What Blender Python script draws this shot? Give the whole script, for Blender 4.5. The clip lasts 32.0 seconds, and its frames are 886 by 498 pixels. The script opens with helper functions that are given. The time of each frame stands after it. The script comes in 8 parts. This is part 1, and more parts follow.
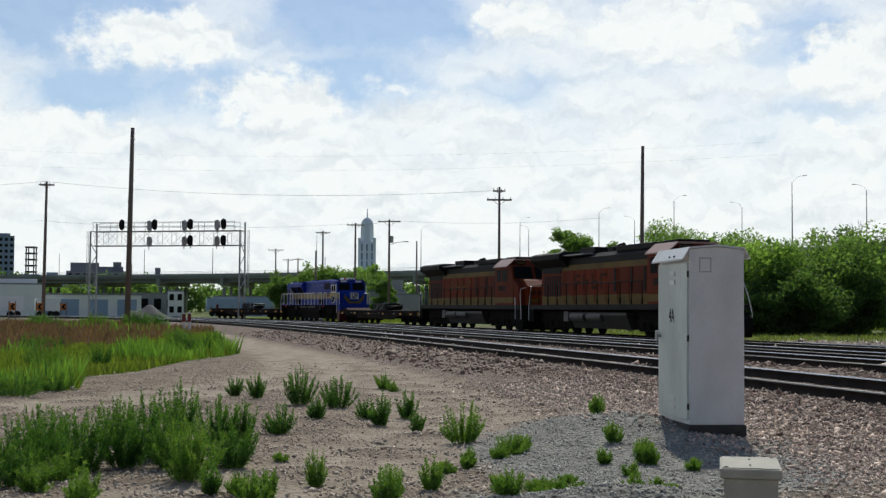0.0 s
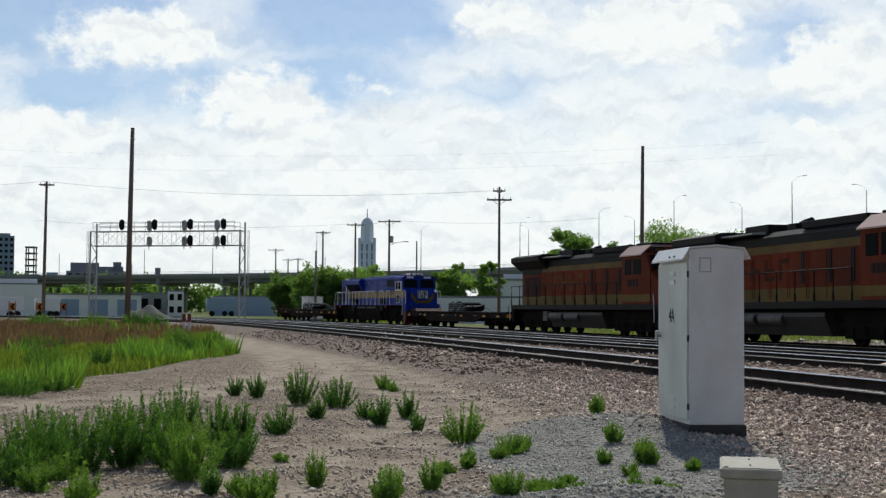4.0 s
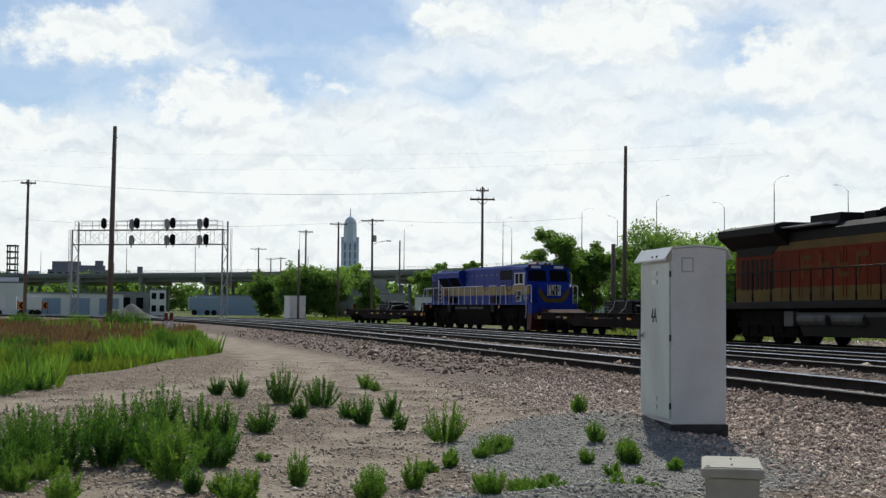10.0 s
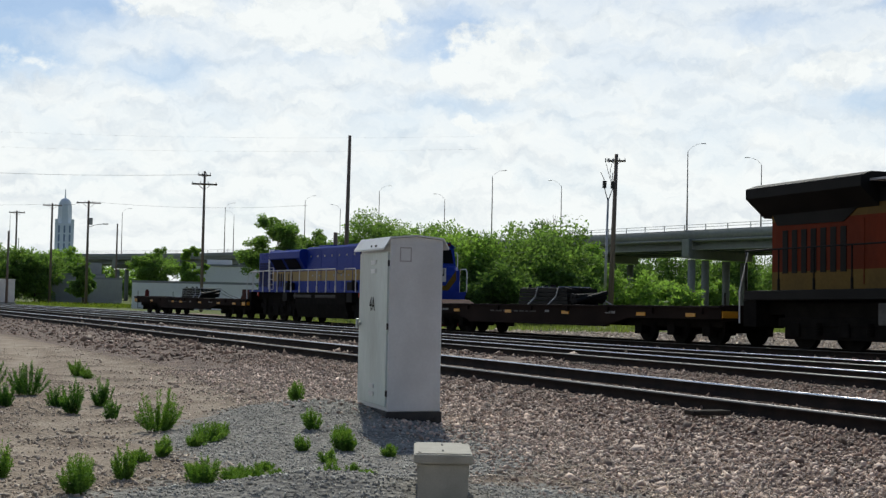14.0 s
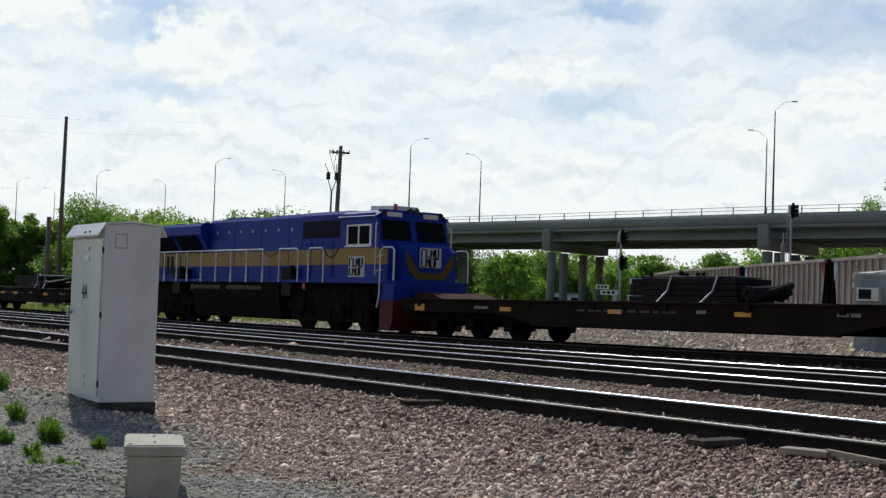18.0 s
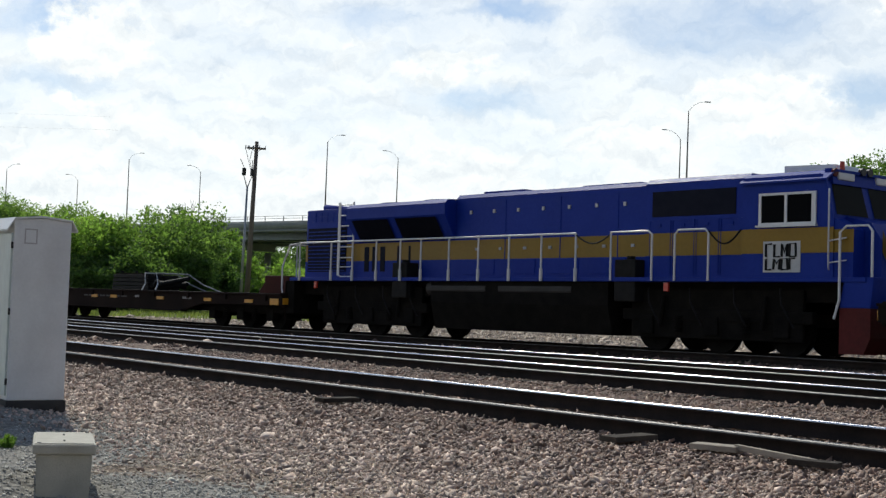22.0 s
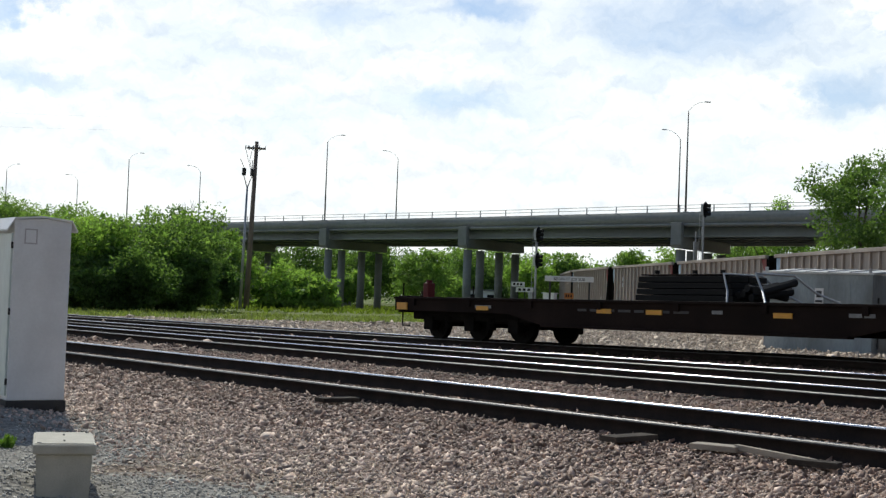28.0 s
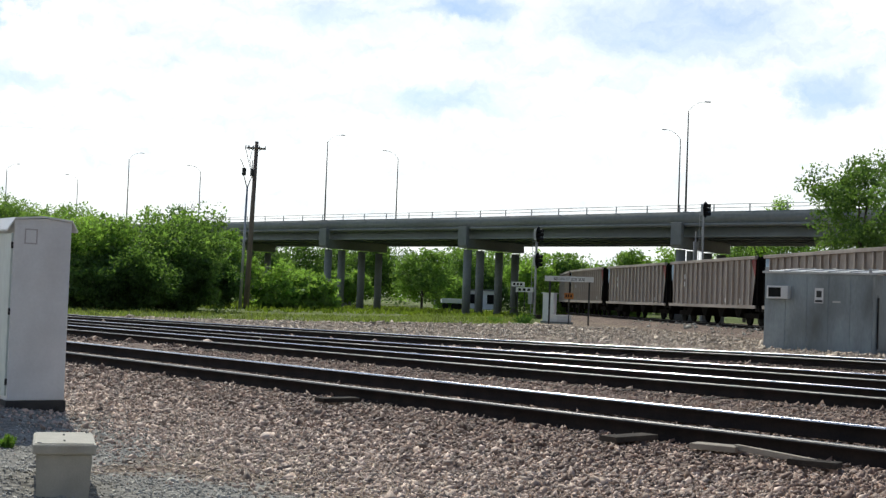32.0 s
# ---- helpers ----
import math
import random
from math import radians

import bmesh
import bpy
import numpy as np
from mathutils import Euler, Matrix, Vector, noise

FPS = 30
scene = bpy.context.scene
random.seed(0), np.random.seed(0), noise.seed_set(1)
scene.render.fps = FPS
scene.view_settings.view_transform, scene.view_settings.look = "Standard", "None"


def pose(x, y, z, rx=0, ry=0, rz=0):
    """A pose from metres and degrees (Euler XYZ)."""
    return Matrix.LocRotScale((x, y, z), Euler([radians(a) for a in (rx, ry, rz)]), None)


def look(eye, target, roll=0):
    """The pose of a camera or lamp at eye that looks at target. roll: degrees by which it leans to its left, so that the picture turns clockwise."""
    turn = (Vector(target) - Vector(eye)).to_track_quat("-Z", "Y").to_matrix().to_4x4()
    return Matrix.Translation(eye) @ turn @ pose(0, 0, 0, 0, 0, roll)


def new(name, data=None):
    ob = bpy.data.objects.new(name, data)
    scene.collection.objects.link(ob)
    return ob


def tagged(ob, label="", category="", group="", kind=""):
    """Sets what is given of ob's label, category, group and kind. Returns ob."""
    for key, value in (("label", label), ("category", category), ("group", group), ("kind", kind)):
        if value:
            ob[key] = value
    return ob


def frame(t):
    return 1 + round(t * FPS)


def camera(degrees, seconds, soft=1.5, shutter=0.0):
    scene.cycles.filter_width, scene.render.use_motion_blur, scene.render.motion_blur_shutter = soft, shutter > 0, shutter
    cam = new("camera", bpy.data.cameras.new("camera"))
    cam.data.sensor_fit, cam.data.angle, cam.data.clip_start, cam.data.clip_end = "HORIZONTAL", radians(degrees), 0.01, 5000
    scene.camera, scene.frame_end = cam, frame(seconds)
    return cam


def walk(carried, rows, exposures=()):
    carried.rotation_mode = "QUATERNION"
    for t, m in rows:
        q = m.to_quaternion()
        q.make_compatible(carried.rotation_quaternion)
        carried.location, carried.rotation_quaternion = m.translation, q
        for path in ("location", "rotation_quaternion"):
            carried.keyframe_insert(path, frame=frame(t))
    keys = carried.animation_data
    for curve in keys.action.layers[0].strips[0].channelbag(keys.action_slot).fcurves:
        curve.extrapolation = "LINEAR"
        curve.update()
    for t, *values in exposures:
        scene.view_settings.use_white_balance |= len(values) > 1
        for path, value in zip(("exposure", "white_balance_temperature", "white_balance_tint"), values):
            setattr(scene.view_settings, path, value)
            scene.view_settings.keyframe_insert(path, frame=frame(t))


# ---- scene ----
cam = camera(36.4, 32.0, soft=1.35)
EYE = (0.0, 0.0, 1.5)
# seconds, yaw, pitch, roll of the panning head
PAN = [(0, 0, 2.5, -.35), (9.5, 0, 2.5, -.35), (10, -.72, 2.48, -.45), (10.5, -2.03, 2.45, -.51), (11, -3.54, 2.38, -.64),
       (11.5, -3.85, 2.35, -.62), (12, -4.29, 2.31, -.70), (12.5, -6.5, 2.25, -.88), (13, -7.86, 2.21, -.89), (13.5, -10.28, 2.17, -1.12),
       (14, -12.49, 2.13, -1.21), (14.5, -13.58, 2.09, -1.28), (15.2, -15.6, 2.085, -1.40), (15.9, -17.7, 2.08, -1.54), (16.5, -19.53, 2.08, -1.66), (17, -21.1, 2.07, -1.79),
       (17.5, -22.68, 2.07, -1.89), (18, -24.25, 2.06, -2.0), (18.5, -26.35, 2.06, -2.11), (19, -27.9, 2.07, -2.13), (19.5, -27.83, 2.06, -2.14),
       (20.5, -27.8, 2.06, -2.13), (32, -27.8, 2.06, -2.12)]


def head_pose(yaw, pitch, roll):
    y, p = radians(yaw), radians(pitch)
    ahead = Vector((-math.sin(y) * math.cos(p), math.cos(y) * math.cos(p), math.sin(p)))
    # the lens sits a little ahead of the turning axis
    eye = Vector(EYE) + 0.13 * Vector((-math.sin(y), math.cos(y) - 1, 0))
    return look(eye, eye + ahead, -roll)


EXPOSE = [(0, 0.0), (9.5, 0.0), (14, 0.0), (19, 0.0), (20, 0.04), (22, 0.13), (23, 0.06), (24, -0.06), (25.5, 0.08), (28, 0.22), (30, 0.36), (32, 0.34)]
walk(cam, [(t, head_pose(a, b, c)) for t, a, b, c in PAN], EXPOSE)

# ---- daylight ----
SUN_AZ, SUN_EL = 7.0, 45.0
world = bpy.data.worlds.new("daylight")
scene.world = world
world.use_nodes = True
wn, wl = world.node_tree.nodes, world.node_tree.links
sky = wn.new("ShaderNodeTexSky")
sky.sky_type = "NISHITA"
sky.sun_disc = False
sky.sun_elevation, sky.sun_rotation = radians(SUN_EL), radians(SUN_AZ)
sky.air_density, sky.dust_density, sky.ozone_density = 1.0, 0.1, 5.0
bg = next(n for n in wn if n.type == "BACKGROUND")
bg.inputs["Strength"].default_value = 0.088
wl.new(sky.outputs[0], bg.inputs["Color"])
sun_dir = Vector((math.sin(radians(SUN_AZ)) * math.cos(radians(SUN_EL)), math.cos(radians(SUN_AZ)) * math.cos(radians(SUN_EL)), math.sin(radians(SUN_EL))))
sun = new("sun", bpy.data.lights.new("sun", "SUN"))
sun.data.energy, sun.data.angle, sun.data.color = 2.8, radians(0.6), (0.98, 0.965, 0.86)
sun.matrix_world = look(sun_dir * 50, (0, 0, 0))


# ---- materials ----
def mat(name, c1, c2=None, scale=4.0, fine=40.0, rough=0.6, metal=0.0, bump=0.0, dirt=None, dirt_amt=0.0, spread=0.0, coords="Object", streak=None, spec=0.5):
    """Two colours mixed by coarse and fine noise, optional dirt patches, relief and gloss variation."""
    m = bpy.data.materials.new(name)
    m.use_nodes = True
    nt = m.node_tree
    N, L = nt.nodes, nt.links
    b = next(n for n in N if n.type == "BSDF_PRINCIPLED")
    b.inputs["Metallic"].default_value = metal
    b.inputs["Specular IOR Level"].default_value = spec
    c2 = c2 or tuple(v * 0.8 for v in c1)
    tc = N.new("ShaderNodeTexCoord")
    vec = tc.outputs[coords]
    if streak:
        mp = N.new("ShaderNodeMapping")
        mp.inputs["Scale"].default_value = streak
        L.new(vec, mp.inputs[0])
        vec = mp.outputs[0]
    n1, n2 = N.new("ShaderNodeTexNoise"), N.new("ShaderNodeTexNoise")
    n1.inputs["Scale"].default_value, n1.inputs["Detail"].default_value = scale, 6.0
    n2.inputs["Scale"].default_value, n2.inputs["Detail"].default_value = fine, 4.0
    L.new(vec, n1.inputs["Vector"])
    L.new(vec, n2.inputs["Vector"])
    add = N.new("ShaderNodeMath")
    add.operation = "MULTIPLY_ADD"
    L.new(n2.outputs[0], add.inputs[0])
    add.inputs[1].default_value = 0.6
    L.new(n1.outputs[0], add.inputs[2])
    ramp = N.new("ShaderNodeValToRGB")
    ramp.color_ramp.elements[0].position, ramp.color_ramp.elements[1].position = 0.55, 1.05
    ramp.color_ramp.elements[0].color, ramp.color_ramp.elements[1].color = (*c1, 1), (*c2, 1)
    L.new(add.outputs[0], ramp.inputs[0])
    col = ramp.outputs[0]
    if dirt:
        n3 = N.new("ShaderNodeTexNoise")
        n3.inputs["Scale"].default_value, n3.inputs["Detail"].default_value = scale * 0.6, 8.0
        L.new(vec, n3.inputs["Vector"])
        r3 = N.new("ShaderNodeMapRange")
        r3.inputs[1].default_value, r3.inputs[2].default_value, r3.inputs[4].default_value = 0.45, 0.75, dirt_amt
        L.new(n3.outputs[0], r3.inputs[0])
        mx = N.new("ShaderNodeMixRGB")
        mx.inputs[2].default_value = (*dirt, 1)
        L.new(r3.outputs[0], mx.inputs[0])
        L.new(col, mx.inputs[1])
        col = mx.outputs[0]
    if spread:
        oi, ge = N.new("ShaderNodeObjectInfo"), N.new("ShaderNodeNewGeometry")
        s = N.new("ShaderNodeMath")
        L.new(oi.outputs["Random"], s.inputs[0])
        L.new(ge.outputs["Random Per Island"], s.inputs[1])
        fr = N.new("ShaderNodeMath")
        fr.operation = "FRACT"
        L.new(s.outputs[0], fr.inputs[0])
        mr = N.new("ShaderNodeMapRange")
        mr.inputs[3].default_value, mr.inputs[4].default_value = 1 - spread, 1 + spread
        L.new(fr.outputs[0], mr.inputs[0])
        hsv = N.new("ShaderNodeHueSaturation")
        L.new(mr.outputs[0], hsv.inputs["Value"])
        L.new(col, hsv.inputs["Color"])
        col = hsv.outputs[0]
    L.new(col, b.inputs["Base Color"])
    rr = N.new("ShaderNodeMapRange")
    rr.inputs[3].default_value, rr.inputs[4].default_value = max(0.03, rough - 0.12), min(1, rough + 0.12)
    L.new(n2.outputs[0], rr.inputs[0])
    L.new(rr.outputs[0], b.inputs["Roughness"])
    if bump:
        bp = N.new("ShaderNodeBump")
        bp.inputs["Strength"].default_value, bp.inputs["Distance"].default_value = bump, 0.02
        L.new(add.outputs[0], bp.inputs["Height"])
        L.new(bp.outputs[0], b.inputs["Normal"])
    return m


def leaf_mat(name, c1, c2, spread=0.35, glow=0.45):
    """Foliage: colour varied leaf by leaf, part of the light passes through."""
    m = mat(name, c1, c2, 0.6, 6.0, 0.55, spread=spread, spec=0.25)
    nt = m.node_tree
    N, L = nt.nodes, nt.links
    b = next(n for n in N if n.type == "BSDF_PRINCIPLED")
    out = next(n for n in N if n.type == "OUTPUT_MATERIAL")
    tr, mx, sc = N.new("ShaderNodeBsdfTranslucent"), N.new("ShaderNodeMixShader"), N.new("ShaderNodeMixRGB")
    sc.blend_type = "MULTIPLY"
    sc.inputs[0].default_value, sc.inputs[2].default_value = 1.0, (1.5, 1.6, 0.7, 1)
    L.new(b.inputs["Base Color"].links[0].from_socket, sc.inputs[1])
    L.new(sc.outputs[0], tr.inputs[0])
    mx.inputs[0].default_value = glow
    L.new(b.outputs[0], mx.inputs[1])
    L.new(tr.outputs[0], mx.inputs[2])
    L.new(mx.outputs[0], out.inputs[0])
    return m


def glow_mat(name, color, strength):
    m = bpy.data.materials.new(name)
    m.use_nodes = True
    b = next(n for n in m.node_tree.nodes if n.type == "BSDF_PRINCIPLED")
    b.inputs["Base Color"].default_value = (*color, 1)
    b.inputs["Emission Color"].default_value, b.inputs["Emission Strength"].default_value = (*color, 1), strength
    return m


def glass_mat(name, tint=(0.008, 0.010, 0.012), ior=1.45):
    m = bpy.data.materials.new(name)
    m.use_nodes = True
    b = next(n for n in m.node_tree.nodes if n.type == "BSDF_PRINCIPLED")
    b.inputs["Base Color"].default_value = (*tint, 1)
    b.inputs["Roughness"].default_value, b.inputs["Specular IOR Level"].default_value = 0.08, 0.07
    b.inputs["IOR"].default_value = ior
    return m


M = {}
M["rail_side"] = mat("rail_steel_side", (0.014, 0.012, 0.0115), (0.034, 0.025, 0.021), 3, 40, 0.85, 0.0, 0.2, spec=0.12)
M["rail_top"] = mat("rail_worn_top", (0.55, 0.55, 0.56), (0.42, 0.42, 0.44), 2, 60, 0.24, 1.0)
# darker copy of the rail top: a dim reflection put into the colour
M["rail_dull"] = mat("rail_dim_reflection_top", (0.10, 0.095, 0.09), (0.16, 0.15, 0.14), 2, 60, 0.5, 0.5)
M["tie"] = mat("tie_wood", (0.038, 0.031, 0.026), (0.075, 0.062, 0.05), 6, 50, 0.95, bump=0.4, spread=0.3, spec=0.12)
M["paint_white"] = mat("cabinet_paint", (0.82, 0.83, 0.83), (0.73, 0.74, 0.74), 2.5, 30, 0.45, bump=0.05, dirt=(0.40, 0.39, 0.37), dirt_amt=0.35)
M["paint_door"] = mat("cabinet_door_paint", (0.66, 0.72, 0.69), (0.56, 0.62, 0.59), 2.5, 24, 0.45, bump=0.05, dirt=(0.36, 0.37, 0.34), dirt_amt=0.5, streak=(1, 1, 0.3))
M["dark_base"] = mat("dark_plinth", (0.03, 0.03, 0.032), (0.06, 0.055, 0.05), 6, 40, 0.8, bump=0.2)
M["dark_metal"] = mat("dark_metal", (0.03, 0.03, 0.03), (0.05, 0.05, 0.05), 6, 50, 0.5, 0.5)
M["black"] = mat("black_paint", (0.010, 0.010, 0.010), (0.018, 0.018, 0.018), 5, 40, 0.7, spec=0.12)
M["concrete_box"] = mat("polymer_concrete", (0.50, 0.47, 0.39), (0.42, 0.39, 0.32), 8, 80, 0.8, bump=0.25, dirt=(0.30, 0.27, 0.21), dirt_amt=0.4)
M["galv"] = mat("galvanised_steel", (0.42, 0.43, 0.44), (0.34, 0.35, 0.36), 3, 30, 0.5, 0.6)
M["pole_wood"] = mat("weathered_pole_wood", (0.13, 0.10, 0.08), (0.22, 0.18, 0.15), 2, 20, 0.9, bump=0.3, streak=(6, 6, 0.3))
M["concrete"] = mat("bridge_concrete", (0.27, 0.29, 0.28), (0.20, 0.22, 0.21), 0.15, 2.5, 0.85, bump=0.1, dirt=(0.18, 0.18, 0.17), dirt_amt=0.6)
M["girder"] = mat("bridge_girder_paint", (0.30, 0.34, 0.34), (0.24, 0.27, 0.27), 0.12, 2.0, 0.7, dirt=(0.17, 0.18, 0.17), dirt_amt=0.5)
M["bark"] = mat("bark", (0.06, 0.045, 0.035), (0.11, 0.09, 0.07), 3, 30, 0.95, bump=0.5, streak=(3, 3, 0.6))
M["leaf_a"] = leaf_mat("leaf_green", (0.105, 0.185, 0.06), (0.175, 0.265, 0.095), glow=0.62)
M["leaf_b"] = leaf_mat("leaf_light_green", (0.15, 0.25, 0.068), (0.225, 0.335, 0.105), glow=0.62)
M["leaf_c"] = leaf_mat("leaf_dark_green", (0.072, 0.135, 0.046), (0.125, 0.195, 0.07), glow=0.6)
M["weed"] = leaf_mat("weed_green", (0.085, 0.18, 0.036), (0.15, 0.255, 0.055), 0.3, 0.5)
M["weed_tip"] = leaf_mat("weed_young_tips", (0.13, 0.225, 0.05), (0.21, 0.30, 0.075), 0.3, 0.5)
M["weed_dark"] = leaf_mat("weed_dark_green", (0.036, 0.105, 0.026), (0.072, 0.155, 0.04), 0.3, 0.5)
M["grass"] = leaf_mat("grass_blades", (0.10, 0.15, 0.024), (0.165, 0.205, 0.04), 0.35)
M["verge"] = leaf_mat("dusty_verge_grass", (0.12, 0.165, 0.05), (0.21, 0.24, 0.09), 0.4)
M["dry"] = leaf_mat("dry_brown_weeds", (0.12, 0.072, 0.052), (0.19, 0.115, 0.08), 0.35, 0.3)
M["stone_pink"] = mat("ballast_stone", (0.195, 0.122, 0.088), (0.315, 0.215, 0.16), 3, 30, 0.66, bump=0.3, spread=0.6, spec=0.4)
M["stone_pale"] = mat("pale_ballast_stone", (0.39, 0.275, 0.212), (0.57, 0.44, 0.35), 3, 30, 0.66, bump=0.3, spread=0.65, spec=0.4)
M["stone_tan"] = mat("tan_pebble", (0.36, 0.28, 0.21), (0.52, 0.42, 0.325), 3, 30, 0.66, bump=0.3, spread=0.45, spec=0.4)
M["stone_grey"] = mat("gravel_stone", (0.32, 0.30, 0.258), (0.45, 0.425, 0.37), 3, 30, 0.66, bump=0.3, spread=0.45, spec=0.4)
M["hut_grey"] = mat("grey_metal_siding", (0.34, 0.39, 0.41), (0.25, 0.29, 0.305), 1.3, 14, 0.5, 0.3, dirt=(0.11, 0.115, 0.11), dirt_amt=0.85, streak=(1, 1, 0.35))
M["hut_roof"] = mat("pale_metal_roof", (0.55, 0.54, 0.52), (0.45, 0.45, 0.43), 1, 12, 0.5, 0.2)
M["hopper"] = mat("hopper_tan_aluminium", (0.41, 0.36, 0.31), (0.31, 0.265, 0.23), 0.7, 8, 0.75, 0.0, dirt=(0.13, 0.10, 0.08), dirt_amt=0.6, streak=(1, 1, 0.4))
M["hopper_blue"] = mat("hopper_pale_blue_end", (0.30, 0.42, 0.55), (0.25, 0.36, 0.48), 2, 20, 0.6)
M["hopper_red"] = mat("hopper_red_end", (0.22, 0.025, 0.02), (0.15, 0.02, 0.018), 2, 20, 0.6)
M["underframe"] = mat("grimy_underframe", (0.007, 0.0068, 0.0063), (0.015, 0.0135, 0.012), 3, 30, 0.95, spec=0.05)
M["orange_sign"] = mat("orange_sign_face", (0.52, 0.18, 0.03), (0.44, 0.15, 0.03), 4, 30, 0.6)
M["sign_white"] = mat("white_sign_face", (0.75, 0.75, 0.73), (0.66, 0.66, 0.64), 4, 30, 0.6)
M["glass"] = glass_mat("dark_glass")


# ---- mesh helpers ----
def fast_mesh(name, verts, faces, material, smooth=False):
    """A mesh from arrays: verts (n, 3), faces (m, k), all with k corners."""
    verts, faces = np.asarray(verts, np.float32), np.asarray(faces, np.int32)
    me = bpy.data.meshes.new(name)
    m, k = faces.shape
    me.vertices.add(len(verts))
    me.vertices.foreach_set("co", verts.ravel())
    me.loops.add(m * k)
    me.loops.foreach_set("vertex_index", faces.ravel())
    me.polygons.add(m)
    me.polygons.foreach_set("loop_start", np.arange(0, m * k, k, dtype=np.int32))
    me.polygons.foreach_set("loop_total", np.full(m, k, np.int32))
    if smooth:
        me.polygons.foreach_set("use_smooth", np.ones(m, bool))
    me.update(calc_edges=True)
    if material:
        me.materials.append(material)
    return me


def box(bm, x0, x1, y0, y1, z0, z1, bevel=0.0):
    g = bmesh.ops.create_cube(bm, size=1.0, matrix=Matrix.Translation(((x0 + x1) / 2, (y0 + y1) / 2, (z0 + z1) / 2)) @ Matrix.Diagonal((abs(x1 - x0), abs(y1 - y0), abs(z1 - z0), 1)))
    if bevel:
        es = {e for v in g["verts"] for e in v.link_edges}
        bmesh.ops.bevel(bm, geom=list(es), offset=bevel, segments=2, affect="EDGES", profile=0.6)
    return g["verts"]


def rod(bm, a, b, r, r2=None, seg=8):
    a, b = Vector(a), Vector(b)
    d = b - a
    if d.length < 1e-6:
        return []
    m = Matrix.Translation((a + b) / 2) @ d.to_track_quat("Z", "Y").to_matrix().to_4x4()
    return bmesh.ops.create_cone(bm, cap_ends=True, segments=seg, radius1=r, radius2=r if r2 is None else r2, depth=d.length, matrix=m)["verts"]


def prism(bm, outline, y0, y1, axis="y"):
    """A closed outline of (x, z) drawn out from y0 to y1 (or (y, z) from x0 to x1 with axis 'x')."""
    put = (lambda p, w: (p[0], w, p[1])) if axis == "y" else (lambda p, w: (w, p[0], p[1]))
    a = [bm.verts.new(put(p, y0)) for p in outline]
    b = [bm.verts.new(put(p, y1)) for p in outline]
    bm.faces.new(a)
    bm.faces.new(b[::-1])
    for i in range(len(outline)):
        j = (i + 1) % len(outline)
        bm.faces.new((a[i], b[i], b[j], a[j]))
    bmesh.ops.recalc_face_normals(bm, faces=bm.faces)
    return a + b


def pipe(bm, pts, r, seg=6):
    """One round tube along a line of points."""
    P = [Vector(p) for p in pts]
    rings, up = [], None
    for i, p in enumerate(P):
        d = (P[min(i + 1, len(P) - 1)] - P[max(i - 1, 0)]).normalized()
        if up is None:
            up = d.orthogonal().normalized()
        u = (up - d * up.dot(d)).normalized()
        v = d.cross(u)
        up = u
        rings.append([bm.verts.new(p + (u * math.cos(k * 2 * math.pi / seg) + v * math.sin(k * 2 * math.pi / seg)) * r) for k in range(seg)])
    for a, b in zip(rings, rings[1:]):
        for k in range(seg):
            bm.faces.new((a[k], a[(k + 1) % seg], b[(k + 1) % seg], b[k]))
    bm.faces.new(rings[0][::-1])
    bm.faces.new(rings[-1])


def part(name, bm, material, parent, label="", smooth=False):
    """Links a bmesh as one mesh object under a thing or a part (or alone with parent None)."""
    me = bpy.data.meshes.new(name)
    bm.to_mesh(me)
    bm.free()
    if smooth:
        me.polygons.foreach_set("use_smooth", np.ones(len(me.polygons), bool))
    if material:
        me.materials.append(material)
    ob = new(name, me)
    if parent:
        ob.parent = parent
    if label:
        ob["label"] = label
    return ob


def piece(name, me, parent, m=None, label=""):
    ob = new(name, me)
    ob.parent = parent
    if m is not None:
        ob.matrix_local = m
    if label:
        ob["label"] = label
    return ob


def mesh_of(name, bm, material, smooth=False):
    me = bpy.data.meshes.new(name)
    bm.to_mesh(me)
    bm.free()
    if smooth:
        me.polygons.foreach_set("use_smooth", np.ones(len(me.polygons), bool))
    me.materials.append(material)
    return me


def thing(name, label, category, m=None, group="", kind=""):
    ob = new(name)
    ob.empty_display_size = 0.2
    if m is not None:
        ob.matrix_world = m
    return tagged(ob, label, category, group, kind)


def BM():
    return bmesh.new()


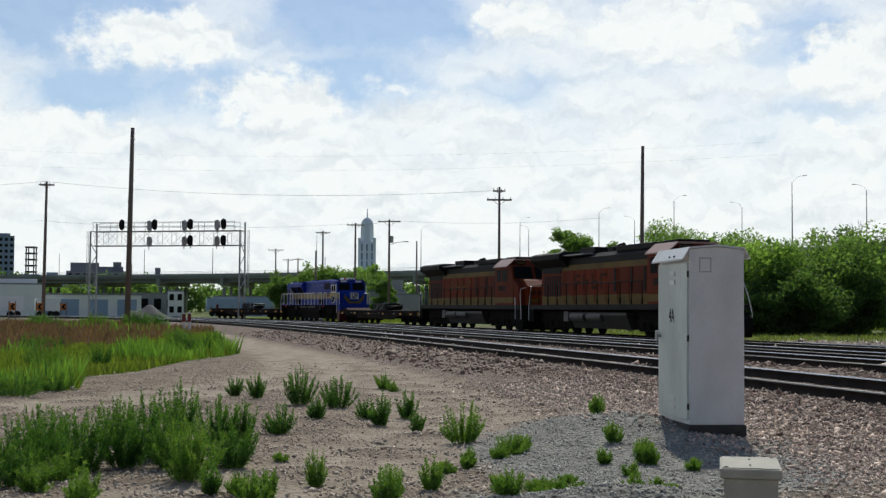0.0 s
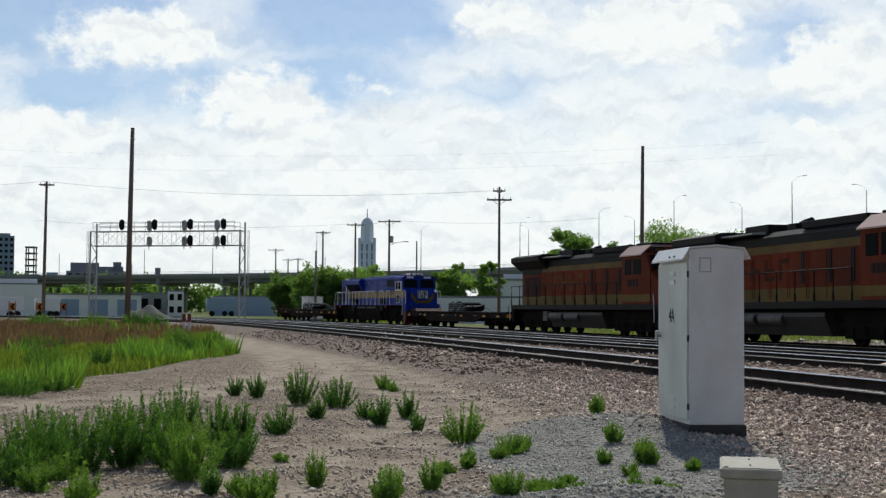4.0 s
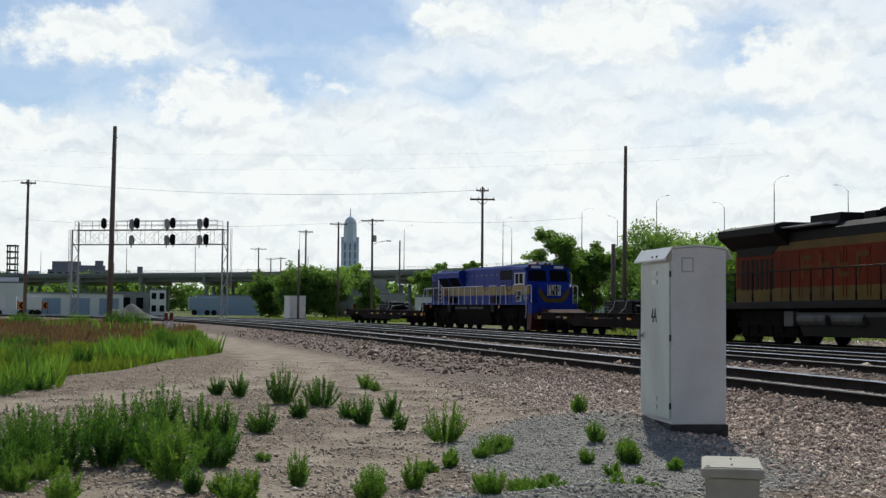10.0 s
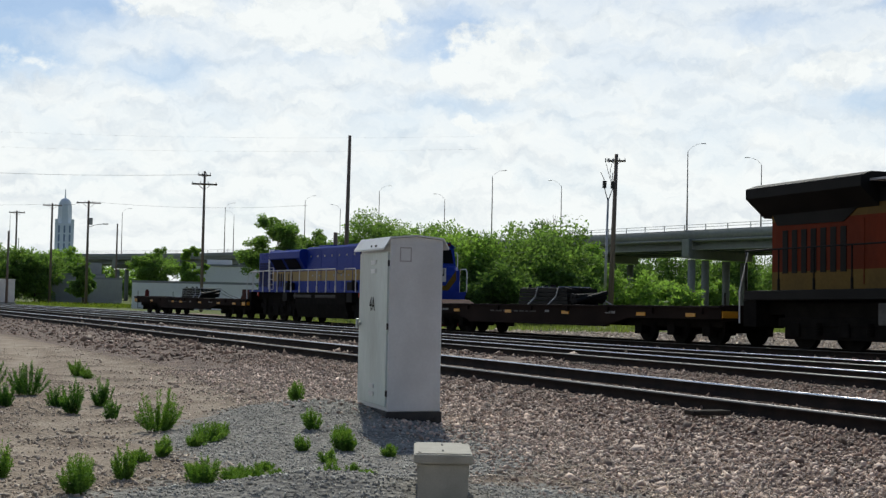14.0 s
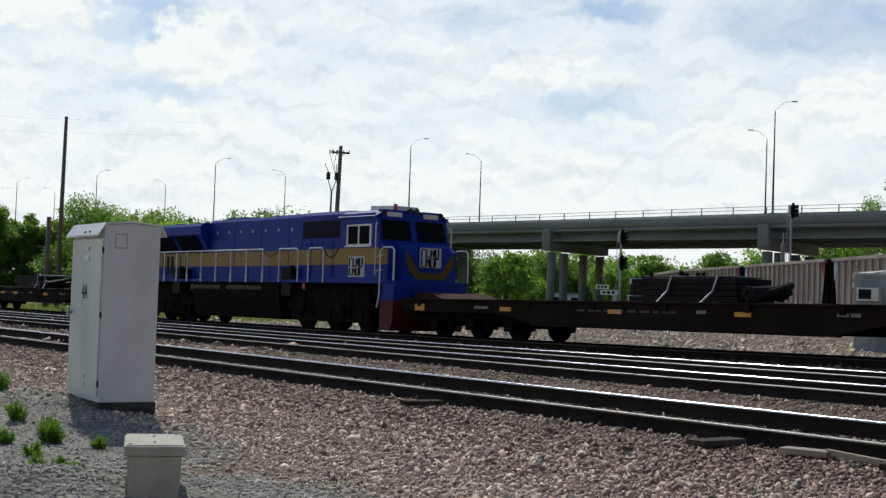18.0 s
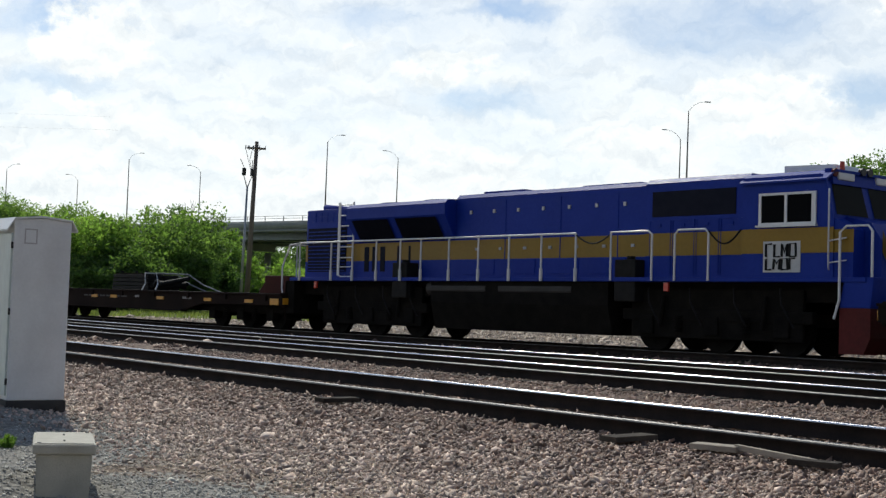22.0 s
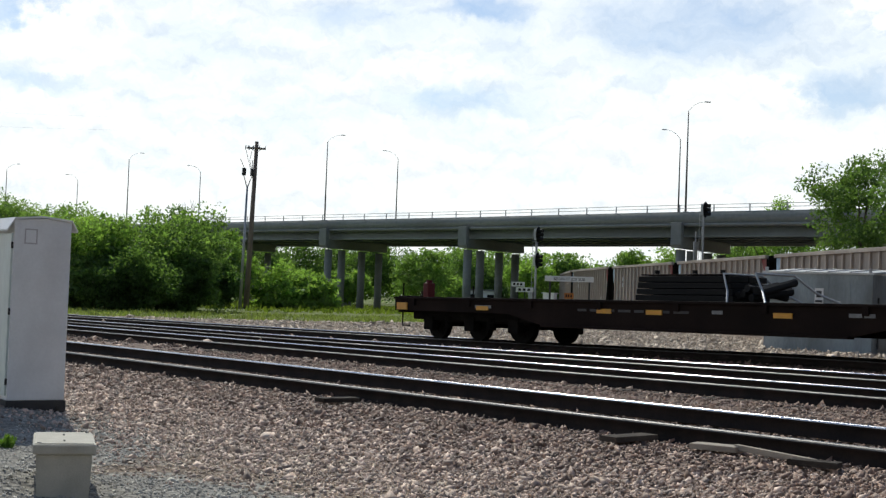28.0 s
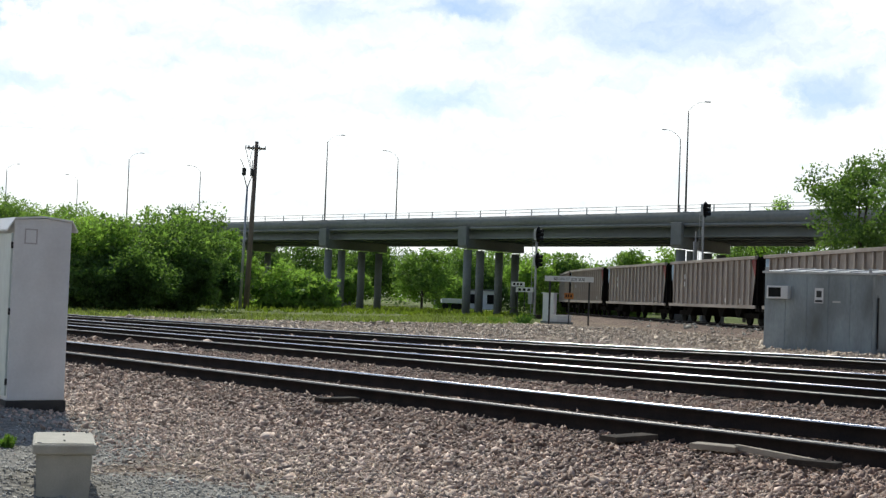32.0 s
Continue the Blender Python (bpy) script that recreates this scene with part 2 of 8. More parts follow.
# ---- the four tracks: centre lines from the open country into the curve ----
TRACKS = [
    [(28, -75), (17.5, -30), (10.9, 0), (8.95, 8.8), (7.42, 15.73), (5.83, 22.93), (3.6, 32), (1.1, 41.5), (-1.9, 53), (-5.2, 65), (-10, 81.5), (-15, 96.5), (-22, 113), (-33, 131), (-52, 150), (-90, 172)],
    [(34, -80), (23, -30), (16.4, 0), (13.36, 14.16), (12.22, 19.44), (10.54, 27.56), (7.95, 38.8), (5.5, 47), (2.0, 59), (-1.4, 70), (-5.6, 84), (-10.4, 99), (-17.6, 116.5), (-29, 135), (-48, 154), (-87, 177)],
    [(39.4, -79.74), (27.2, -28.14), (20.36, 0), (16.59, 17.52), (15.39, 24.13), (13.21, 34), (10.1, 48.44), (6.48, 62.15), (2.52, 76.58), (-1.57, 89.94), (-6.88, 105.83), (-14.87, 123.75), (-26.5, 143.43), (-46.21, 163.56), (-87.1, 188.73)],
    [(46.64, -114.4), (37.4, -70.4), (28.6, -27.28), (23.06, 0), (21.22, 21.22), (19.75, 28.65), (17.81, 37.02), (15.04, 48.51), (11.49, 64.41), (7.01, 79.93), (2.09, 95.62), (-3.17, 111.4), (-10.1, 130.26), (-19.36, 151.39), (-36.82, 173.84), (-81.79, 201.25)],
]
# height of each rail along its line, by the bearing from the bank
RAIL_AZ = (-6, 3, 10, 16, 22, 28, 35, 42, 50)
RAIL_Z = ((0.36, 0.36, 0.36, 0.366, 0.375, 0.384, 0.394, 0.404, 0.41), (0.30, 0.30, 0.30, 0.318, 0.344, 0.371, 0.401, 0.432, 0.45),
          (0.20, 0.187, 0.204, 0.249, 0.291, 0.33, 0.379, 0.432, 0.47), (0.104, 0.077, 0.114, 0.196, 0.264, 0.325, 0.402, 0.487, 0.549))


def rail_z(i, x, y):
    return np.interp(np.degrees(np.arctan2(x, y)), RAIL_AZ, RAIL_Z[i]) if i < 4 else COAL_Z


COAL = [(-65, -245), (-10, -102), (8, -55), (28.9, 0), (44.8, 41.4), (50.0, 55.5), (55.0, 68.8), (60.0, 82.0), (63.9, 92), (74.3, 112), (91, 137.5), (117, 171), (149, 207), (196, 258), (248, 312)]
COAL_Z = 0.56


def spline(pts, step=0.5):
    """A natural cubic spline through pts: points every step metres, and their lengths from the start."""
    p = np.array(pts, float)
    s = np.concatenate([[0], np.cumsum(np.hypot(*np.diff(p, axis=0).T))])
    n, h = len(s), np.diff(s)
    A, B = np.eye(n), np.zeros((n, 2))
    for i in range(1, n - 1):
        A[i, i - 1:i + 2] = h[i - 1], 2 * (h[i - 1] + h[i]), h[i]
        B[i] = 6 * ((p[i + 1] - p[i]) / h[i] - (p[i] - p[i - 1]) / h[i - 1])
    C = np.linalg.solve(A, B)
    u = np.linspace(0, s[-1], int(s[-1] / step))
    k = np.clip(np.searchsorted(s, u) - 1, 0, n - 2)
    a, b, H = (s[k + 1] - u)[:, None], (u - s[k])[:, None], h[k][:, None]
    q = C[k] * a ** 3 / 6 / H + C[k + 1] * b ** 3 / 6 / H + (p[k] / H - C[k] * H / 6) * a + (p[k + 1] / H - C[k + 1] * H / 6) * b
    return q, np.concatenate([[0], np.cumsum(np.hypot(*np.diff(q, axis=0).T))])


LINES = [spline(t) for t in TRACKS]
COAL_LINE = spline(COAL)


def on_line(line, s):
    q, l = line
    return Vector((np.interp(s, l, q[:, 0]), np.interp(s, l, q[:, 1])))


def side_normals(q):
    d = np.gradient(q, axis=0)
    d /= np.hypot(*d.T)[:, None]
    return np.stack([-d[:, 1], d[:, 0]], 1)

# ---- sky: blue air from the world, a layer of cloud drifting slowly ----
def cloud_layer():
    az, el = np.arange(-180, 181, 4.0), np.concatenate([np.arange(-1.0, 36, 1.5), [36.0]])
    R = 3600.0
    A, E = np.meshgrid(np.radians(az), np.radians(el))
    V = np.stack([R * np.sin(A) * np.cos(E), R * np.cos(A) * np.cos(E), R * np.sin(E)], -1).reshape(-1, 3)
    na, ne = len(az), len(el)
    i, j = np.meshgrid(np.arange(ne - 1), np.arange(na - 1), indexing="ij")
    a = (i * na + j).ravel()
    F = np.stack([a, a + na, a + na + 1, a + 1], 1)
    m = bpy.data.materials.new("drifting_cloud")
    m.use_nodes = True
    N, L = m.node_tree.nodes, m.node_tree.links
    N.clear()
    me = fast_mesh("cloud_layer", V, F, m, True)
    uv = me.uv_layers.new(name="angles")
    deg = np.stack([np.degrees(A), np.degrees(E)], -1).reshape(-1, 2)[F.ravel()]
    uv.data.foreach_set("uv", deg.astype(np.float32).ravel())
    uvn = N.new("ShaderNodeUVMap")
    uvn.uv_map = "angles"

    def math_(op, a, b=None, c=None, clamp=False):
        n = N.new("ShaderNodeMath")
        n.operation, n.use_clamp = op, clamp
        for k, v in enumerate((a, b, c)):
            if v is None:
                continue
            if isinstance(v, (int, float)):
                n.inputs[k].default_value = v
            else:
                L.new(v, n.inputs[k])
        return n.outputs[0]

    def noise_(vec, scale, detail, rough=0.55, stretch=(1, 1, 1), shift=(0, 0, 0)):
        mp = N.new("ShaderNodeMapping")
        mp.inputs["Scale"].default_value, mp.inputs["Location"].default_value = stretch, shift
        L.new(vec, mp.inputs[0])
        n = N.new("ShaderNodeTexNoise")
        n.inputs["Scale"].default_value, n.inputs["Detail"].default_value, n.inputs["Roughness"].default_value = scale, detail, rough
        L.new(mp.outputs[0], n.inputs["Vector"])
        return n
    wob = noise_(uvn.outputs[0], 0.5, 8, 0.62)
    sub, scl, addv = N.new("ShaderNodeVectorMath"), N.new("ShaderNodeVectorMath"), N.new("ShaderNodeVectorMath")
    sub.operation, scl.operation = "SUBTRACT", "MULTIPLY"
    L.new(wob.outputs["Color"], sub.inputs[0])
    sub.inputs[1].default_value = (0.5, 0.5, 0.5)
    L.new(sub.outputs[0], scl.inputs[0])
    scl.inputs[1].default_value = (3.4, 2.4, 0)
    L.new(uvn.outputs[0], addv.inputs[0])
    L.new(scl.outputs[0], addv.inputs[1])
    warped = addv.outputs[0]

    def blobs(rows, soft=0.25, join="ADD"):
        total = None
        for az0, el0, ra, re, w in rows:
            mp = N.new("ShaderNodeMapping")
            mp.inputs["Location"].default_value = (-az0 / ra, -el0 / re, 0)
            mp.inputs["Scale"].default_value = (1 / ra, 1 / re, 0)
            L.new(warped, mp.inputs[0])
            ln = N.new("ShaderNodeVectorMath")
            ln.operation = "LENGTH"
            L.new(mp.outputs[0], ln.inputs[0])
            r = N.new("ShaderNodeMapRange")
            r.interpolation_type = "SMOOTHSTEP"
            r.inputs[1].default_value, r.inputs[2].default_value, r.inputs[3].default_value, r.inputs[4].default_value = 1.0, soft, 0.0, w
            L.new(ln.outputs[1], r.inputs[0])
            total = r.outputs[0] if total is None else math_(join, total, r.outputs[0])
        return total
    # blue gaps and bright heaps: azimuth, elevation, half widths, weight
    gaps = blobs(CLOUD_GAPS)
    ragged = noise_(uvn.outputs[0], 0.75, 9, 0.6, (1, 1.3, 1), (5.2, 1.7, 0))
    heaps = blobs(CLOUD_HEAPS, 0.0, "MAXIMUM")
    near_heap = math_("MULTIPLY", heaps, 3.0, None, True)
    heaps = math_("ADD", heaps, math_("MULTIPLY", near_heap, math_("MULTIPLY", math_("SUBTRACT", ragged.outputs[0], 0.5), 2.1)))
    edge = N.new("ShaderNodeMapRange")
    edge.interpolation_type = "SMOOTHSTEP"
    edge.inputs[1].default_value, edge.inputs[2].default_value, edge.inputs[4].default_value = 0.04, 0.75, 0.8
    L.new(heaps, edge.inputs[0])
    heaps = edge.outputs[0]
    sep = N.new("ShaderNodeSeparateXYZ")
    L.new(uvn.outputs[0], sep.inputs[0])
    low = N.new("ShaderNodeMapRange")
    low.inputs[1].default_value, low.inputs[2].default_value, low.inputs[3].default_value, low.inputs[4].default_value = 4.0, 18.0, 1.0, 0.62
    L.new(sep.outputs[1], low.inputs[0])
    wisps = noise_(warped, 0.22, 8, 0.62, (1, 2.2, 1))
    cover = math_("ADD", low.outputs[0], math_("MULTIPLY", math_("SUBTRACT", wisps.outputs[0], 0.5), 0.9))
    cover = math_("SUBTRACT", cover, gaps)
    cover = math_("ADD", math_("MAXIMUM", cover, 0.22), heaps, None, True)
    # heaps are bright on top and faintly grey beneath
    lump = noise_(warped, 0.42, 7, 0.6, (1, 1.6, 1), (3.1, 7.7, 0))
    under = noise_(warped, 0.42, 7, 0.6, (1, 1.6, 1), (3.1, 8.4, 0))
    shade = N.new("ShaderNodeMapRange")
    shade.inputs[1].default_value, shade.inputs[2].default_value, shade.inputs[3].default_value, shade.inputs[4].default_value = -0.04, 0.24, 1.0, 0.0
    L.new(math_("SUBTRACT", under.outputs[0], lump.outputs[0]), shade.inputs[0])
    mix = N.new("ShaderNodeMixRGB")
    mix.inputs[1].default_value, mix.inputs[2].default_value = (0.74, 0.80, 0.84, 1), (0.945, 0.985, 0.98, 1)
    L.new(shade.outputs[0], mix.inputs[0])
    em, tr, mx, out = N.new("ShaderNodeEmission"), N.new("ShaderNodeBsdfTransparent"), N.new("ShaderNodeMixShader"), N.new("ShaderNodeOutputMaterial")
    # cloud is brightest on the sun's side of the sky
    away = math_("ABSOLUTE", math_("SUBTRACT", sep.outputs[0], SUN_AZ))
    lum = N.new("ShaderNodeMapRange")
    lum.interpolation_type = "SMOOTHSTEP"
    lum.inputs[1].default_value, lum.inputs[2].default_value, lum.inputs[3].default_value, lum.inputs[4].default_value = 50.0, 130.0, CLOUD_GLOW, CLOUD_GLOW * 0.32
    L.new(away, lum.inputs[0])
    L.new(lum.outputs[0], em.inputs[1])
    L.new(mix.outputs[0], em.inputs[0])
    top = N.new("ShaderNodeMapRange")
    top.inputs[1].default_value, top.inputs[2].default_value, top.inputs[3].default_value, top.inputs[4].default_value = 26.0, 35.0, 1.0, 0.0
    L.new(sep.outputs[1], top.inputs[0])
    L.new(math_("MULTIPLY", cover, top.outputs[0]), mx.inputs[0])
    L.new(tr.outputs[0], mx.inputs[1])
    L.new(em.outputs[0], mx.inputs[2])
    L.new(mx.outputs[0], out.inputs[0])
    return tagged(new("cloud_layer", me), "white broken cloud drifting across a pale blue sky", "sky", kind="structure")


CLOUD_GLOW = 0.98
CLOUD_GAPS = [(-17, 12.0, 7, 3.2, 0.78), (-12, 9.0, 10, 1.8, 0.5), (-5, 12.4, 7, 3.2, 0.7), (-5, 9.6, 5, 1.2, 0.45), (1.5, 9.3, 3.0, 1.2, 0.35), (13.5, 11.0, 3, 2.2, 0.4), (14.5, 8.2, 3.5, 0.9, 0.3),
              (-17.5, 8.5, 3.5, 1.6, 0.35), (42, 11.5, 7, 2.0, 0.42), (32, 8.3, 4, 1.0, 0.4), (33, 12.2, 3, 0.9, 0.5), (48, 9.0, 3, 1.5, 0.4), (26, 11.5, 3, 1.0, 0.25)]
CLOUD_HEAPS = [(-14.0, 11.1, 5.2, 2.0, 1.0), (-9.0, 8.8, 4.4, 1.7, 1.0), (-17.2, 7.4, 3.4, 1.1, 0.7), (-4.0, 9.4, 2.6, 0.8, 0.4), (1.2, 12.0, 2.8, 1.3, 0.7), (8.2, 11.7, 5.0, 2.0, 1.0), (15.2, 10.2, 3.6, 2.2, 0.8),
               (14.7, 7.4, 1.5, 0.7, 0.55), (43.5, 8.6, 4.5, 1.8, 0.8), (50, 12.0, 3.0, 1.6, 0.7), (30, 9.8, 3.5, 1.0, 0.45)]
clouds = cloud_layer()


# ---- ground ----
def near_dist(P, line, reach=260.0):
    """Distance of the points P from a centre line."""
    q, l = line
    q = q[::2]
    out = np.full(len(P), 1e3)
    close = np.where(np.hypot(P[:, 0], P[:, 1]) < reach)[0]
    for c in np.array_split(close, max(1, len(close) // 20000)):
        d = P[c][:, None, :] - q[None]
        out[c] = np.sqrt((d ** 2).sum(2).min(1))
    return out


def bank(d, top, flat, run):
    """Height of a ballast bank at distance d from its centre line."""
    return top * np.clip(1 - (d - flat) / run, 0, 1)


def ground_z(P, dist=None):
    x, y = P[:, 0], P[:, 1]
    if dist is None:
        dist = [near_dist(P, l) for l in LINES] + [near_dist(P, COAL_LINE)]
    z = np.zeros(len(P))
    for i, d in enumerate(dist):
        z = np.maximum(z, bank(d, rail_z(i, x, y) - (0.165, 0.175, 0.185, 0.19, 0.165)[i], 1.75 if i in (0, 4) else 1.5, 1.9 if i < 4 else 1.3))
    # two heaps of grey gravel: under the equipment cabinet and before the pull box
    z += 0.24 * np.exp(-(((x - 2.15) / 1.25) ** 2 + ((y - 15.9) / 1.9) ** 2)) + 0.2 * np.exp(-(((x - 1.45) / 0.95) ** 2 + ((y - 10.2) / 0.55) ** 2))
    r = np.hypot(x, y)
    z += 0.025 * np.sin(x * 0.9 + 1.3 * np.sin(y * 0.31)) * np.sin(y * 0.47) * np.clip(1 - dist[0] / 1e3, 0, 1) * (dist[0] > 4)
    z -= 0.055 * wheel_ruts(P) * (dist[0] > 4)
    z -= np.clip((r - 110) / 60, 0, 1) * 0.35
    return z


def inside(P, poly):
    x, y = P[:, 0], P[:, 1]
    res = np.zeros(len(P), bool)
    for (x0, y0), (x1, y1) in zip(poly, poly[1:] + poly[:1]):
        hit = (y0 > y) != (y1 > y)
        res ^= hit & (x < (x1 - x0) * (y - y0) / ((y1 - y0) or 1e-9) + x0)
    return res


GREEN = [(-6.6, 24.6), (-9.0, 23.2), (-13, 33), (-13.2, 40), (-12.2, 46), (-11.8, 52), (-12.4, 60), (-12.6, 70), (-11.6, 70), (-9.0, 55), (-6.4, 42.5), (-6.9, 37), (-7.0, 31.5), (-7.5, 28)]
BROWN = [(-12.4, 36), (-20, 28), (-40, 60), (-38, 116), (-28, 119), (-19, 92), (-14.5, 86), (-12.4, 71), (-12.2, 60), (-11.6, 52), (-12, 46), (-13, 40)]
FARGREEN = [(8, 98), (13, 68), (20, 66), (30, 68), (44, 73), (52, 80), (60, 95), (100, 140), (60, 240), (-10, 240), (-10, 130)]


# the dirt road that bends in from the far curve: two wheel ruts
ROAD = spline([(-30, 112), (-14.2, 78), (-9.4, 60), (-5.6, 46), (-3.6, 36), (-3.3, 28), (-5.4, 22), (-9.5, 17), (-16, 12)], 1.0)
ROAD_B = spline([(-9.4, 60), (-5.4, 46), (-2.6, 36), (-0.8, 27), (0.2, 20), (-0.6, 14), (-3, 8), (-6, 0)], 1.0)


def wheel_ruts(P):
    a, b = near_dist(P, ROAD, 125.0), near_dist(P, ROAD_B, 70.0)
    return np.maximum(np.exp(-((a - 0.85) / 0.38) ** 2), 0.8 * np.exp(-((b - 0.85) / 0.38) ** 2))


def ground_sheet():
    az = np.radians(np.concatenate([np.arange(-180, -30, 5.0), np.arange(-30, 56, 0.25), np.arange(56, 180, 5.0)]))
    r = np.concatenate([[0.0], 1.2 * 1.021 ** np.arange(0, 392)])
    R, A = np.meshgrid(r, az, indexing="ij")
    P = np.stack([R * np.sin(A), R * np.cos(A)], -1).reshape(-1, 2)
    dist = [near_dist(P, l) for l in LINES] + [near_dist(P, COAL_LINE)]
    z = ground_z(P, dist)
    V = np.concatenate([P, z[:, None]], 1)
    nr, na = len(r), len(az)
    i, j = np.meshgrid(np.arange(nr - 1), np.arange(na), indexing="ij")
    jj = (j + 1) % na
    F = np.stack([i * na + j, i * na + jj, (i + 1) * na + jj, (i + 1) * na + j], -1).reshape(-1, 4)
    near = np.minimum.reduce(dist[:4])
    road = wheel_ruts(P)
    ballast = np.clip(1 - (near - 3.2) / 1.2, 0, 1)
    ballast = np.maximum(ballast, np.clip(1 - (dist[4] - 2.6) / 0.8, 0, 1))
    grey = np.clip(1.5 - np.hypot((P[:, 0] - 2.2) / 1.9, (P[:, 1] - 14.2) / 3.2), 0, 1)
    grey = np.maximum(grey, np.clip(1.6 - np.hypot((P[:, 0] - 1.6) / 1.9, (P[:, 1] - 9.4) / 1.6), 0, 1)) * (1 - ballast)
    green = (inside(P, GREEN) | inside(P, FARGREEN)).astype(float) * (near > 3.4) * (dist[4] > 3)
    rr = np.hypot(P[:, 0], P[:, 1])
    green = np.maximum(green, np.clip((rr - 150) / 40, 0, 1) * (near > 5))
    brown = inside(P, BROWN).astype(float)
    me = fast_mesh("ground", V, F, None, True)
    for nm, val in (("ballast", ballast), ("gravel", grey), ("green", green), ("brown", brown), ("rut", road)):
        at_ = me.attributes.new(nm, "FLOAT", "POINT")
        at_.data.foreach_set("value", val.astype(np.float32))
    m = bpy.data.materials.new("ground")
    m.use_nodes = True
    N, L = m.node_tree.nodes, m.node_tree.links
    b = next(n for n in N if n.type == "BSDF_PRINCIPLED")
    b.inputs["Roughness"].default_value = 0.92
    b.inputs["Specular IOR Level"].default_value = 0.2
    tc = N.new("ShaderNodeTexCoord")

    def nz(scale, detail=6):
        n = N.new("ShaderNodeTexNoise")
        n.inputs["Scale"].default_value, n.inputs["Detail"].default_value = scale, detail
        L.new(tc.outputs["Object"], n.inputs["Vector"])
        return n.outputs[0]

    def two(c1, c2, fac, lo=0.35, hi=0.65):
        rp = N.new("ShaderNodeValToRGB")
        rp.color_ramp.elements[0].position, rp.color_ramp.elements[1].position = lo, hi
        rp.color_ramp.elements[0].color, rp.color_ramp.elements[1].color = (*c1, 1), (*c2, 1)
        L.new(fac, rp.inputs[0])
        return rp.outputs[0]
    big, mid, fine = nz(0.35), nz(2.2), nz(22, 8)
    vor = N.new("ShaderNodeTexVoronoi")
    vor.inputs["Scale"].default_value = 17
    L.new(tc.outputs["Object"], vor.inputs["Vector"])
    pebble = two((0.55, 0.55, 0.55), (1.15, 1.12, 1.08), vor.outputs["Color"], 0.1, 0.9)

    def mul(a, c):
        n = N.new("ShaderNodeMixRGB")
        n.blend_type = "MULTIPLY"
        n.inputs[0].default_value = 1.0
        L.new(a, n.inputs[1])
        L.new(c, n.inputs[2])
        return n.outputs[0]
    dirt = two((0.20, 0.148, 0.105), (0.345, 0.265, 0.192), mid)
    dirt = mul(mul(dirt, two((0.82, 0.82, 0.82), (1.1, 1.1, 1.1), big)), two((0.6, 0.6, 0.6), (1.3, 1.3, 1.3), fine))
    ar = N.new("ShaderNodeAttribute")
    ar.attribute_name = "rut"
    worn = N.new("ShaderNodeMixRGB")
    L.new(ar.outputs["Fac"], worn.inputs[0])
    L.new(dirt, worn.inputs[1])
    L.new(two((0.34, 0.27, 0.2), (0.46, 0.375, 0.285), mid), worn.inputs[2])
    dirt = worn.outputs[0]
    stone = mul(two((0.18, 0.13, 0.105), (0.295, 0.225, 0.182), mid), pebble)
    gravel = mul(two((0.225, 0.21, 0.182), (0.32, 0.30, 0.262), mid), two((0.6, 0.6, 0.6), (1.3, 1.3, 1.3), fine))
    green_c = mul(two((0.10, 0.13, 0.035), (0.18, 0.21, 0.05), mid), two((0.7, 0.7, 0.7), (1.2, 1.2, 1.2), fine))
    brown_c = mul(two((0.13, 0.085, 0.065), (0.21, 0.15, 0.115), mid), two((0.7, 0.7, 0.7), (1.2, 1.2, 1.2), fine))
    col = dirt
    for nm, c, soft in (("brown", brown_c, 0.5), ("green", green_c, 0.5), ("gravel", gravel, 0.35), ("ballast", stone, 0.3)):
        a = N.new("ShaderNodeAttribute")
        a.attribute_name = nm
        s = N.new("ShaderNodeMath")
        s.operation = "MULTIPLY_ADD"
        L.new(mid, s.inputs[0])
        s.inputs[1].default_value = 1.0
        L.new(a.outputs["Fac"], s.inputs[2])
        r = N.new("ShaderNodeMapRange")
        r.inputs[1].default_value, r.inputs[2].default_value = 0.92 - soft * 0.3, 0.92 + soft * 0.3
        L.new(s.outputs[0], r.inputs[0])
        mx = N.new("ShaderNodeMixRGB")
        L.new(r.outputs[0], mx.inputs[0])
        L.new(col, mx.inputs[1])
        L.new(c, mx.inputs[2])
        col = mx.outputs[0]
    L.new(col, b.inputs["Base Color"])
    bp = N.new("ShaderNodeBump")
    bp.inputs["Strength"].default_value, bp.inputs["Distance"].default_value = 0.9, 0.03
    ad = N.new("ShaderNodeMath")
    L.new(fine, ad.inputs[0])
    L.new(vor.outputs["Distance"], ad.inputs[1])
    L.new(ad.outputs[0], bp.inputs["Height"])
    L.new(bp.outputs[0], b.inputs["Normal"])
    me.materials.append(m)
    return tagged(new("ground", me), "dusty gravel ground with ballast banks and green verges", "ground", kind="structure")


ground_sheet()


# ---- tracks ----
RAIL_SHAPE = [(-0.07, 0.0), (0.07, 0.0), (0.07, 0.012), (0.012, 0.032), (0.011, 0.125), (0.037, 0.136), (0.037, 0.152), (0.026, 0.171), (-0.026, 0.171), (-0.037, 0.152), (-0.037, 0.136), (-0.011, 0.125), (-0.012, 0.032), (-0.07, 0.012)]


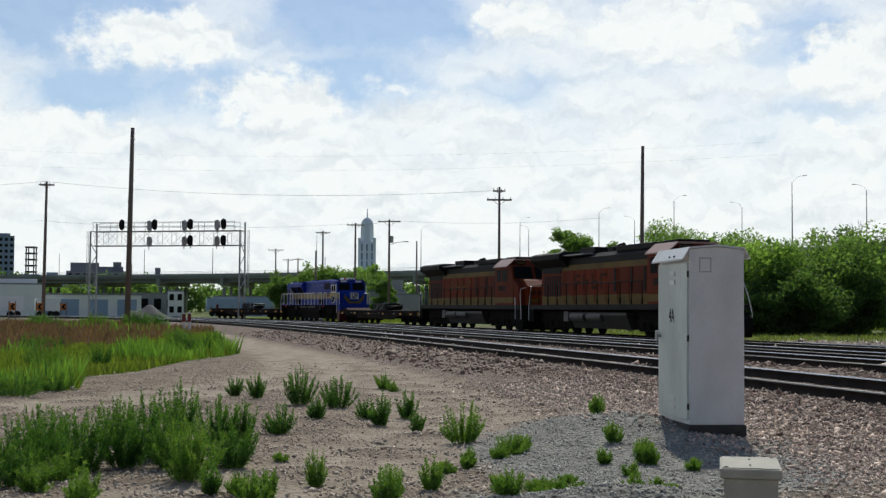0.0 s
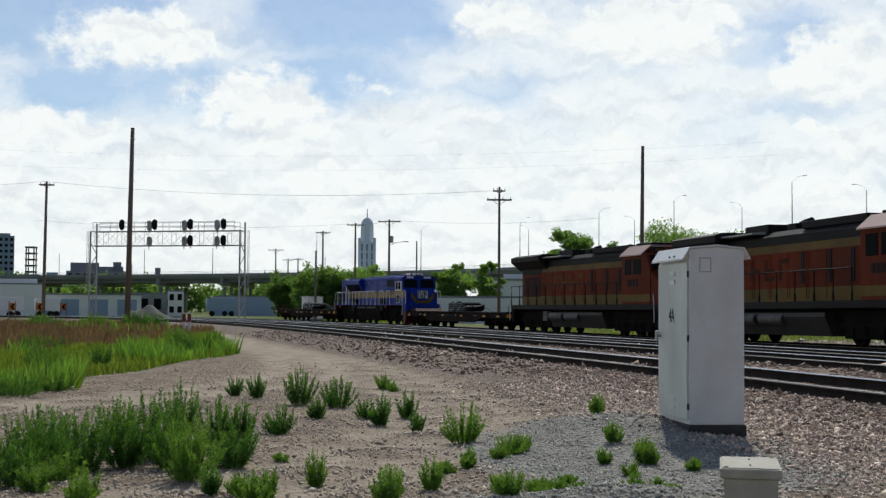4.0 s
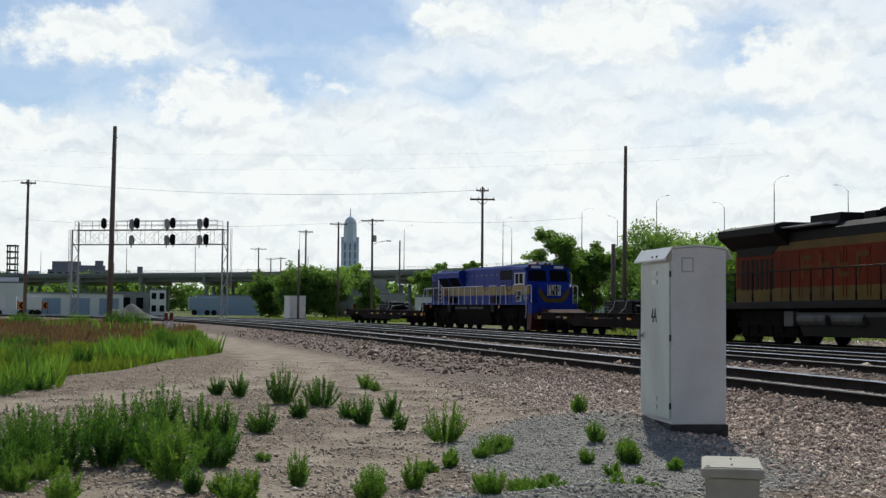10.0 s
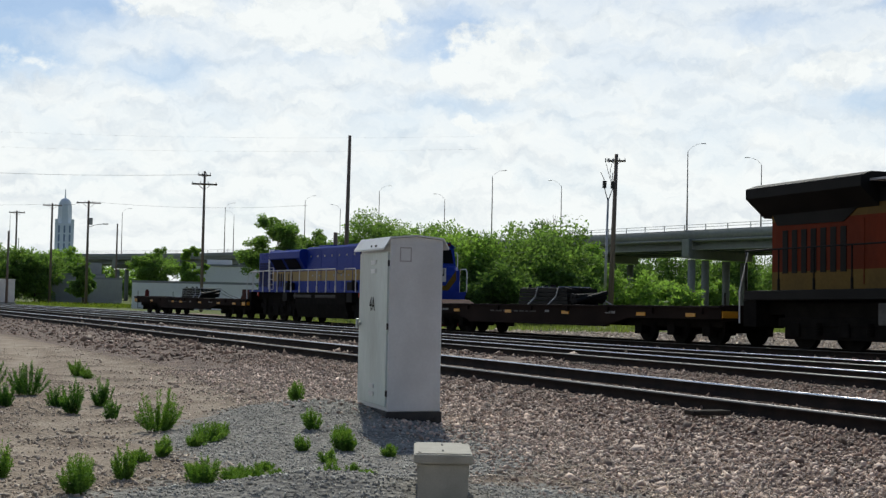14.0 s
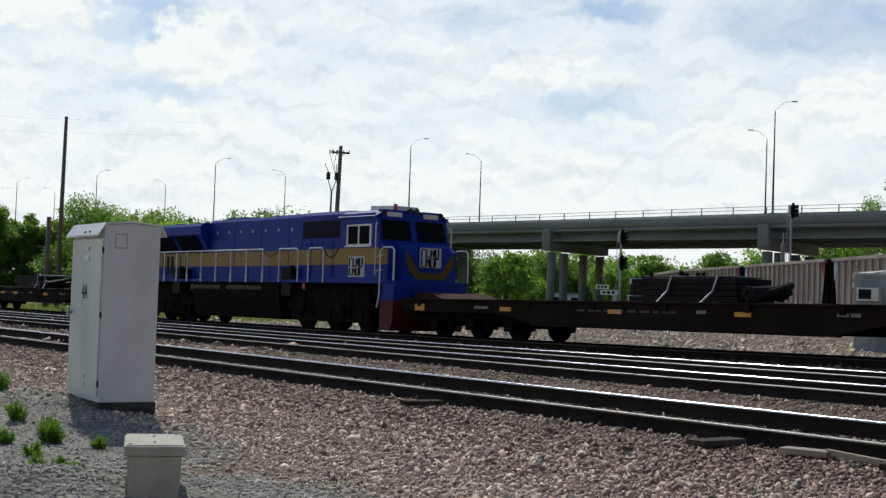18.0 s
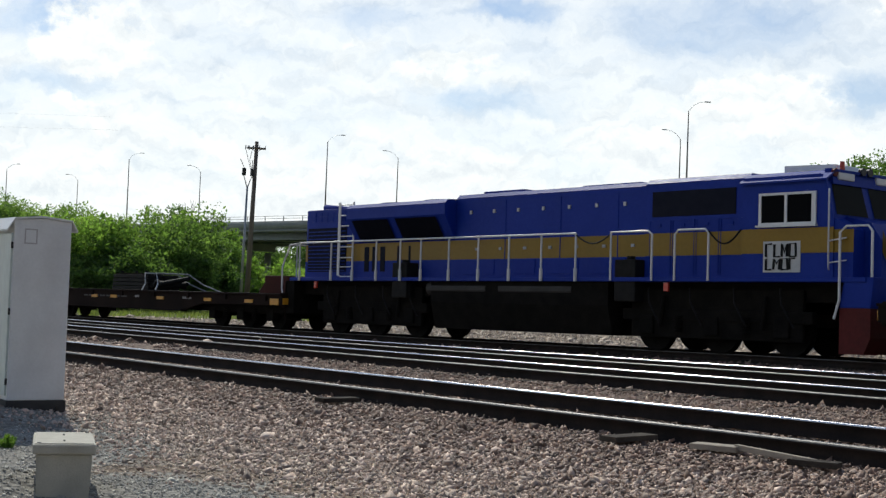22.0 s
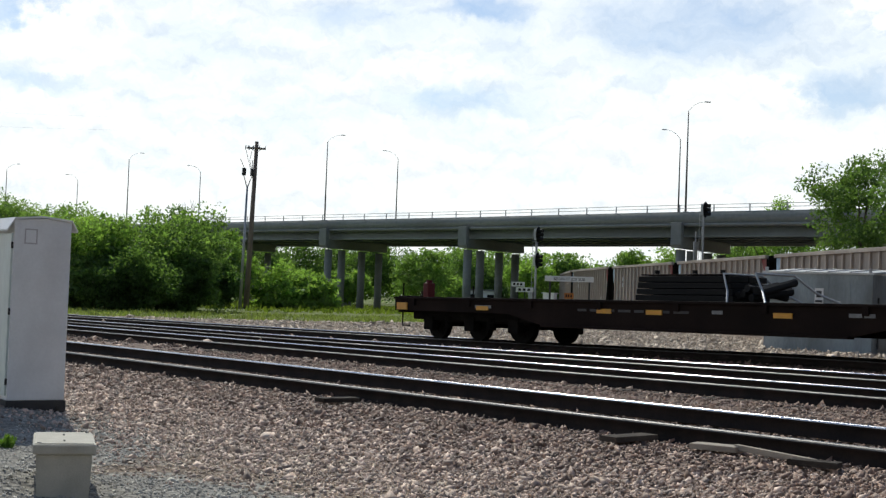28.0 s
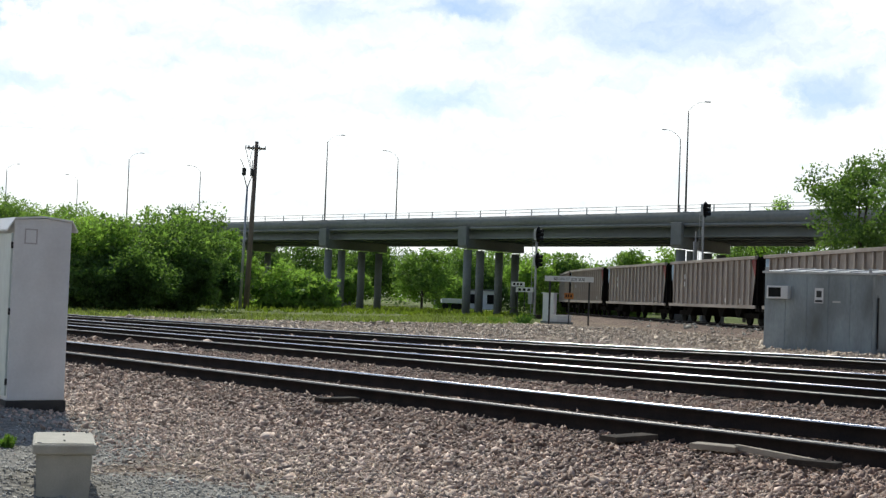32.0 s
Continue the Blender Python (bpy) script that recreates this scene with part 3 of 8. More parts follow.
def rail_mesh(line, off, i_track, raise_, tilt, shine="rail_top"):
    q, l = line
    keep = np.hypot(q[:, 0], q[:, 1]) < 190
    q, nrm = q[keep][::2], side_normals(q)[keep][::2]
    k = len(RAIL_SHAPE)
    prof = np.array(RAIL_SHAPE)
    top = rail_z(i_track, q[:, 0], q[:, 1]) + raise_
    V = np.zeros((len(q), k, 3))
    for j, (w, h) in enumerate(prof):
        V[:, j, :2] = q + nrm * (off + w)
        V[:, j, 2] = top - 0.171 + h + (tilt * w if h > 0.13 else 0)
    i, j = np.meshgrid(np.arange(len(q) - 1), np.arange(k), indexing="ij")
    j2 = (j + 1) % k
    F = np.stack([i * k + j, i * k + j2, (i + 1) * k + j2, (i + 1) * k + j], -1).reshape(-1, 4)
    me = fast_mesh("rail", V.reshape(-1, 3), F, M["rail_side"])
    me.materials.append(M[shine])
    idx = np.zeros(len(F), np.int32)
    idx[np.isin(j.ravel(), (6, 7, 8))] = 1
    me.polygons.foreach_set("material_index", idx)
    return me


def railway(i_track, label, ties, cant=0.02):
    line = (LINES + [COAL_LINE])[i_track]
    root = thing("railway_track", label, "railway track", kind="structure")
    # the far rail is worn bright; the near one's dim reflection is painted as a duller top
    for off, raise_ in ((0.755, 0.0), (-0.755, cant)):
        piece("rail", rail_mesh(line, off, i_track, raise_, -0.025 if off > 0 else 0.025, "rail_dull" if off > 0 else "rail_top"), root)
    bm = BM()
    box(bm, -0.115, 0.115, -1.3, 1.3, -0.16, 0, 0.012)
    me = mesh_of("tie", bm, M["tie"])
    q, l = line
    for s in np.arange(l[0], l[-1], 0.52):
        p = on_line(line, s)
        if not (ties[0] < p.y < ties[1]):
            continue
        d = (on_line(line, s + 0.2) - p)
        piece("tie", me, root, pose(p.x, p.y, rail_z(i_track, p.x, p.y) - 0.166 + random.uniform(-0.008, 0.004), 0, 0, math.degrees(math.atan2(d.y, d.x)) + random.uniform(-1, 1)))
    return root


railway(0, "steel railway track in pinkish stone ballast with wooden ties", (2, 75), 0.04)
railway(1, "steel railway track in pale ballast with polished rails", (5, 50))
railway(2, "steel railway track in pale ballast with polished rails", (8, 50))
railway(3, "steel railway track on which the freight train runs", (12, 60))
railway(4, "raised railway track on a stone bank under the hopper wagons", (30, 40), 0.0)


# ---- signal cabinet, pull box ----
def equipment_cabinet():
    root = thing("equipment_cabinet", "weathered white steel equipment cabinet on a dark plinth by tracks", "cabinet", pose(2.72, 14.86, 0.13, 0, 0, 7))
    w, d, h0, h1 = 0.625, 1.18, 0.10, 1.98
    bm = BM()
    box(bm, -0.012, w + 0.02, -0.012, d + 0.012, -0.1, h0, 0.01)
    part("plinth", bm, M["dark_base"], root, "dark stained plinth")
    bm = BM()
    box(bm, 0, w, 0, d, h0, h1, 0.012)
    prism(bm, [(0.0, h1 - 0.02), (w, h1 - 0.02), (w, h1 + 0.055), (w / 2, h1 + 0.085), (0, h1 + 0.055)], 0.004, d - 0.004)
    body = part("body", bm, M["paint_white"], root)
    bm = BM()
    t = 0.02
    out = [(-0.085, h1 - 0.07), (0.0, h1 + 0.06), (w / 2, h1 + 0.09), (w, h1 + 0.06), (w + 0.065, h1 - 0.05), (w + 0.065, h1 - 0.05 + t), (w, h1 + 0.06 + t), (w / 2, h1 + 0.09 + t), (0.0, h1 + 0.06 + t), (-0.085, h1 - 0.07 + t)]
    prism(bm, out, -0.02, d + 0.03)
    roof = part("roof", bm, M["paint_white"], root, "shallow gabled steel roof with drip eaves")
    for k in (0.34, 0.52):
        bm = BM()
        rod(bm, (-0.06, k, h1 - 0.03), (-0.075, k, h1 - 0.012), 0.012, seg=8)
        part("vent_hole", bm, M["black"], roof)
    bm = BM()
    box(bm, -0.022, 0.0, 0.03, d - 0.03, h0 + 0.05, h1 - 0.09, 0.008)
    door = part("door", bm, M["paint_door"], root, "pale grey-green steel door with stencilled characters")
    for z in (h0 + 0.2, 1.05, h1 - 0.22):
        bm = BM()
        rod(bm, (-0.014, 0.016, z - 0.035), (-0.014, 0.016, z + 0.035), 0.012)
        part("hinge", bm, M["dark_metal"], door)
    bm = BM()
    rod(bm, (-0.02, d - 0.1, 1.06), (-0.06, d - 0.1, 1.06), 0.018)
    box(bm, -0.075, -0.05, d - 0.13, d - 0.07, 1.0, 1.12, 0.008)
    part("handle", bm, M["galv"], door, "steel turning handle")
    for z in (1.78, 1.68, 0.36, 0.27):
        bm = BM()
        box(bm, -0.036, -0.02, 0.46, 0.66, z, z + 0.022, 0.004)
        box(bm, -0.034, -0.02, 0.47, 0.65, z - 0.03, z, 0.003)
        part("louver", bm, M["paint_white"], door)
    cu = bpy.data.curves.new("stencil", "FONT")
    cu.body, cu.size, cu.extrude, cu.align_x = "4A", 0.23, 0.001, "CENTER"
    tmp = bpy.data.objects.new("stencil", cu)
    me = bpy.data.meshes.new_from_object(tmp)
    bpy.data.objects.remove(tmp)
    me.materials.append(M["black"])
    piece("lettering", me, door, Matrix.Translation((-0.0245, 0.6, 1.22)) @ Matrix.Rotation(radians(-90), 4, "Z") @ Matrix.Rotation(radians(90), 4, "X") @ Matrix.Diagonal((0.8, 1, 1, 1)), "black stencilled characters")
    # outline of a removed plate on the end wall
    bm = BM()
    x0, x1, z0, z1, e = 0.11, 0.25, h1 - 0.20, h1 - 0.035, 0.014
    for a in ((x0, x1, z0, z0 + e), (x0, x1, z1 - e, z1), (x0, x0 + e, z0 + e, z1 - e), (x1 - e, x1, z0 + e, z1 - e)):
        box(bm, a[0], a[1], -0.003, 0.0, a[2], a[3])
    part("plate_mark", bm, mat("plate_residue", (0.42, 0.40, 0.40), (0.52, 0.50, 0.5), 20, 90, 0.8), root, "grey glue outline of a lost plate")
    bm = BM()
    rod(bm, (w + 0.004, 0.9, 1.06), (w + 0.04, 0.9, 1.06), 0.014)
    box(bm, w + 0.02, w + 0.04, 0.87, 0.93, 1.02, 1.1, 0.006)
    part("latch", bm, M["galv"], root)
    for k in (0.08, 0.55):
        bm = BM()
        rod(bm, (k, -0.03, 0.02), (k, -0.012, 0.02), 0.022, seg=6)
        part("bolt", bm, M["dark_metal"], root)
    return root


equipment_cabinet()


def pull_box():
    root = thing("pull_box", "beige concrete pull box with a bolted lid in grey gravel", "utility box", pose(2.25, 9.9, 0.02, 0, 0, -11.5))
    bm = BM()
    prism(bm, [(-0.175, -0.1), (0.175, -0.1), (0.19, 0.295), (-0.19, 0.295)], -0.36, 0.36)
    bmesh.ops.bevel(bm, geom=bm.edges[:], offset=0.012, segments=2, affect="EDGES")
    part("body", bm, M["concrete_box"], root)
    bm = BM()
    box(bm, -0.215, 0.215, -0.39, 0.39, 0.29, 0.36, 0.014)
    rim = part("rim", bm, M["concrete_box"], root)
    bm = BM()
    box(bm, -0.2, 0.2, -0.37, 0.37, 0.36, 0.367, 0.003)
    lid = part("lid", bm, M["concrete_box"], root, "flat lid with two lifting slots")
    for y in (-0.14, 0.14):
        bm = BM()
        box(bm, -0.007, 0.007, y * 1.4 - 0.05, y * 1.4 + 0.05, 0.367, 0.3685)
        part("slot", bm, M["black"], lid)
    for x, y in ((-0.17, -0.33), (0.17, 0.33)):
        bm = BM()
        rod(bm, (x, y, 0.365), (x, y, 0.371), 0.015)
        part("bolt", bm, M["dark_metal"], lid)


pull_box()


# ---- poles ----
def arm_set(root, z, half, dirv, braces=True, double=False):
    bm = BM()
    dx, dy = dirv
    a, b = Vector((-dx * half, -dy * half, z)), Vector((dx * half, dy * half, z))
    n = Vector((-dy, dx, 0)) * 0.14
    for k in ((-1, 1) if double else (1,)):
        rod(bm, a + n * k, b + n * k, 0.07, seg=4)
    arm = part("crossarm", bm, M["pole_wood"], root)
    if braces:
        bm = BM()
        for s in (-1, 1):
            rod(bm, Vector((dx * half * 0.55 * s, dy * half * 0.55 * s, z)) + n, Vector((0, 0, z - half * 0.45)) + n, 0.025, seg=5)
        part("brace", bm, M["pole_wood"], root)
    for k in np.linspace(-0.92, 0.92, 4):
        bm = BM()
        p = Vector((dx * half * k, dy * half * k, z + 0.05)) + n
        rod(bm, p, p + Vector((0, 0, 0.2)), 0.045, 0.03, seg=6)
        part("insulator", bm, M["galv"], arm)


def utility_pole(x, y, h, arms=(), lean=(0, 0), r=0.16, label="", dirv=(1, 0), extras=None, wood="pole_wood"):
    root = thing("utility_pole", label or "weathered brown wooden utility pole", "pole", pose(x, y, -0.2, lean[0], lean[1], 0), "utility poles")
    bm = BM()
    rod(bm, (0, 0, 0), (0, 0, h + 0.2), r, r * 0.62, seg=12)
    part("shaft", bm, M[wood], root, smooth=True)
    for dz, half, double in arms:
        arm_set(root, h + 0.2 - dz, half, dirv, double=double)
    if extras:
        extras(root, h + 0.2)
    return root


def transformer(root, h):
    bm = BM()
    rod(bm, (0.35, 0, h - 3.2), (0.35, 0, h - 2.3), 0.24, seg=12)
    rod(bm, (0.2, 0, h - 2.5), (0.0, 0, h - 2.5), 0.04)
    part("transformer", bm, M["galv"], root, "grey cylindrical transformer can")


def lamp_arm(root, h):
    bm = BM()
    pipe(bm, [(0, 0, h - 3.6), (0.9, 0, h - 3.2), (2.0, 0, h - 3.05)], 0.04)
    box(bm, 1.9, 2.6, -0.12, 0.12, h - 3.12, h - 2.98, 0.03)
    part("lamp_arm", bm, M["galv"], root)


def pole_steps(root, h):
    for k in range(4):
        bm = BM()
        rod(bm, (0, 0, h - 0.9 - k * 1.6), (0.22 * (-1) ** k, 0, h - 0.85 - k * 1.6), 0.03, seg=5)
        part("step", bm, M["dark_metal"], root)


utility_pole(-23.88, 102.15, 15.05, lean=(0, 0.7), r=0.24, label="tall bare wooden pole standing in weeds", extras=pole_steps)
utility_pole(-40.8, 137.75, 14.2, [(0.35, 0.75, True)], lean=(0, 0.5), r=0.2)
utility_pole(13.1, 89.0, 12.3, lean=(0, 0.5), r=0.17, label="slender bare wooden pole without arms")
utility_pole(12.75, 91.5, 5.9, lean=(0, 0), r=0.22, label="short cut-off wooden pole stub")
utility_pole(5.0, 119.9, 12.3, [(0.35, 0.55, False), (1.15, 1.1, True)], r=0.15, dirv=(1, 0.05), label="wooden utility pole with two crossarms")
utility_pole(-7.4, 184.9, 13.6, [(0.3, 1.55, True)], r=0.2, extras=lambda r, h: (transformer(r, h), lamp_arm(r, h)), label="wooden utility pole with crossarm, transformer and light arm")
utility_pole(-13.0, 199.6, 14.0, [(0.3, 1.3, True)], r=0.2)
utility_pole(-19.1, 214.0, 13.6, [(0.3, 1.15, True)], r=0.19)
utility_pole(-34.5, 277.9, 13.5, [(0.3, 1.6, True)], r=0.2)
utility_pole(-35.3, 328.1, 13.4, [(0.3, 1.3, True)], r=0.22)
utility_pole(-37.7, 327.9, 13.2, [(0.3, 1.3, True)], r=0.22)
utility_pole(-3.9, 200.0, 11.4, r=0.16, label="thin bare wooden pole")
utility_pole(-14.4, 152.6, 7.9, r=0.15, label="short bare wooden pole beside a white shed")


def cutouts(root, h):
    for k in range(3):
        bm = BM()
        p = Vector((-0.35 - 0.3 * k, -0.1, h - 0.75))
        rod(bm, p, p + Vector((0, 0, 0.35)), 0.05, seg=6)
        part("insulator", bm, M["galv"], root)
    bm = BM()
    pipe(bm, [(-0.9, -0.1, h - 0.8), (-0.5, -0.12, h - 2.1), (-0.15, -0.15, h - 3.2)], 0.02)
    pipe(bm, [(-0.4, -0.1, h - 0.8), (-0.55, -0.12, h - 1.6), (-0.2, -0.15, h - 2.8)], 0.02)
    part("cable", bm, M["black"], root)


utility_pole(36.99, 103.78, 13.6, [(0.55, 0.75, True)], lean=(0, 1.4), r=0.24, dirv=(0.9, -0.44), label="tall wooden utility pole with crossarm and cable drops", extras=cutouts)
root = utility_pole(36.2, 103.0, 9.9, lean=(0, 1.1), r=0.13, wood="galv", label="shorter grey steel riser pole with cable heads", dirv=(0.9, -0.44))
for k in (-1, 1):
    bm = BM()
    rod(bm, (0, 0, 9.9), (0.35 * k, 0, 10.9), 0.05, 0.03)
    box(bm, 0.35 * k - 0.14, 0.35 * k + 0.14, -0.12, 0.12, 10.9, 11.5, 0.03)
    rod(bm, (0.35 * k, 0, 11.5), (0.5 * k - 0.2, 0, 12.2), 0.03)
    part("cable_head", bm, M["dark_metal"], root)


def wire(name, pts, r, label):
    bm = BM()
    for a, b in zip(pts, pts[1:]):
        a, b = Vector(a), Vector(b)
        sag = (b - a).length * 0.018
        run = [a.lerp(b, k / 14) - Vector((0, 0, sag * 4 * (k / 14) * (1 - k / 14))) for k in range(15)]
        pipe(bm, run, r, 4)
    tagged(part(name, bm, M["black"], None), label, "cable")


wire("overhead_cable", [(-80, 150, 15.0), (-40.8, 137.75, 14.2), (5.0, 119.9, 12.0)], 0.014, "thin black overhead cable strung between wooden poles")
wire("overhead_cable", [(-110, 205, 28), (40, 164, 22)], 0.005, "thin black overhead cable high across the tracks")
wire("overhead_cable", [(-110, 200, 25), (40, 160, 20)], 0.005, "thin black overhead cable high across the tracks")
wire("overhead_cable", [(-60, 198, 14.0), (-13.0, 199.6, 13.9), (-7.4, 184.9, 13.5), (20, 170, 13)], 0.014, "thin black overhead cable strung between wooden poles")


# ---- signal gantry over the tracks ----
def signal_head(root, m, material, back=True):
    bm = BM()
    bmesh.ops.create_cone(bm, cap_ends=True, segments=16, radius1=0.5, radius2=0.5, depth=0.06, matrix=Matrix.Rotation(radians(90), 4, "X"))
    bmesh.ops.scale(bm, vec=(0.62, 1, 1.0), verts=bm.verts)
    for k in (-0.22, 0.0, 0.22):
        rod(bm, (0, 0, k), (0, -0.34, k - 0.03), 0.115, 0.12, seg=10)
    box(bm, -0.2, 0.2, 0.03, 0.28, -0.42, 0.42, 0.03)
    return piece("signal_head", mesh_of("signal_head", bm, material), root, m)


def gantry():
    A, B = Vector((-41.6, 159.7, 0)), Vector((-23.0, 155.3, 0))
    d = B - A
    L, ang = d.length, math.degrees(math.atan2(d.y, d.x))
    root = thing("signal_bridge", "galvanised lattice signal bridge with walkway and signal heads over tracks", "signal bridge", pose(A.x, A.y, 0, 0, 0, ang))
    z0, z1 = 8.55, 10.25
    for x in (0.15, L - 0.15):
        for y in (-0.75, 0.75):
            bm = BM()
            rod(bm, (x, y * 1.2, -0.1), (x, y, z1 + (1.0 if y > 0 else 0)), 0.11, seg=8)
            part("post", bm, M["galv"], root)
        bm = BM()
        for k in range(6):
            s = (-1) ** k
            rod(bm, (x, -0.85 * s, k * 1.45 + 0.3), (x, 0.85 * s, (k + 1) * 1.45 + 0.3), 0.05, seg=5)
        part("bracing", bm, M["galv"], root)
    for y in (-0.6, 0.6):
        for z in (z0, z1):
            bm = BM()
            box(bm, 0, L, y - 0.05, y + 0.05, z - 0.05, z + 0.05)
            part("chord", bm, M["galv"], root)
        n = 11
        for k in range(n + 1):
            bm = BM()
            x = L * k / n
            rod(bm, (x, y, z0), (x, y, z1), 0.024, seg=5)
            part("upright", bm, M["galv"], root)
            if k < n:
                bm = BM()
                rod(bm, (x, y, z0), (x + L / n, y, z1), 0.014, seg=4)
                rod(bm, (x, y, z1), (x + L / n, y, z0), 0.014, seg=4)
                part("diagonal", bm, M["galv"], root)
    bm = BM()
    for z in (z1 + 0.55, z1 + 1.05):
        rod(bm, (0.5, 0.85, z), (L - 0.8, 0.85, z), 0.03, seg=5)
        rod(bm, (0.5, -0.85, z), (L - 0.8, -0.85, z), 0.03, seg=5)
    part("handrail", bm, M["galv"], root)
    for k in range(9):
        bm = BM()
        x = 0.5 + (L - 1.3) * k / 8
        for y in (-0.85, 0.85):
            rod(bm, (x, y, z1), (x, y, z1 + 1.05), 0.03, seg=5)
        part("rail_post", bm, M["galv"], root)
    bm = BM()
    box(bm, 0.3, L - 0.3, -0.8, 0.8, z1 - 0.02, z1 + 0.02)
    part("walkway", bm, M["galv"], root)
    for x in (-0.6, L + 0.6):
        bm = BM()
        for y in (-0.2, 0.2):
            rod(bm, (x, y, 3.0 if x > 0 else 3.2), (x, y, z1 + 0.1), 0.03, seg=5)
        for k in range(16):
            rod(bm, (x, -0.2, 3.3 + k * 0.42), (x, 0.2, 3.3 + k * 0.42), 0.02, seg=4)
        part("ladder", bm, M["galv"], root)
    for f, rows, dark in ((0.222, (1,), True), (0.36, (0, 1), False), (0.44, (0, 1), True), (0.593, (0, 1), False), (0.674, (0, 1), True), (0.807, (0, 1), False), (0.889, (0, 1), True)):
        for r_ in rows:
            if f == 0.44 and r_ == 0:
                continue
            z = (z0 + 0.55, z1 + 0.75)[r_]
            signal_head(root, pose(L * f, -1.0 if dark else 0.95, z, 0, 0, 0 if dark else 180) @ Matrix.Diagonal((1.15, 1, 1.25, 1)), M["black"] if dark else M["galv"])
            bm = BM()
            rod(bm, (L * f, -0.8 if dark else 0.8, z - 0.9), (L * f, -0.8 if dark else 0.8, z + 0.6), 0.06)
            part("bracket", bm, M["galv"], root)


gantry()


# ---- road bridge ----
BRIDGE = [(112, -10), (95, 40), (79.8, 85.2), (75.4, 98), (67.8, 124.3), (61, 145.4), (48, 187), (37, 222), (28, 250), (14, 279), (-6, 306), (-33, 331), (-60, 350), (-100, 372), (-150, 392), (-260, 420)]
BRIDGE_LINE = spline(BRIDGE, 2.0)


def sweep(name, line, section, material, parent, keep=None):
    """A closed section (offset to the far side, height) drawn along a line."""
    q, l = line
    nrm = -side_normals(q)
    k = len(section)
    V = np.zeros((len(q), k, 3))
    for j, (w, h) in enumerate(section):
        V[:, j, :2] = q + nrm * w
        V[:, j, 2] = h
    i, j = np.meshgrid(np.arange(len(q) - 1), np.arange(k), indexing="ij")
    j2 = (j + 1) % k
    F = np.stack([i * k + j, (i + 1) * k + j, (i + 1) * k + j2, i * k + j2], -1).reshape(-1, 4)
    return piece(name, fast_mesh(name, V.reshape(-1, 3), F, material), parent)


def road_bridge():
    root = thing("road_bridge", "long grey concrete road bridge on round columns with a thin rail on its parapet", "bridge", kind="structure")
    W = 17.0
    sweep("parapet", BRIDGE_LINE, [(-0.1, 8.95), (-0.1, 10.0), (0.2, 10.0), (0.2, 8.95)], M["concrete"], root)
    sweep("parapet", BRIDGE_LINE, [(W - 0.2, 8.95), (W - 0.2, 10.0), (W + 0.1, 10.0), (W + 0.1, 8.95)], M["concrete"], root)
    sweep("deck", BRIDGE_LINE, [(-0.25, 8.7), (-0.25, 8.95), (W + 0.25, 8.95), (W + 0.25, 8.7)], M["concrete"], root)
    for w in (0.9, 4.6, 8.3, 12.0, 15.8):
        sweep("girder", BRIDGE_LINE, [(w - 0.3, 7.75), (w - 0.3, 7.87), (w - 0.03, 7.9), (w - 0.03, 8.7), (w + 0.03, 8.7), (w + 0.03, 7.9), (w + 0.3, 7.87), (w + 0.3, 7.75)], M["girder"], root)
    q, l = BRIDGE_LINE
    for off in (0.05, W - 0.05):
        for z in (10.3, 10.6):
            sweep("hand_rail", BRIDGE_LINE, [(off - 0.025, z), (off - 0.025, z + 0.05), (off + 0.025, z + 0.05), (off + 0.025, z)], M["galv"], root)
    bm = BM()
    box(bm, -0.04, 0.04, -0.04, 0.04, 0, 0.65)
    post_me = mesh_of("rail_post", bm, M["galv"])
    for s in np.arange(20, 330, 3.6):
        p = on_line(BRIDGE_LINE, s)
        piece("rail_post", post_me, root, pose(p.x, p.y, 9.98))
    # bents: cap beam and four columns each
    bm = BM()
    bmesh.ops.create_cone(bm, cap_ends=True, segments=20, radius1=0.44, radius2=0.44, depth=7.4, matrix=Matrix.Translation((0, 0, 3.3)))
    col_me = mesh_of("column", bm, M["concrete"], True)
    bm = BM()
    box(bm, -0.7, 11.6, -0.55, 0.55, 6.75, 7.75, 0.04)
    cap_me = mesh_of("cap_beam", bm, M["concrete"])
    s1 = float(l[np.argmin(np.hypot(q[:, 0] - 61, q[:, 1] - 145.4))])
    stations = [s1 - 75, s1 - 49.5, s1 - 22.3] + [s1 + k * 22.0 for k in range(0, 17)]
    for s in stations:
        p = on_line(BRIDGE_LINE, s)
        tilt = math.degrees(math.atan2(0.5, 0.87)) if s < s1 + 130 else math.degrees(math.atan2((on_line(BRIDGE_LINE, s + 1) - p).x * -1, (on_line(BRIDGE_LINE, s + 1) - p).y)) + 0
        m = pose(p.x, p.y, 0, 0, 0, tilt)
        piece("cap_beam", cap_me, root, m)
        for o in (0.35, 2.95, 7.0, 10.6):
            piece("column", col_me, root, m @ pose(o, 0, -0.4 if o else 0))
        piece("drop_panel", mesh_of("drop_panel", (lambda b: (box(b, -0.9, -0.25, -0.5, 0.5, 7.0, 9.0, 0.03), b)[1])(BM()), M["concrete"]), root, m)
    return s1


S1 = road_bridge()


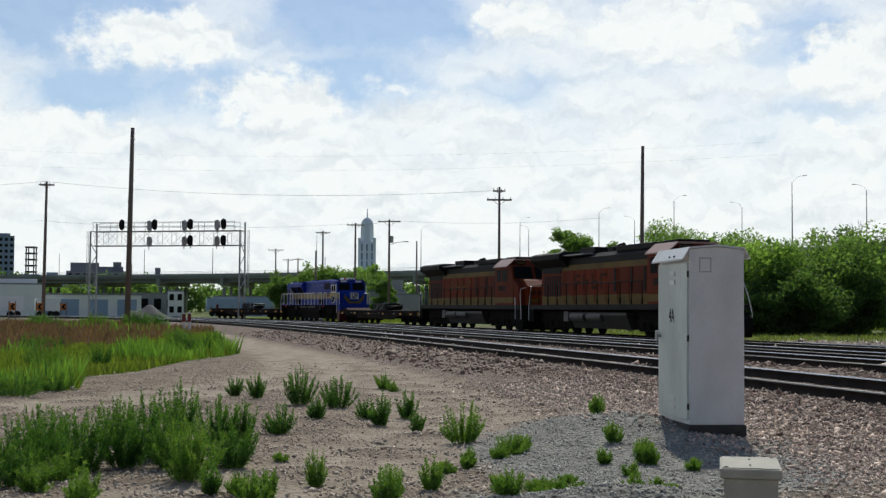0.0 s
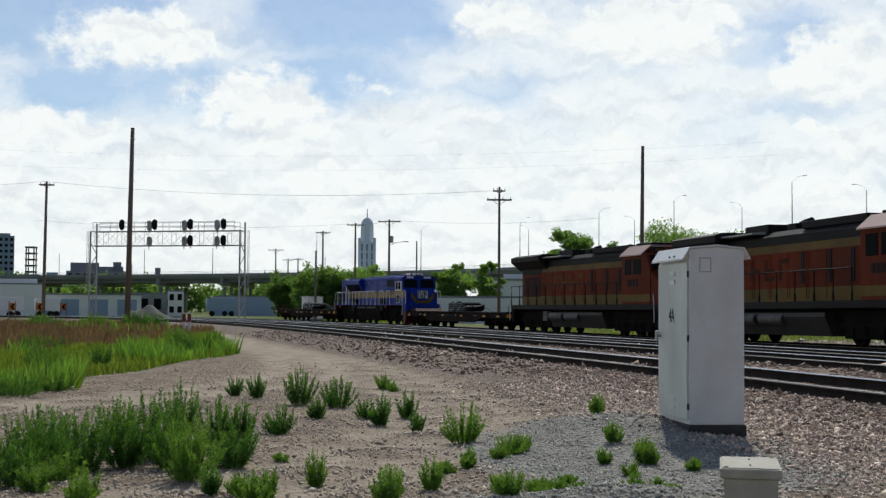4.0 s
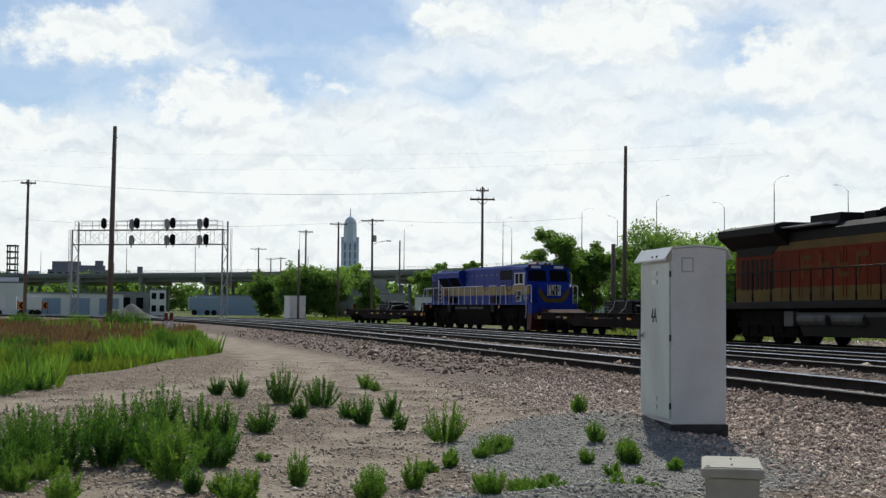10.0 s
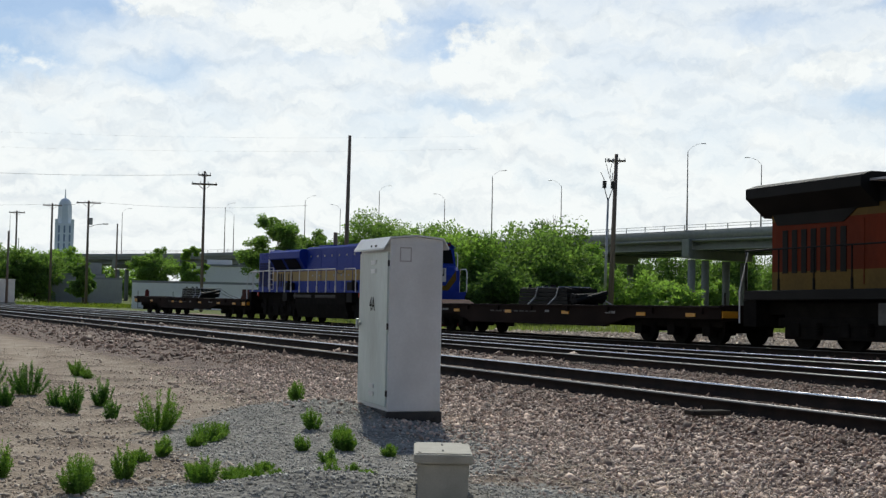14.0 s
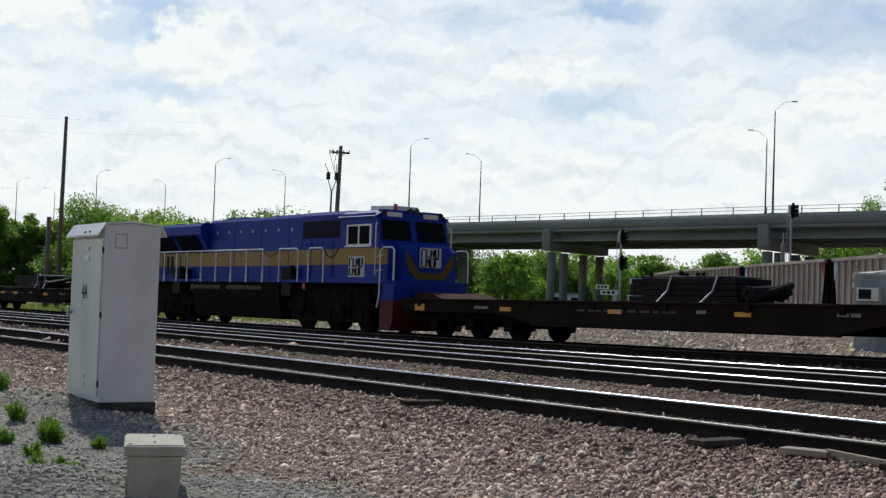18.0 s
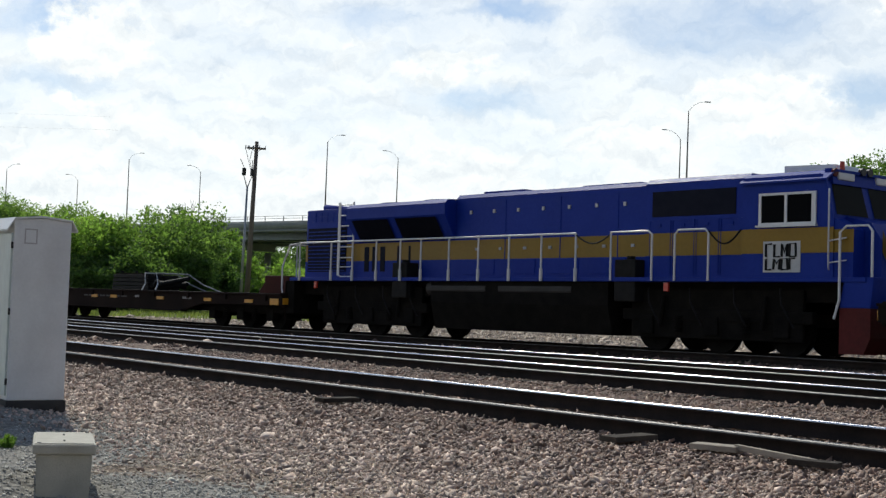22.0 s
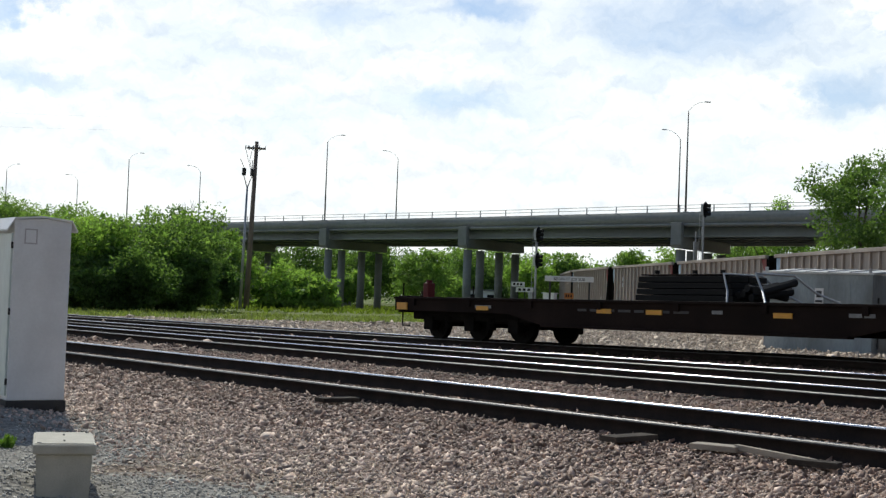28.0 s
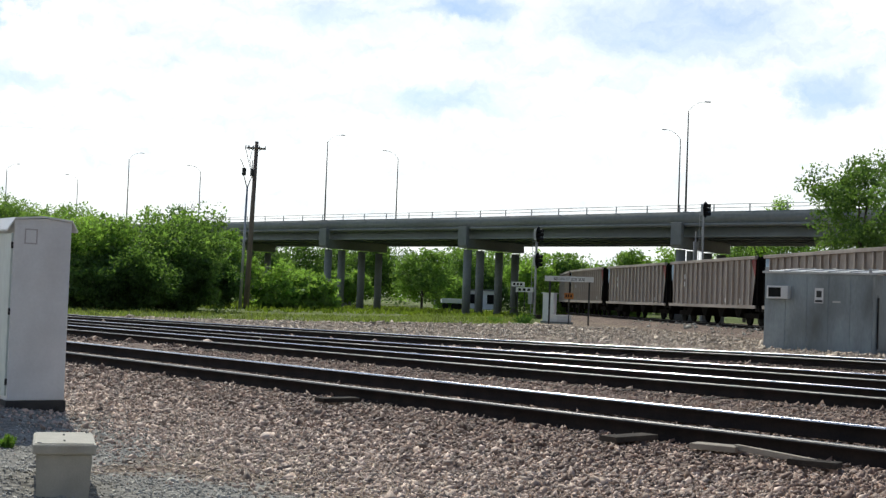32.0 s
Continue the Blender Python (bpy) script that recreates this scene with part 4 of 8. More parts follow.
def bridge_lamp(x, y, z, side, label):
    root = thing("street_lamp", label, "street lamp", pose(x, y, z, 0, 0, side), "lamps on the bridge")
    bm = BM()
    rod(bm, (0, 0, 0), (0, 0, 9.2), 0.1, 0.045, seg=10)
    part("pole", bm, M["dark_metal"], root, smooth=True)
    bm = BM()
    pipe(bm, [(0, 0, 9.15), (0.45, 0, 9.7), (1.0, 0, 10.0), (1.6, 0, 10.1)], 0.02)
    arm = part("arm", bm, M["galv"], root)
    bm = BM()
    box(bm, 1.5, 2.05, -0.1, 0.1, 10.05, 10.14, 0.04)
    part("lamp_head", bm, M["galv"], root)
    bm = BM()
    box(bm, -0.25, 0.25, -0.25, 0.25, -0.15, 0.05, 0.03)
    part("base_plate", bm, M["concrete"], root)


for x, y in ((75.9, 97.2), (61.1, 145.7), (48.4, 186.5), (37.8, 220.2), (28.8, 248.6), (15.8, 276.5), (-5, 306.5), (-31, 330.5)):
    bridge_lamp(x, y, 10.0, -20, "tall dark street lamp with a curved arm on the bridge parapet")
for x, y in ((88.2, 114.2), (75.3, 156.0), (62.3, 197.8), (51.6, 232.2), (38.3, 269.1), (19.2, 301.7)):
    bridge_lamp(x, y, 10.0, 160, "slim street lamp with a curved arm on the far bridge parapet")


# ---- trees ----
def tree(x, y, h, r, leaf="leaf_a", z0=0.12, n=5200, size=0.3, seed=0, label="", lop=1.0, trunk=True, gaps=0.0):
    rng = np.random.default_rng(seed + 11)
    root = thing("tree", label or "leafy green deciduous tree", "tree", pose(x, y, -0.3, 0, 0, float(rng.uniform(0, 360))), "trees")
    cz, ch = h * (z0 + (1 - z0) / 2), h * (1 - z0) / 2
    # boughs spread through the crown, each carrying several sprays of leaves
    k = int(20 + r * 4)
    u = rng.normal(size=(k, 3))
    u /= np.linalg.norm(u, axis=1)[:, None]
    rad = rng.uniform(0.35, 1.0, k) ** 0.55
    B = u * rad[:, None] * np.array([r, r * lop, ch]) * rng.uniform(0.72, 0.95, (k, 1))
    B[:, 2] += cz
    B[:, :2] *= (0.72 + 0.28 * np.clip(1.4 - abs(B[:, 2:3] - cz) / ch, 0, 1))
    m = 7
    wide = rng.uniform(0.2, 0.38, k) * r * (1 - gaps * 0.3)
    C = (B[:, None] + rng.normal(size=(k, m, 3)) * wide[:, None, None] * np.array([0.55, 0.55, 0.42])).reshape(-1, 3)
    C[:, 2] = np.clip(C[:, 2], h * z0 * 0.6, h * 0.99)
    k = len(C)
    big = rng.uniform(0.45, 0.8, k) * np.repeat(wide, m) * (1 - gaps * 0.25)
    w = big ** 2
    idx = rng.choice(k, n, p=w / w.sum())
    v = rng.normal(size=(n, 3))
    v /= np.linalg.norm(v, axis=1)[:, None]
    P = C[idx] + v * (rng.uniform(0.1, 1.15, n) ** 0.6 * big[idx])[:, None] * np.array([1.1, 1.1, 0.75])
    P[:, 2] = np.maximum(P[:, 2], h * z0 * 0.5)
    a = rng.normal(size=(n, 3))
    a /= np.linalg.norm(a, axis=1)[:, None]
    b = np.cross(a, rng.normal(size=(n, 3)))
    b /= np.linalg.norm(b, axis=1)[:, None] + 1e-9
    s = size * rng.uniform(0.5, 1.25, n)[:, None]
    V = np.stack([P - a * s, P - b * s * 0.5 + a * s * 0.1, P + a * s, P + b * s * 0.5 + a * s * 0.1], 1).reshape(-1, 3)
    piece("crown", fast_mesh("crown", V, np.arange(4 * n).reshape(-1, 4), M[leaf]), root)
    if trunk:
        bm = BM()
        rod(bm, (0, 0, 0), (0, 0, h * 0.45), 0.035 * h * 0.6, 0.018 * h * 0.6, seg=9)
        for j in range(9):
            c = Vector(C[rng.integers(k)])
            st = Vector((0, 0, h * rng.uniform(0.15, 0.45)))
            rod(bm, st, st.lerp(c, 0.9), 0.011 * h * 0.6, 0.003 * h, seg=6)
        part("trunk", bm, M["bark"], root, "dark forked trunk")
    return root


def at_az(az, d):
    return d * math.sin(radians(az)), d * math.cos(radians(az))


# thicket beyond the tracks: azimuth, distance, height, radius
for i, (az, d, h, r, lf) in enumerate([(9.3, 128, 10.6, 4.0, "leaf_a"), (10.6, 130, 9.3, 3.0, "leaf_b"), (12.7, 86, 6.4, 3.6, "leaf_b"), (14.0, 88, 6.9, 4.0, "leaf_a"), (15.6, 89, 7.4, 4.2, "leaf_a"), (17.0, 92, 7.0, 3.8, "leaf_c"),
                                      (17.9, 116, 7.3, 3.2, "leaf_a"), (18.75, 118, 7.4, 2.8, "leaf_b"), (11.4, 90, 6.0, 3.0, "leaf_a"), (14.8, 84, 4.2, 3.0, "leaf_c"), (16.6, 88, 4.0, 3.0, "leaf_c"), (13.1, 84, 3.6, 2.8, "leaf_c"), (18.2, 113, 4.6, 2.6, "leaf_c"),
                                      (10.0, 150, 11.0, 5.0, "leaf_a"), (12.0, 120, 9.0, 4.2, "leaf_a"), (11.0, 100, 6.2, 4.0, "leaf_c"), (9.4, 105, 5.5, 3.5, "leaf_c")]):
    x, y = at_az(az, d)
    tree(x, y, h, r, lf, 0.04, 17000, 0.135, i, "dense green tree in the thicket beyond the tracks", trunk=i % 2 == 0)
# single trees and woods further off
for i, (az, d, h, r, lf, z0, g) in enumerate([(5.3, 124, 9.3, 3.0, "leaf_a", 0.3, 0.3), (7.1, 126, 8.2, 2.6, "leaf_a", 0.25, 0.6), (6.2, 128, 6.0, 3.2, "leaf_c", 0.1, 0), (0.45, 180, 8.2, 3.0, "leaf_a", 0.1, 0), (2.0, 170, 8.0, 1.8, "leaf_b", 0.1, 0.5),
                                              (-5.4, 205, 8.2, 4.0, "leaf_a", 0.05, 0), (-4.3, 205, 8.0, 4.2, "leaf_a", 0.05, 0), (-3.2, 215, 8.6, 3.5, "leaf_b", 0.1, 0), (-6.6, 215, 7.2, 3.5, "leaf_c", 0.05, 0), (-2.4, 190, 6.0, 2.0, "leaf_a", 0.05, 0),
                                              (45.0, 83, 12.1, 3.6, "leaf_c", 0.22, 0.3), (47.4, 80, 11.8, 4.0, "leaf_c", 0.2, 0.3), (42.0, 170, 15.5, 5.0, "leaf_b", 0.2, 0.2), (40.5, 180, 13, 5.0, "leaf_a", 0.2, 0)]):
    x, y = at_az(az, d)
    tree(x, y, h, r, lf, z0, 17000, 0.07 + d * 0.0006, 100 + i, gaps=g * 0.5)
for i, (az, d, h, r, lf) in enumerate([(21.0, 118, 4.0, 3.4, "leaf_b"), (22.2, 120, 3.6, 2.8, "leaf_b"), (27.0, 190, 9.0, 4.4, "leaf_a"), (25.2, 235, 12, 6.5, "leaf_c"), (22.5, 235, 12, 6.5, "leaf_c"), (29.0, 240, 11.5, 6.0, "leaf_a"), (31.8, 195, 9.5, 4.2, "leaf_b"),
                                       (33.2, 195, 9.0, 3.4, "leaf_a"), (30.3, 250, 12.5, 6.5, "leaf_a"), (35.6, 215, 10.5, 4.8, "leaf_a"), (37.3, 215, 10.6, 4.8, "leaf_b"), (39.5, 230, 10.0, 5.0, "leaf_a"), (20.0, 225, 10, 6, "leaf_c"), (24.0, 205, 6, 3, "leaf_b"), (23.3, 215, 6.0, 3, "leaf_b"),
                                       (33.5, 150, 3.8, 6.0, "leaf_a"), (34.9, 170, 6.0, 5.0, "leaf_b"), (28.0, 210, 5.0, 3.5, "leaf_b"), (35.0, 130, 3.6, 3.6, "leaf_c")]):
    x, y = at_az(az, d)
    tree(x, y, h, r, lf, 0.03 if h < 7 else 0.12, 7000, 0.14 + d * 0.0006, 200 + i, trunk=h > 7, label="green tree in the woods beyond the bridge" if h > 7 else "low leafy green bush")

# dense woods that close the view below the bridge
for i in range(16):
    az, d = 18.5 + i * 1.22, 262 + 26 * math.sin(i * 2.3)
    x, y = at_az(az, d)
    tree(x, y, 9.5 + 2.2 * math.sin(i * 1.7), 6.6, ("leaf_c", "leaf_a", "leaf_c", "leaf_b")[i % 4], 0.03, 5000, 0.36, 300 + i, trunk=False, label="green tree in the woods beyond the bridge")


def bare_tree(x, y, h, seed):
    """Leafless twigs forking upward."""
    rng = random.Random(seed)
    root = thing("bare_tree", "leafless grey twiggy tree at the edge of the thicket", "tree", pose(x, y, -0.2))
    def grow(p, d, length, r, depth):
        bm = BM()
        q_ = p + d * length
        rod(bm, p, q_, r, r * 0.6, seg=5)
        part("branch", bm, M["bark"], root)
        if depth:
            for _ in range(3):
                e = (d + Vector((rng.uniform(-0.6, 0.6), rng.uniform(-0.6, 0.6), rng.uniform(-0.1, 0.5)))).normalized()
                grow(q_, e, length * rng.uniform(0.55, 0.75), r * 0.55, depth - 1)
    grow(Vector((0, 0, 0)), Vector((0.05, 0, 1)), h * 0.42, 0.12, 4)


bare_tree(*at_az(17.35, 118), 8.6, 3)

for i in range(18):
    az, d = -19.5 + i * 1.1, 455 + 30 * math.sin(i * 2.1)
    x, y = at_az(az, d)
    tree(x, y, 10.5 + 1.8 * math.sin(i * 1.3), 7.5, ("leaf_c", "leaf_a")[i % 2], 0.03, 2600, 0.62, 340 + i, trunk=False, label="green tree in the woods behind the viaduct")


# ---- hopper wagons on the raised track ----
def hopper_meshes():
    L, W, zb, zt = 16.3, 3.1, 1.05, 3.75
    e = L / 2 - 0.5
    out = {}
    bm = BM()
    prism(bm, [(-e, zt), (-e, zt - 0.55), (-e + 0.5, zb), (e - 0.5, zb), (e, zt - 0.55), (e, zt)], -W / 2 + 0.09, W / 2 - 0.09)
    out["body"] = mesh_of("body", bm, M["hopper"])
    bm = BM()
    box(bm, -0.055, 0.055, -0.1, 0.1, zb + 0.05, zt - 0.05, 0.01)
    out["rib"] = mesh_of("rib", bm, M["hopper"])
    bm = BM()
    box(bm, -e - 0.1, e + 0.1, -0.1, 0.1, zt - 0.14, zt + 0.04, 0.02)
    out["top_chord"] = mesh_of("top_chord", bm, M["hopper"])
    bm = BM()
    box(bm, -L / 2 + 0.3, L / 2 - 0.3, -0.07, 0.07, zb - 0.1, zb + 0.08, 0.01)
    out["side_sill"] = mesh_of("side_sill", bm, M["hopper"])
    bm = BM()
    for y in (-W / 2 + 0.1, 0, W / 2 - 0.1):
        rod(bm, (0, y, 0.95), (0, y, zt - 0.1), 0.06, seg=4)
    box(bm, -0.3, 0.3, -W / 2 + 0.1, W / 2 - 0.1, 0.8, 1.0)
    box(bm, -0.05, 0.05, -W / 2 + 0.1, W / 2 - 0.1, zt - 0.3, zt)
    for k in range(5):
        box(bm, -0.03, 0.03, -W / 2 + 0.1, W / 2 - 0.1, 1.3 + k * 0.45, 1.36 + k * 0.45)
    out["end_frame"] = mesh_of("end_frame", bm, M["underframe"])
    bm = BM()
    prism(bm, [(-0.8, zb), (0.8, zb), (0.2, 0.42), (-0.2, 0.42)], -1.25, 1.25)
    out["chute"] = mesh_of("chute", bm, M["underframe"])
    bm = BM()
    box(bm, -1.25, 1.25, -1.05, 1.05, 0.42, 0.7, 0.05)
    for x in (-0.9, 0.9):
        for y in (-0.76, 0.76):
            bmesh.ops.create_cone(bm, cap_ends=True, segments=18, radius1=0.46, radius2=0.46, depth=0.13, matrix=Matrix.Translation((x, y, 0.46)) @ Matrix.Rotation(radians(90), 4, "X"))
    out["bogie"] = mesh_of("bogie", bm, M["underframe"])
    bm = BM()
    prism(bm, [(-0.7, zt - 0.16), (0.0, zt - 0.16), (0.0, zt - 0.5), (-0.1, zt - 1.1)], -0.02, 0.02)
    out["end_panel"] = mesh_of("end_panel", bm, M["hopper_red"])
    bm = BM()
    prism(bm, [(-0.7, zt - 0.16), (0.0, zt - 0.16), (0.0, zt - 0.5), (-0.1, zt - 1.2)], -0.02, 0.02)
    out["end_panel_blue"] = mesh_of("end_panel", bm, M["hopper_blue"])
    # sheet over the tan body end, black to give the gap's shade
    bm = BM()
    prism(bm, [(0.0, zt - 0.16), (0.0, zt - 0.55), (-0.5, zb), (-0.54, zb), (-0.04, zt - 0.55), (-0.04, zt - 0.16)], -W / 2 + 0.08, W / 2 - 0.08)
    out["end_sheet"] = mesh_of("end_sheet", bm, M["underframe"])
    bm = BM()
    box(bm, 0, 0.3, -0.004, 0.004, 0, 0.3)
    out["marking"] = mesh_of("marking", bm, M["sign_white"])
    return out, e


HM, HOPPER_END = hopper_meshes()
HOPPERS = []


def hopper(s):
    root = thing("hopper_wagon", "tan ribbed aluminium coal hopper wagon with dark bogies", "rail wagon", None, "coal hopper wagons")
    for k in ("body",):
        piece(k, HM[k], root)
    for y in (-1.5, 1.5):
        piece("top_chord", HM["top_chord"], root, pose(0, y, 0))
        piece("side_sill", HM["side_sill"], root, pose(0, y, 0))
    for x in (-7.9, 7.9):
        piece("end_frame", HM["end_frame"], root, pose(x, 0, 0))
    for x in np.linspace(-6.9, 6.9, 16):
        for y in (-1.48, 1.48):
            piece("rib", HM["rib"], root, pose(x, y, 0))
    for x in (-4.4, -1.5, 1.5, 4.4):
        piece("chute", HM["chute"], root, pose(x, 0, 0))
    for x in (-5.9, 5.9):
        piece("bogie", HM["bogie"], root, pose(x, 0, 0))
    for y in (-1.475, 1.475):
        piece("end_panel", HM["end_panel"], root, pose(-HOPPER_END, y, 0, 0, 0, 180), "red end panel")
        piece("end_panel", HM["end_panel_blue"], root, pose(HOPPER_END, y, 0), "pale blue end panel")
    piece("end_sheet", HM["end_sheet"], root, pose(HOPPER_END + 0.03, 0, 0), "sloped end sheet blackened for the shaded gap")
    piece("end_sheet", HM["end_sheet"], root, pose(-HOPPER_END - 0.03, 0, 0, 0, 0, 180), "sloped end sheet blackened for the shaded gap")
    for x in (4.9, 4.3):
        for z in (2.2, 2.65):
            piece("marking", HM["marking"], root, pose(x - 0.15, 1.475, z))
    for x in (-5.3, -2.9, 0.6, 3.4):
        piece("marking", HM["marking"], root, pose(x, 1.475, 1.25) @ Matrix.Diagonal((0.5, 1, 0.8, 1)))
    HOPPERS.append((root, s))


# places along the raised line at the end of the shot
q, l = COAL_LINE
S_COAL = float(l[np.argmin(np.hypot(q[:, 0] - 44.8, q[:, 1] - 41.4))])
for k in range(-1, 14):
    hopper(S_COAL + 14.2 + 8.35 + k * 16.7)


# ---- metal relay hut ----
def relay_hut():
    root = thing("relay_hut", "grey metal relay hut with pale roof and air conditioner", "hut", pose(35.5, 40.35, -0.02, 0, 0, -64))
    W, D, H = 4.2, 3.0, 2.95
    bm = BM()
    box(bm, 0, W, 0, D, 0, H, 0.02)
    part("body", bm, M["hut_grey"], root)
    for k in range(1, 5):
        bm = BM()
        box(bm, W * k / 5 - 0.012, W * k / 5 + 0.012, -0.012, 0.004, 0.05, H - 0.1)
        part("seam", bm, M["hut_grey"], root)
    bm = BM()
    prism(bm, [(-0.08, H - 0.02), (D + 0.1, H + 0.22), (D + 0.1, H + 0.27), (-0.08, H + 0.06)], -0.08, W + 0.08, "x")
    roof = part("roof", bm, M["hut_roof"], root, "pale ribbed metal roof")
    for k in range(1, 5):
        bm = BM()
        prism(bm, [(-0.08, H + 0.06), (D + 0.1, H + 0.27), (D + 0.1, H + 0.31), (-0.08, H + 0.1)], W * k / 5 - 0.03, W * k / 5 + 0.03, "x")
        part("roof_rib", bm, M["hut_roof"], roof)
    bm = BM()
    box(bm, 0.2, 1.05, -0.32, 0.0, 1.95, 2.45, 0.02)
    ac = part("air_conditioner", bm, M["sign_white"], root, "white window air conditioner")
    bm = BM()
    box(bm, 0.28, 0.78, -0.326, -0.32, 2.02, 2.38)
    part("grille", bm, M["black"], ac)
    bm = BM()
    box(bm, 2.0, 2.34, -0.012, 0.0, 1.83, 2.4)
    sg = part("notice", bm, M["sign_white"], root, "small white notice plate")
    bm = BM()
    box(bm, 2.03, 2.31, -0.016, -0.012, 1.86, 1.95)
    box(bm, 2.07, 2.27, -0.016, -0.012, 2.05, 2.3)
    part("print", bm, M["dark_metal"], sg)
    bm = BM()
    box(bm, 2.7, 3.0, -0.004, 0.0, 1.86, 1.93)
    part("marking", bm, M["hut_roof"], root)
    for x, y in ((0.06, 0.05), (W - 0.1, 0.05)):
        bm = BM()
        box(bm, x - 0.05, x + 0.05, y - 0.08, y + 0.02, H + 0.05, H + 0.22, 0.01)
        part("lifting_lug", bm, M["galv"], root)
    bm = BM()
    box(bm, W, W + 0.015, 0.6, 1.5, 0.1, 2.2)
    dr = part("door", bm, M["hut_grey"], root)
    bm = BM()
    box(bm, W + 0.015, W + 0.06, 0.55, 0.63, 0.2, 2.1)
    part("conduit", bm, M["dark_metal"], root)
    bm = BM()
    box(bm, W + 0.015, W + 0.12, 1.9, 2.4, 2.5, 2.9, 0.02)
    part("lamp_box", bm, M["galv"], root)


relay_hut()


# ---- trackside signals and boards ----
def mast_signal(x, y, h, heads, yaw):
    root = thing("railway_signal", "slim silver mast signal with black hooded heads beside the tracks", "railway signal", pose(x, y, -0.2, 0, 0, yaw), "mast signals")
    bm = BM()
    rod(bm, (0, 0, 0), (0, 0, h), 0.085, seg=10)
    part("mast", bm, M["galv"], root)
    bm = BM()
    box(bm, -0.45, 0.45, -0.45, 0.45, 0, 0.5, 0.03)
    part("base", bm, M["dark_metal"], root)
    bm = BM()
    for k in (-0.2, 0.2):
        rod(bm, (k, 0.28, 0.5), (k, 0.28, h - 0.3), 0.025, seg=5)
    for k in range(int(h / 0.45)):
        rod(bm, (-0.2, 0.28, 0.6 + k * 0.45), (0.2, 0.28, 0.6 + k * 0.45), 0.018, seg=4)
    part("ladder", bm, M["galv"], root)
    for z in heads:
        bm = BM()
        bmesh.ops.create_cone(bm, cap_ends=True, segments=18, radius1=0.55, radius2=0.55, depth=0.05, matrix=Matrix.Translation((0, -0.15, z)) @ Matrix.Diagonal((0.65, 1, 1.25, 1)) @ Matrix.Rotation(radians(90), 4, "X"))
        hd = part("backplate", bm, M["black"], root, "black oval backplate")
        bm = BM()
        box(bm, -0.22, 0.22, -0.12, 0.2, z - 0.5, z + 0.5, 0.04)
        part("housing", bm, M["galv"], root)
        for k in (-0.35, 0.0, 0.35):
            bm = BM()
            rod(bm, (0, -0.17, z + k), (0, -0.62, z + k - 0.03), 0.15, 0.16, seg=12)
            part("hood", bm, M["black"], hd)
    bm = BM()
    box(bm, -0.3, 0.3, 0.1, 0.55, 1.4, 2.5, 0.04)
    part("relay_box", bm, M["galv"], root)


mast_signal(62.2, 100.3, 8.0, (7.5, 5.25), 20)
mast_signal(73.9, 92.1, 10.3, (10.1,), 20)
bm = BM()
rod(bm, (0, 0, 5.6), (0, 0, 8.2), 0.06)
box(bm, -0.28, 0.28, -0.05, 0.05, 5.6, 7.3, 0.1)
tagged(part("signal_backboard", bm, M["galv"], None), "grey signal back seen beside a mast", "railway signal").matrix_world = pose(73.5, 92.6, -0.2, 0, 0, 20)


def board_sign():
    root = thing("track_sign", "long white board sign with dark lettering on two posts", "sign", pose(48.2, 75.9, 0, 0, 0, math.degrees(math.atan2(-2.2, 1.9))))
    w = 2.95
    bm = BM()
    box(bm, -0.35, w + 0.05, -0.03, 0.03, 2.85, 3.2, 0.01)
    bd = part("board", bm, M["sign_white"], root)
    cu = bpy.data.curves.new("lettering", "FONT")
    cu.body, cu.size, cu.extrude, cu.align_x = "BEGIN ST JOE SUB", 0.27, 0.001, "CENTER"
    tmp = bpy.data.objects.new("lettering", cu)
    me = bpy.data.meshes.new_from_object(tmp)
    bpy.data.objects.remove(tmp)
    me.materials.append(M["dark_metal"])
    piece("lettering", me, bd, Matrix.Translation((1.35, -0.034, 2.93)) @ Matrix.Rotation(radians(90), 4, "X"), "dark block lettering")
    for k in (0, w - 0.25):
        bm = BM()
        box(bm, k - 0.05, k + 0.05, 0.03, 0.12, -0.1, 3.2)
        part("post", bm, M["dark_metal"], root)


board_sign()


def small_sign(x, y, w, h, z, material, label, yaw=-48, post=True, bars=True):
    root = thing("sign", label, "sign", pose(x, y, 0, 0, 0, yaw))
    bm = BM()
    box(bm, -w / 2, w / 2, -0.02, 0.02, z, z + h, 0.005)
    face = part("face", bm, M[material], root)
    if bars:
        for k in range(3):
            bm = BM()
            box(bm, -w * 0.36 + k * w * 0.26, -w * 0.20 + k * w * 0.26, -0.025, -0.02, z + h * 0.25, z + h * 0.75)
            part("print", bm, M["black"], face)
    if post:
        bm = BM()
        rod(bm, (0, 0.05, -0.1), (0, 0.05, z + h * 0.8), 0.04)
        part("post", bm, M["dark_metal"], root)
    return root


small_sign(48.9, 74.6, 0.62, 0.38, 1.72, "orange_sign", "small orange sign on a thin post")
small_sign(58.5, 96.0, 1.5, 0.4, 2.2, "sign_white", "white board sign on posts near the signal")
small_sign(60.5, 100.4, 1.2, 0.4, 2.7, "sign_white", "white board sign on posts near the signal")


